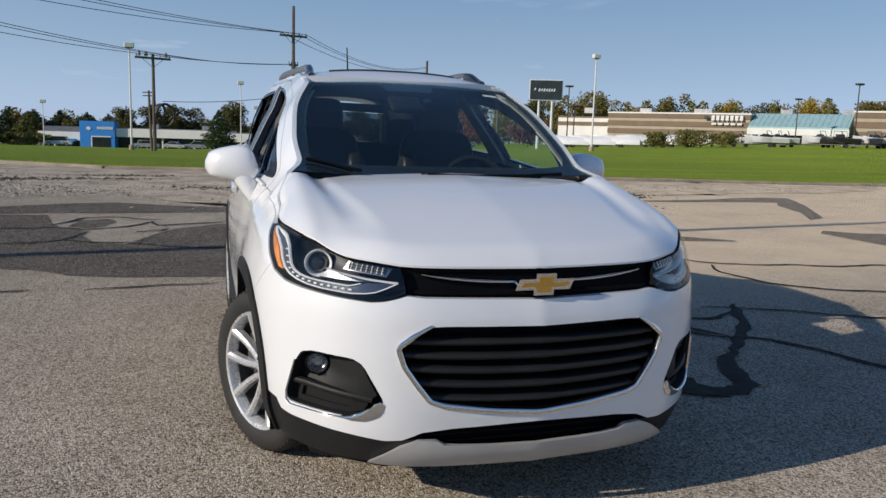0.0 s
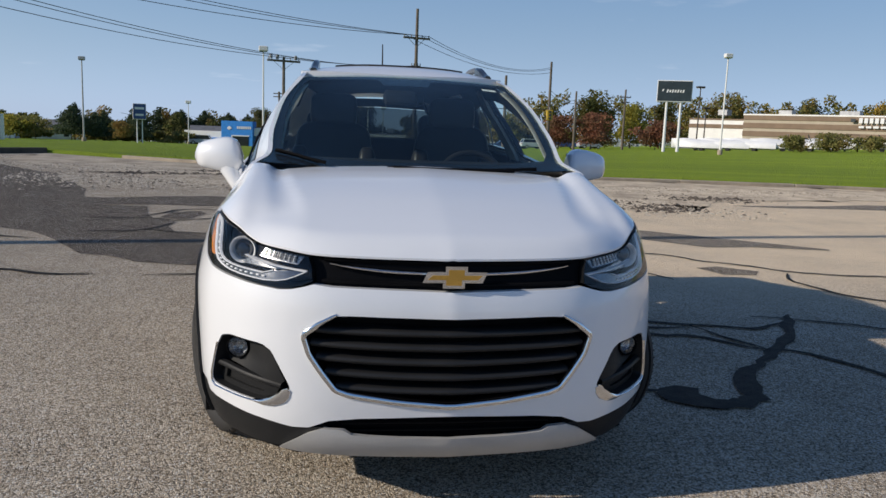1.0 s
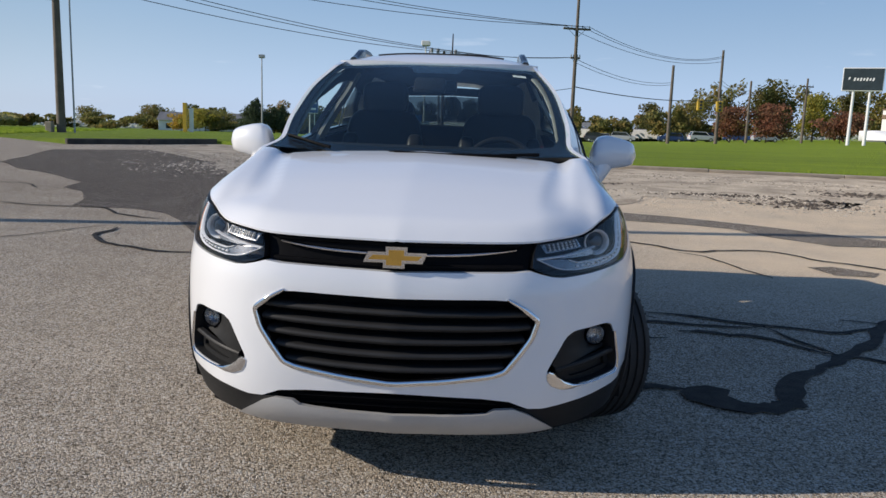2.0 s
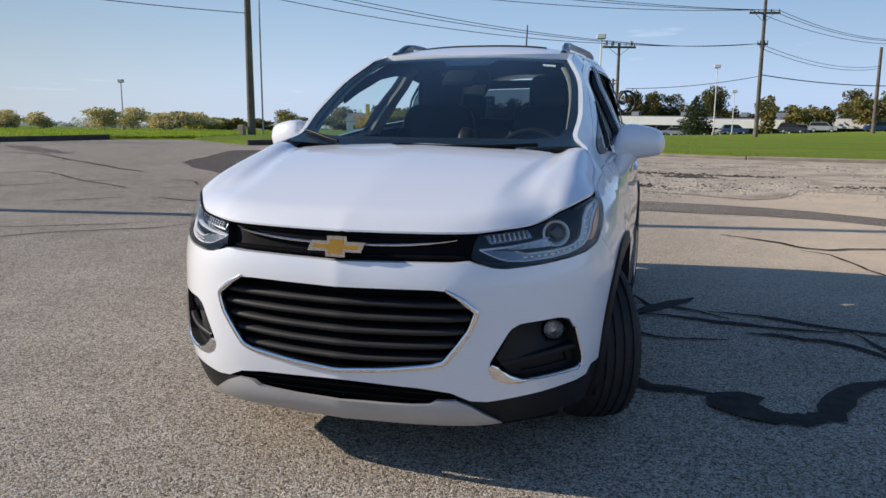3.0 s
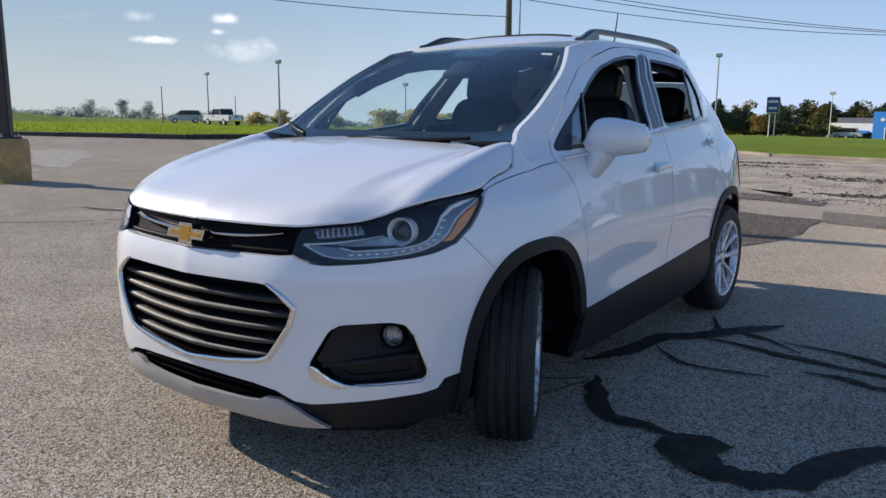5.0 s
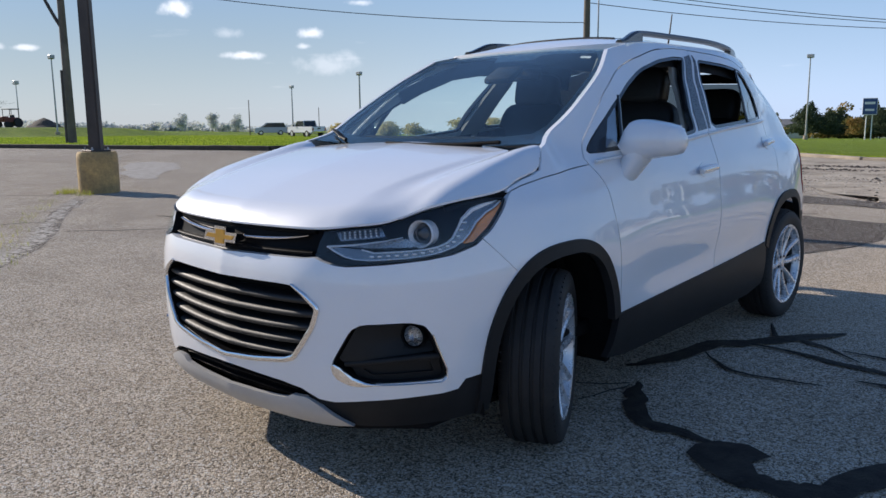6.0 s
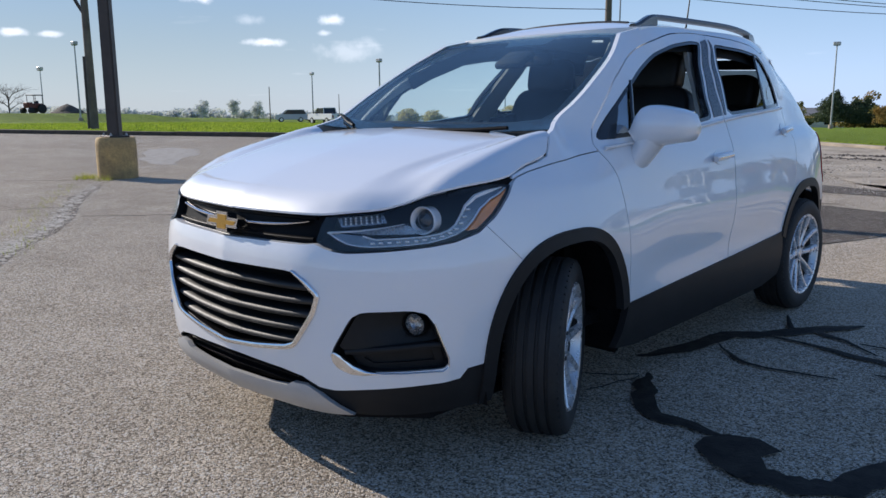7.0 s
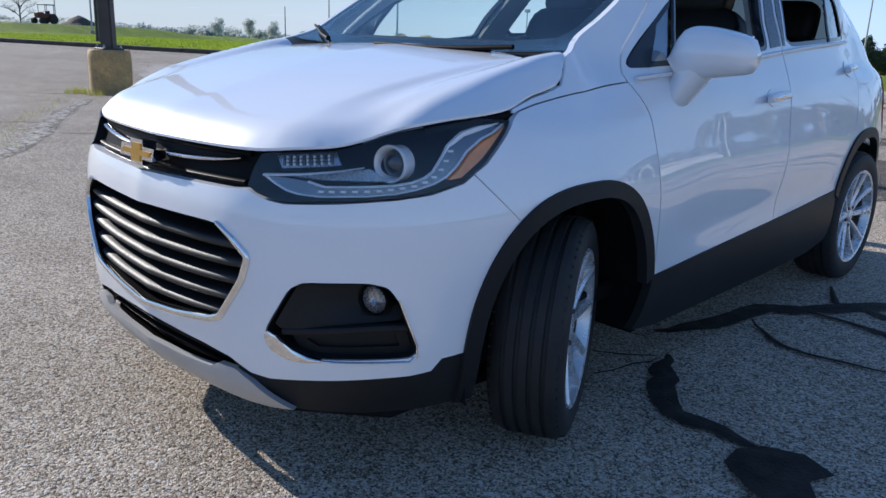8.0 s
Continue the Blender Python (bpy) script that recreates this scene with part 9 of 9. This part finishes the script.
rngb = random.Random(9)
for k in range(5):
    boat(52.5 + 2.9 * k, 104.0 - 2.0 * k, 55 + rngb.uniform(-10, 10), 8.0, True, "white")
for k in range(22):
    u = k / 21
    boat(65.0 + 34.0 * u + rngb.uniform(-1, 1), 100.5 - 24.0 * u + rngb.uniform(-2, 2), rngb.choice((50, 60, -40, 70)), rngb.uniform(5.6, 7.2), k in (3, 20, 21), rngb.choice(("white", "white", "silver", "black", "black", "blue")))


def tractor():
    t = thing("backhoe_tractor", "dark red tractor with a canopy beyond the grass bank", "tractor", m=pose(-101.2, 35.3, terrain(-101.2, 35.3) + rise(-101.2, 35.3), 0, 0, 20) @ Matrix.Diagonal((0.8, 0.8, 0.8, 1)))
    red = plain("faded_red_paint", (0.20, 0.045, 0.03), 0.55, scale=2, fine=20)
    blk("body", (0, 0, 1.15), (1.3, 2.6, 0.7), red, t, bevel=0.08)
    blk("engine_hood", (0, -1.0, 1.35), (0.9, 1.1, 0.6), red, t, bevel=0.08)
    blk("canopy", (0, 0.25, 2.75), (1.7, 1.8, 0.14), BLACK_CABLE, t, bevel=0.04)
    for sx in (-0.75, 0.75):
        for py in (-0.5, 1.0):
            bm = bmesh.new()
            rod(bm, (sx, py, 1.2), (sx, py, 2.75), 0.05, 0.05, 6)
            part("canopy_post", bm, BLACK_CABLE, t)
        for py, r in ((0.75, 0.7), (-1.2, 0.45)):
            bm = bmesh.new()
            rod(bm, (sx * 0.9, py, r), (sx * 1.4, py, r), r, r, 20)
            part("wheel", bm, RUBBER, t, smooth=40)
    blk("seat", (0, 0.5, 1.6), (0.5, 0.5, 0.6), BLACK_CABLE, t, bevel=0.06)


tractor()
bm = bmesh.new()
rng_m = random.Random(4)
rings = []
for k in range(6):
    f = k / 5
    rings.append([bm.verts.new((-100 + (2.9 * (1 - f) ** 0.8) * math.cos(a) * rng_m.uniform(0.85, 1.1), 38.8 + 2.2 * (1 - f) ** 0.8 * math.sin(a) * rng_m.uniform(0.85, 1.1), terrain(-100, 38.8) + rise(-100, 38.8) - 0.1 + 1.3 * f)) for a in [2 * math.pi * j / 18 for j in range(18)]])
for a, b in zip(rings, rings[1:]):
    for j in range(18):
        bm.faces.new((a[j], a[(j + 1) % 18], b[(j + 1) % 18], b[j]))
tagged(part("soil_heap", bm, RUBBLE, smooth=60), "dark heap of soil beyond the grass bank", "soil heap")


def lawn_edge():
    """Ragged grass blades along the kerbs."""
    rng = random.Random(31)
    spots = []
    for run in (LOT[0:4], LOT[5:8], LOT[8:14]):
        for x, y in densify(run, 0.35, closed=False):
            if -48 < x < 26:
                spots.append((x + rng.uniform(-0.1, 0.1), y + rng.uniform(0.12, 0.30), 0.10))
    blades("lawn_edge", spots, 12, 0.12, 0.22, GRASS, "ragged green grass edge along the kerb")


lawn_edge()
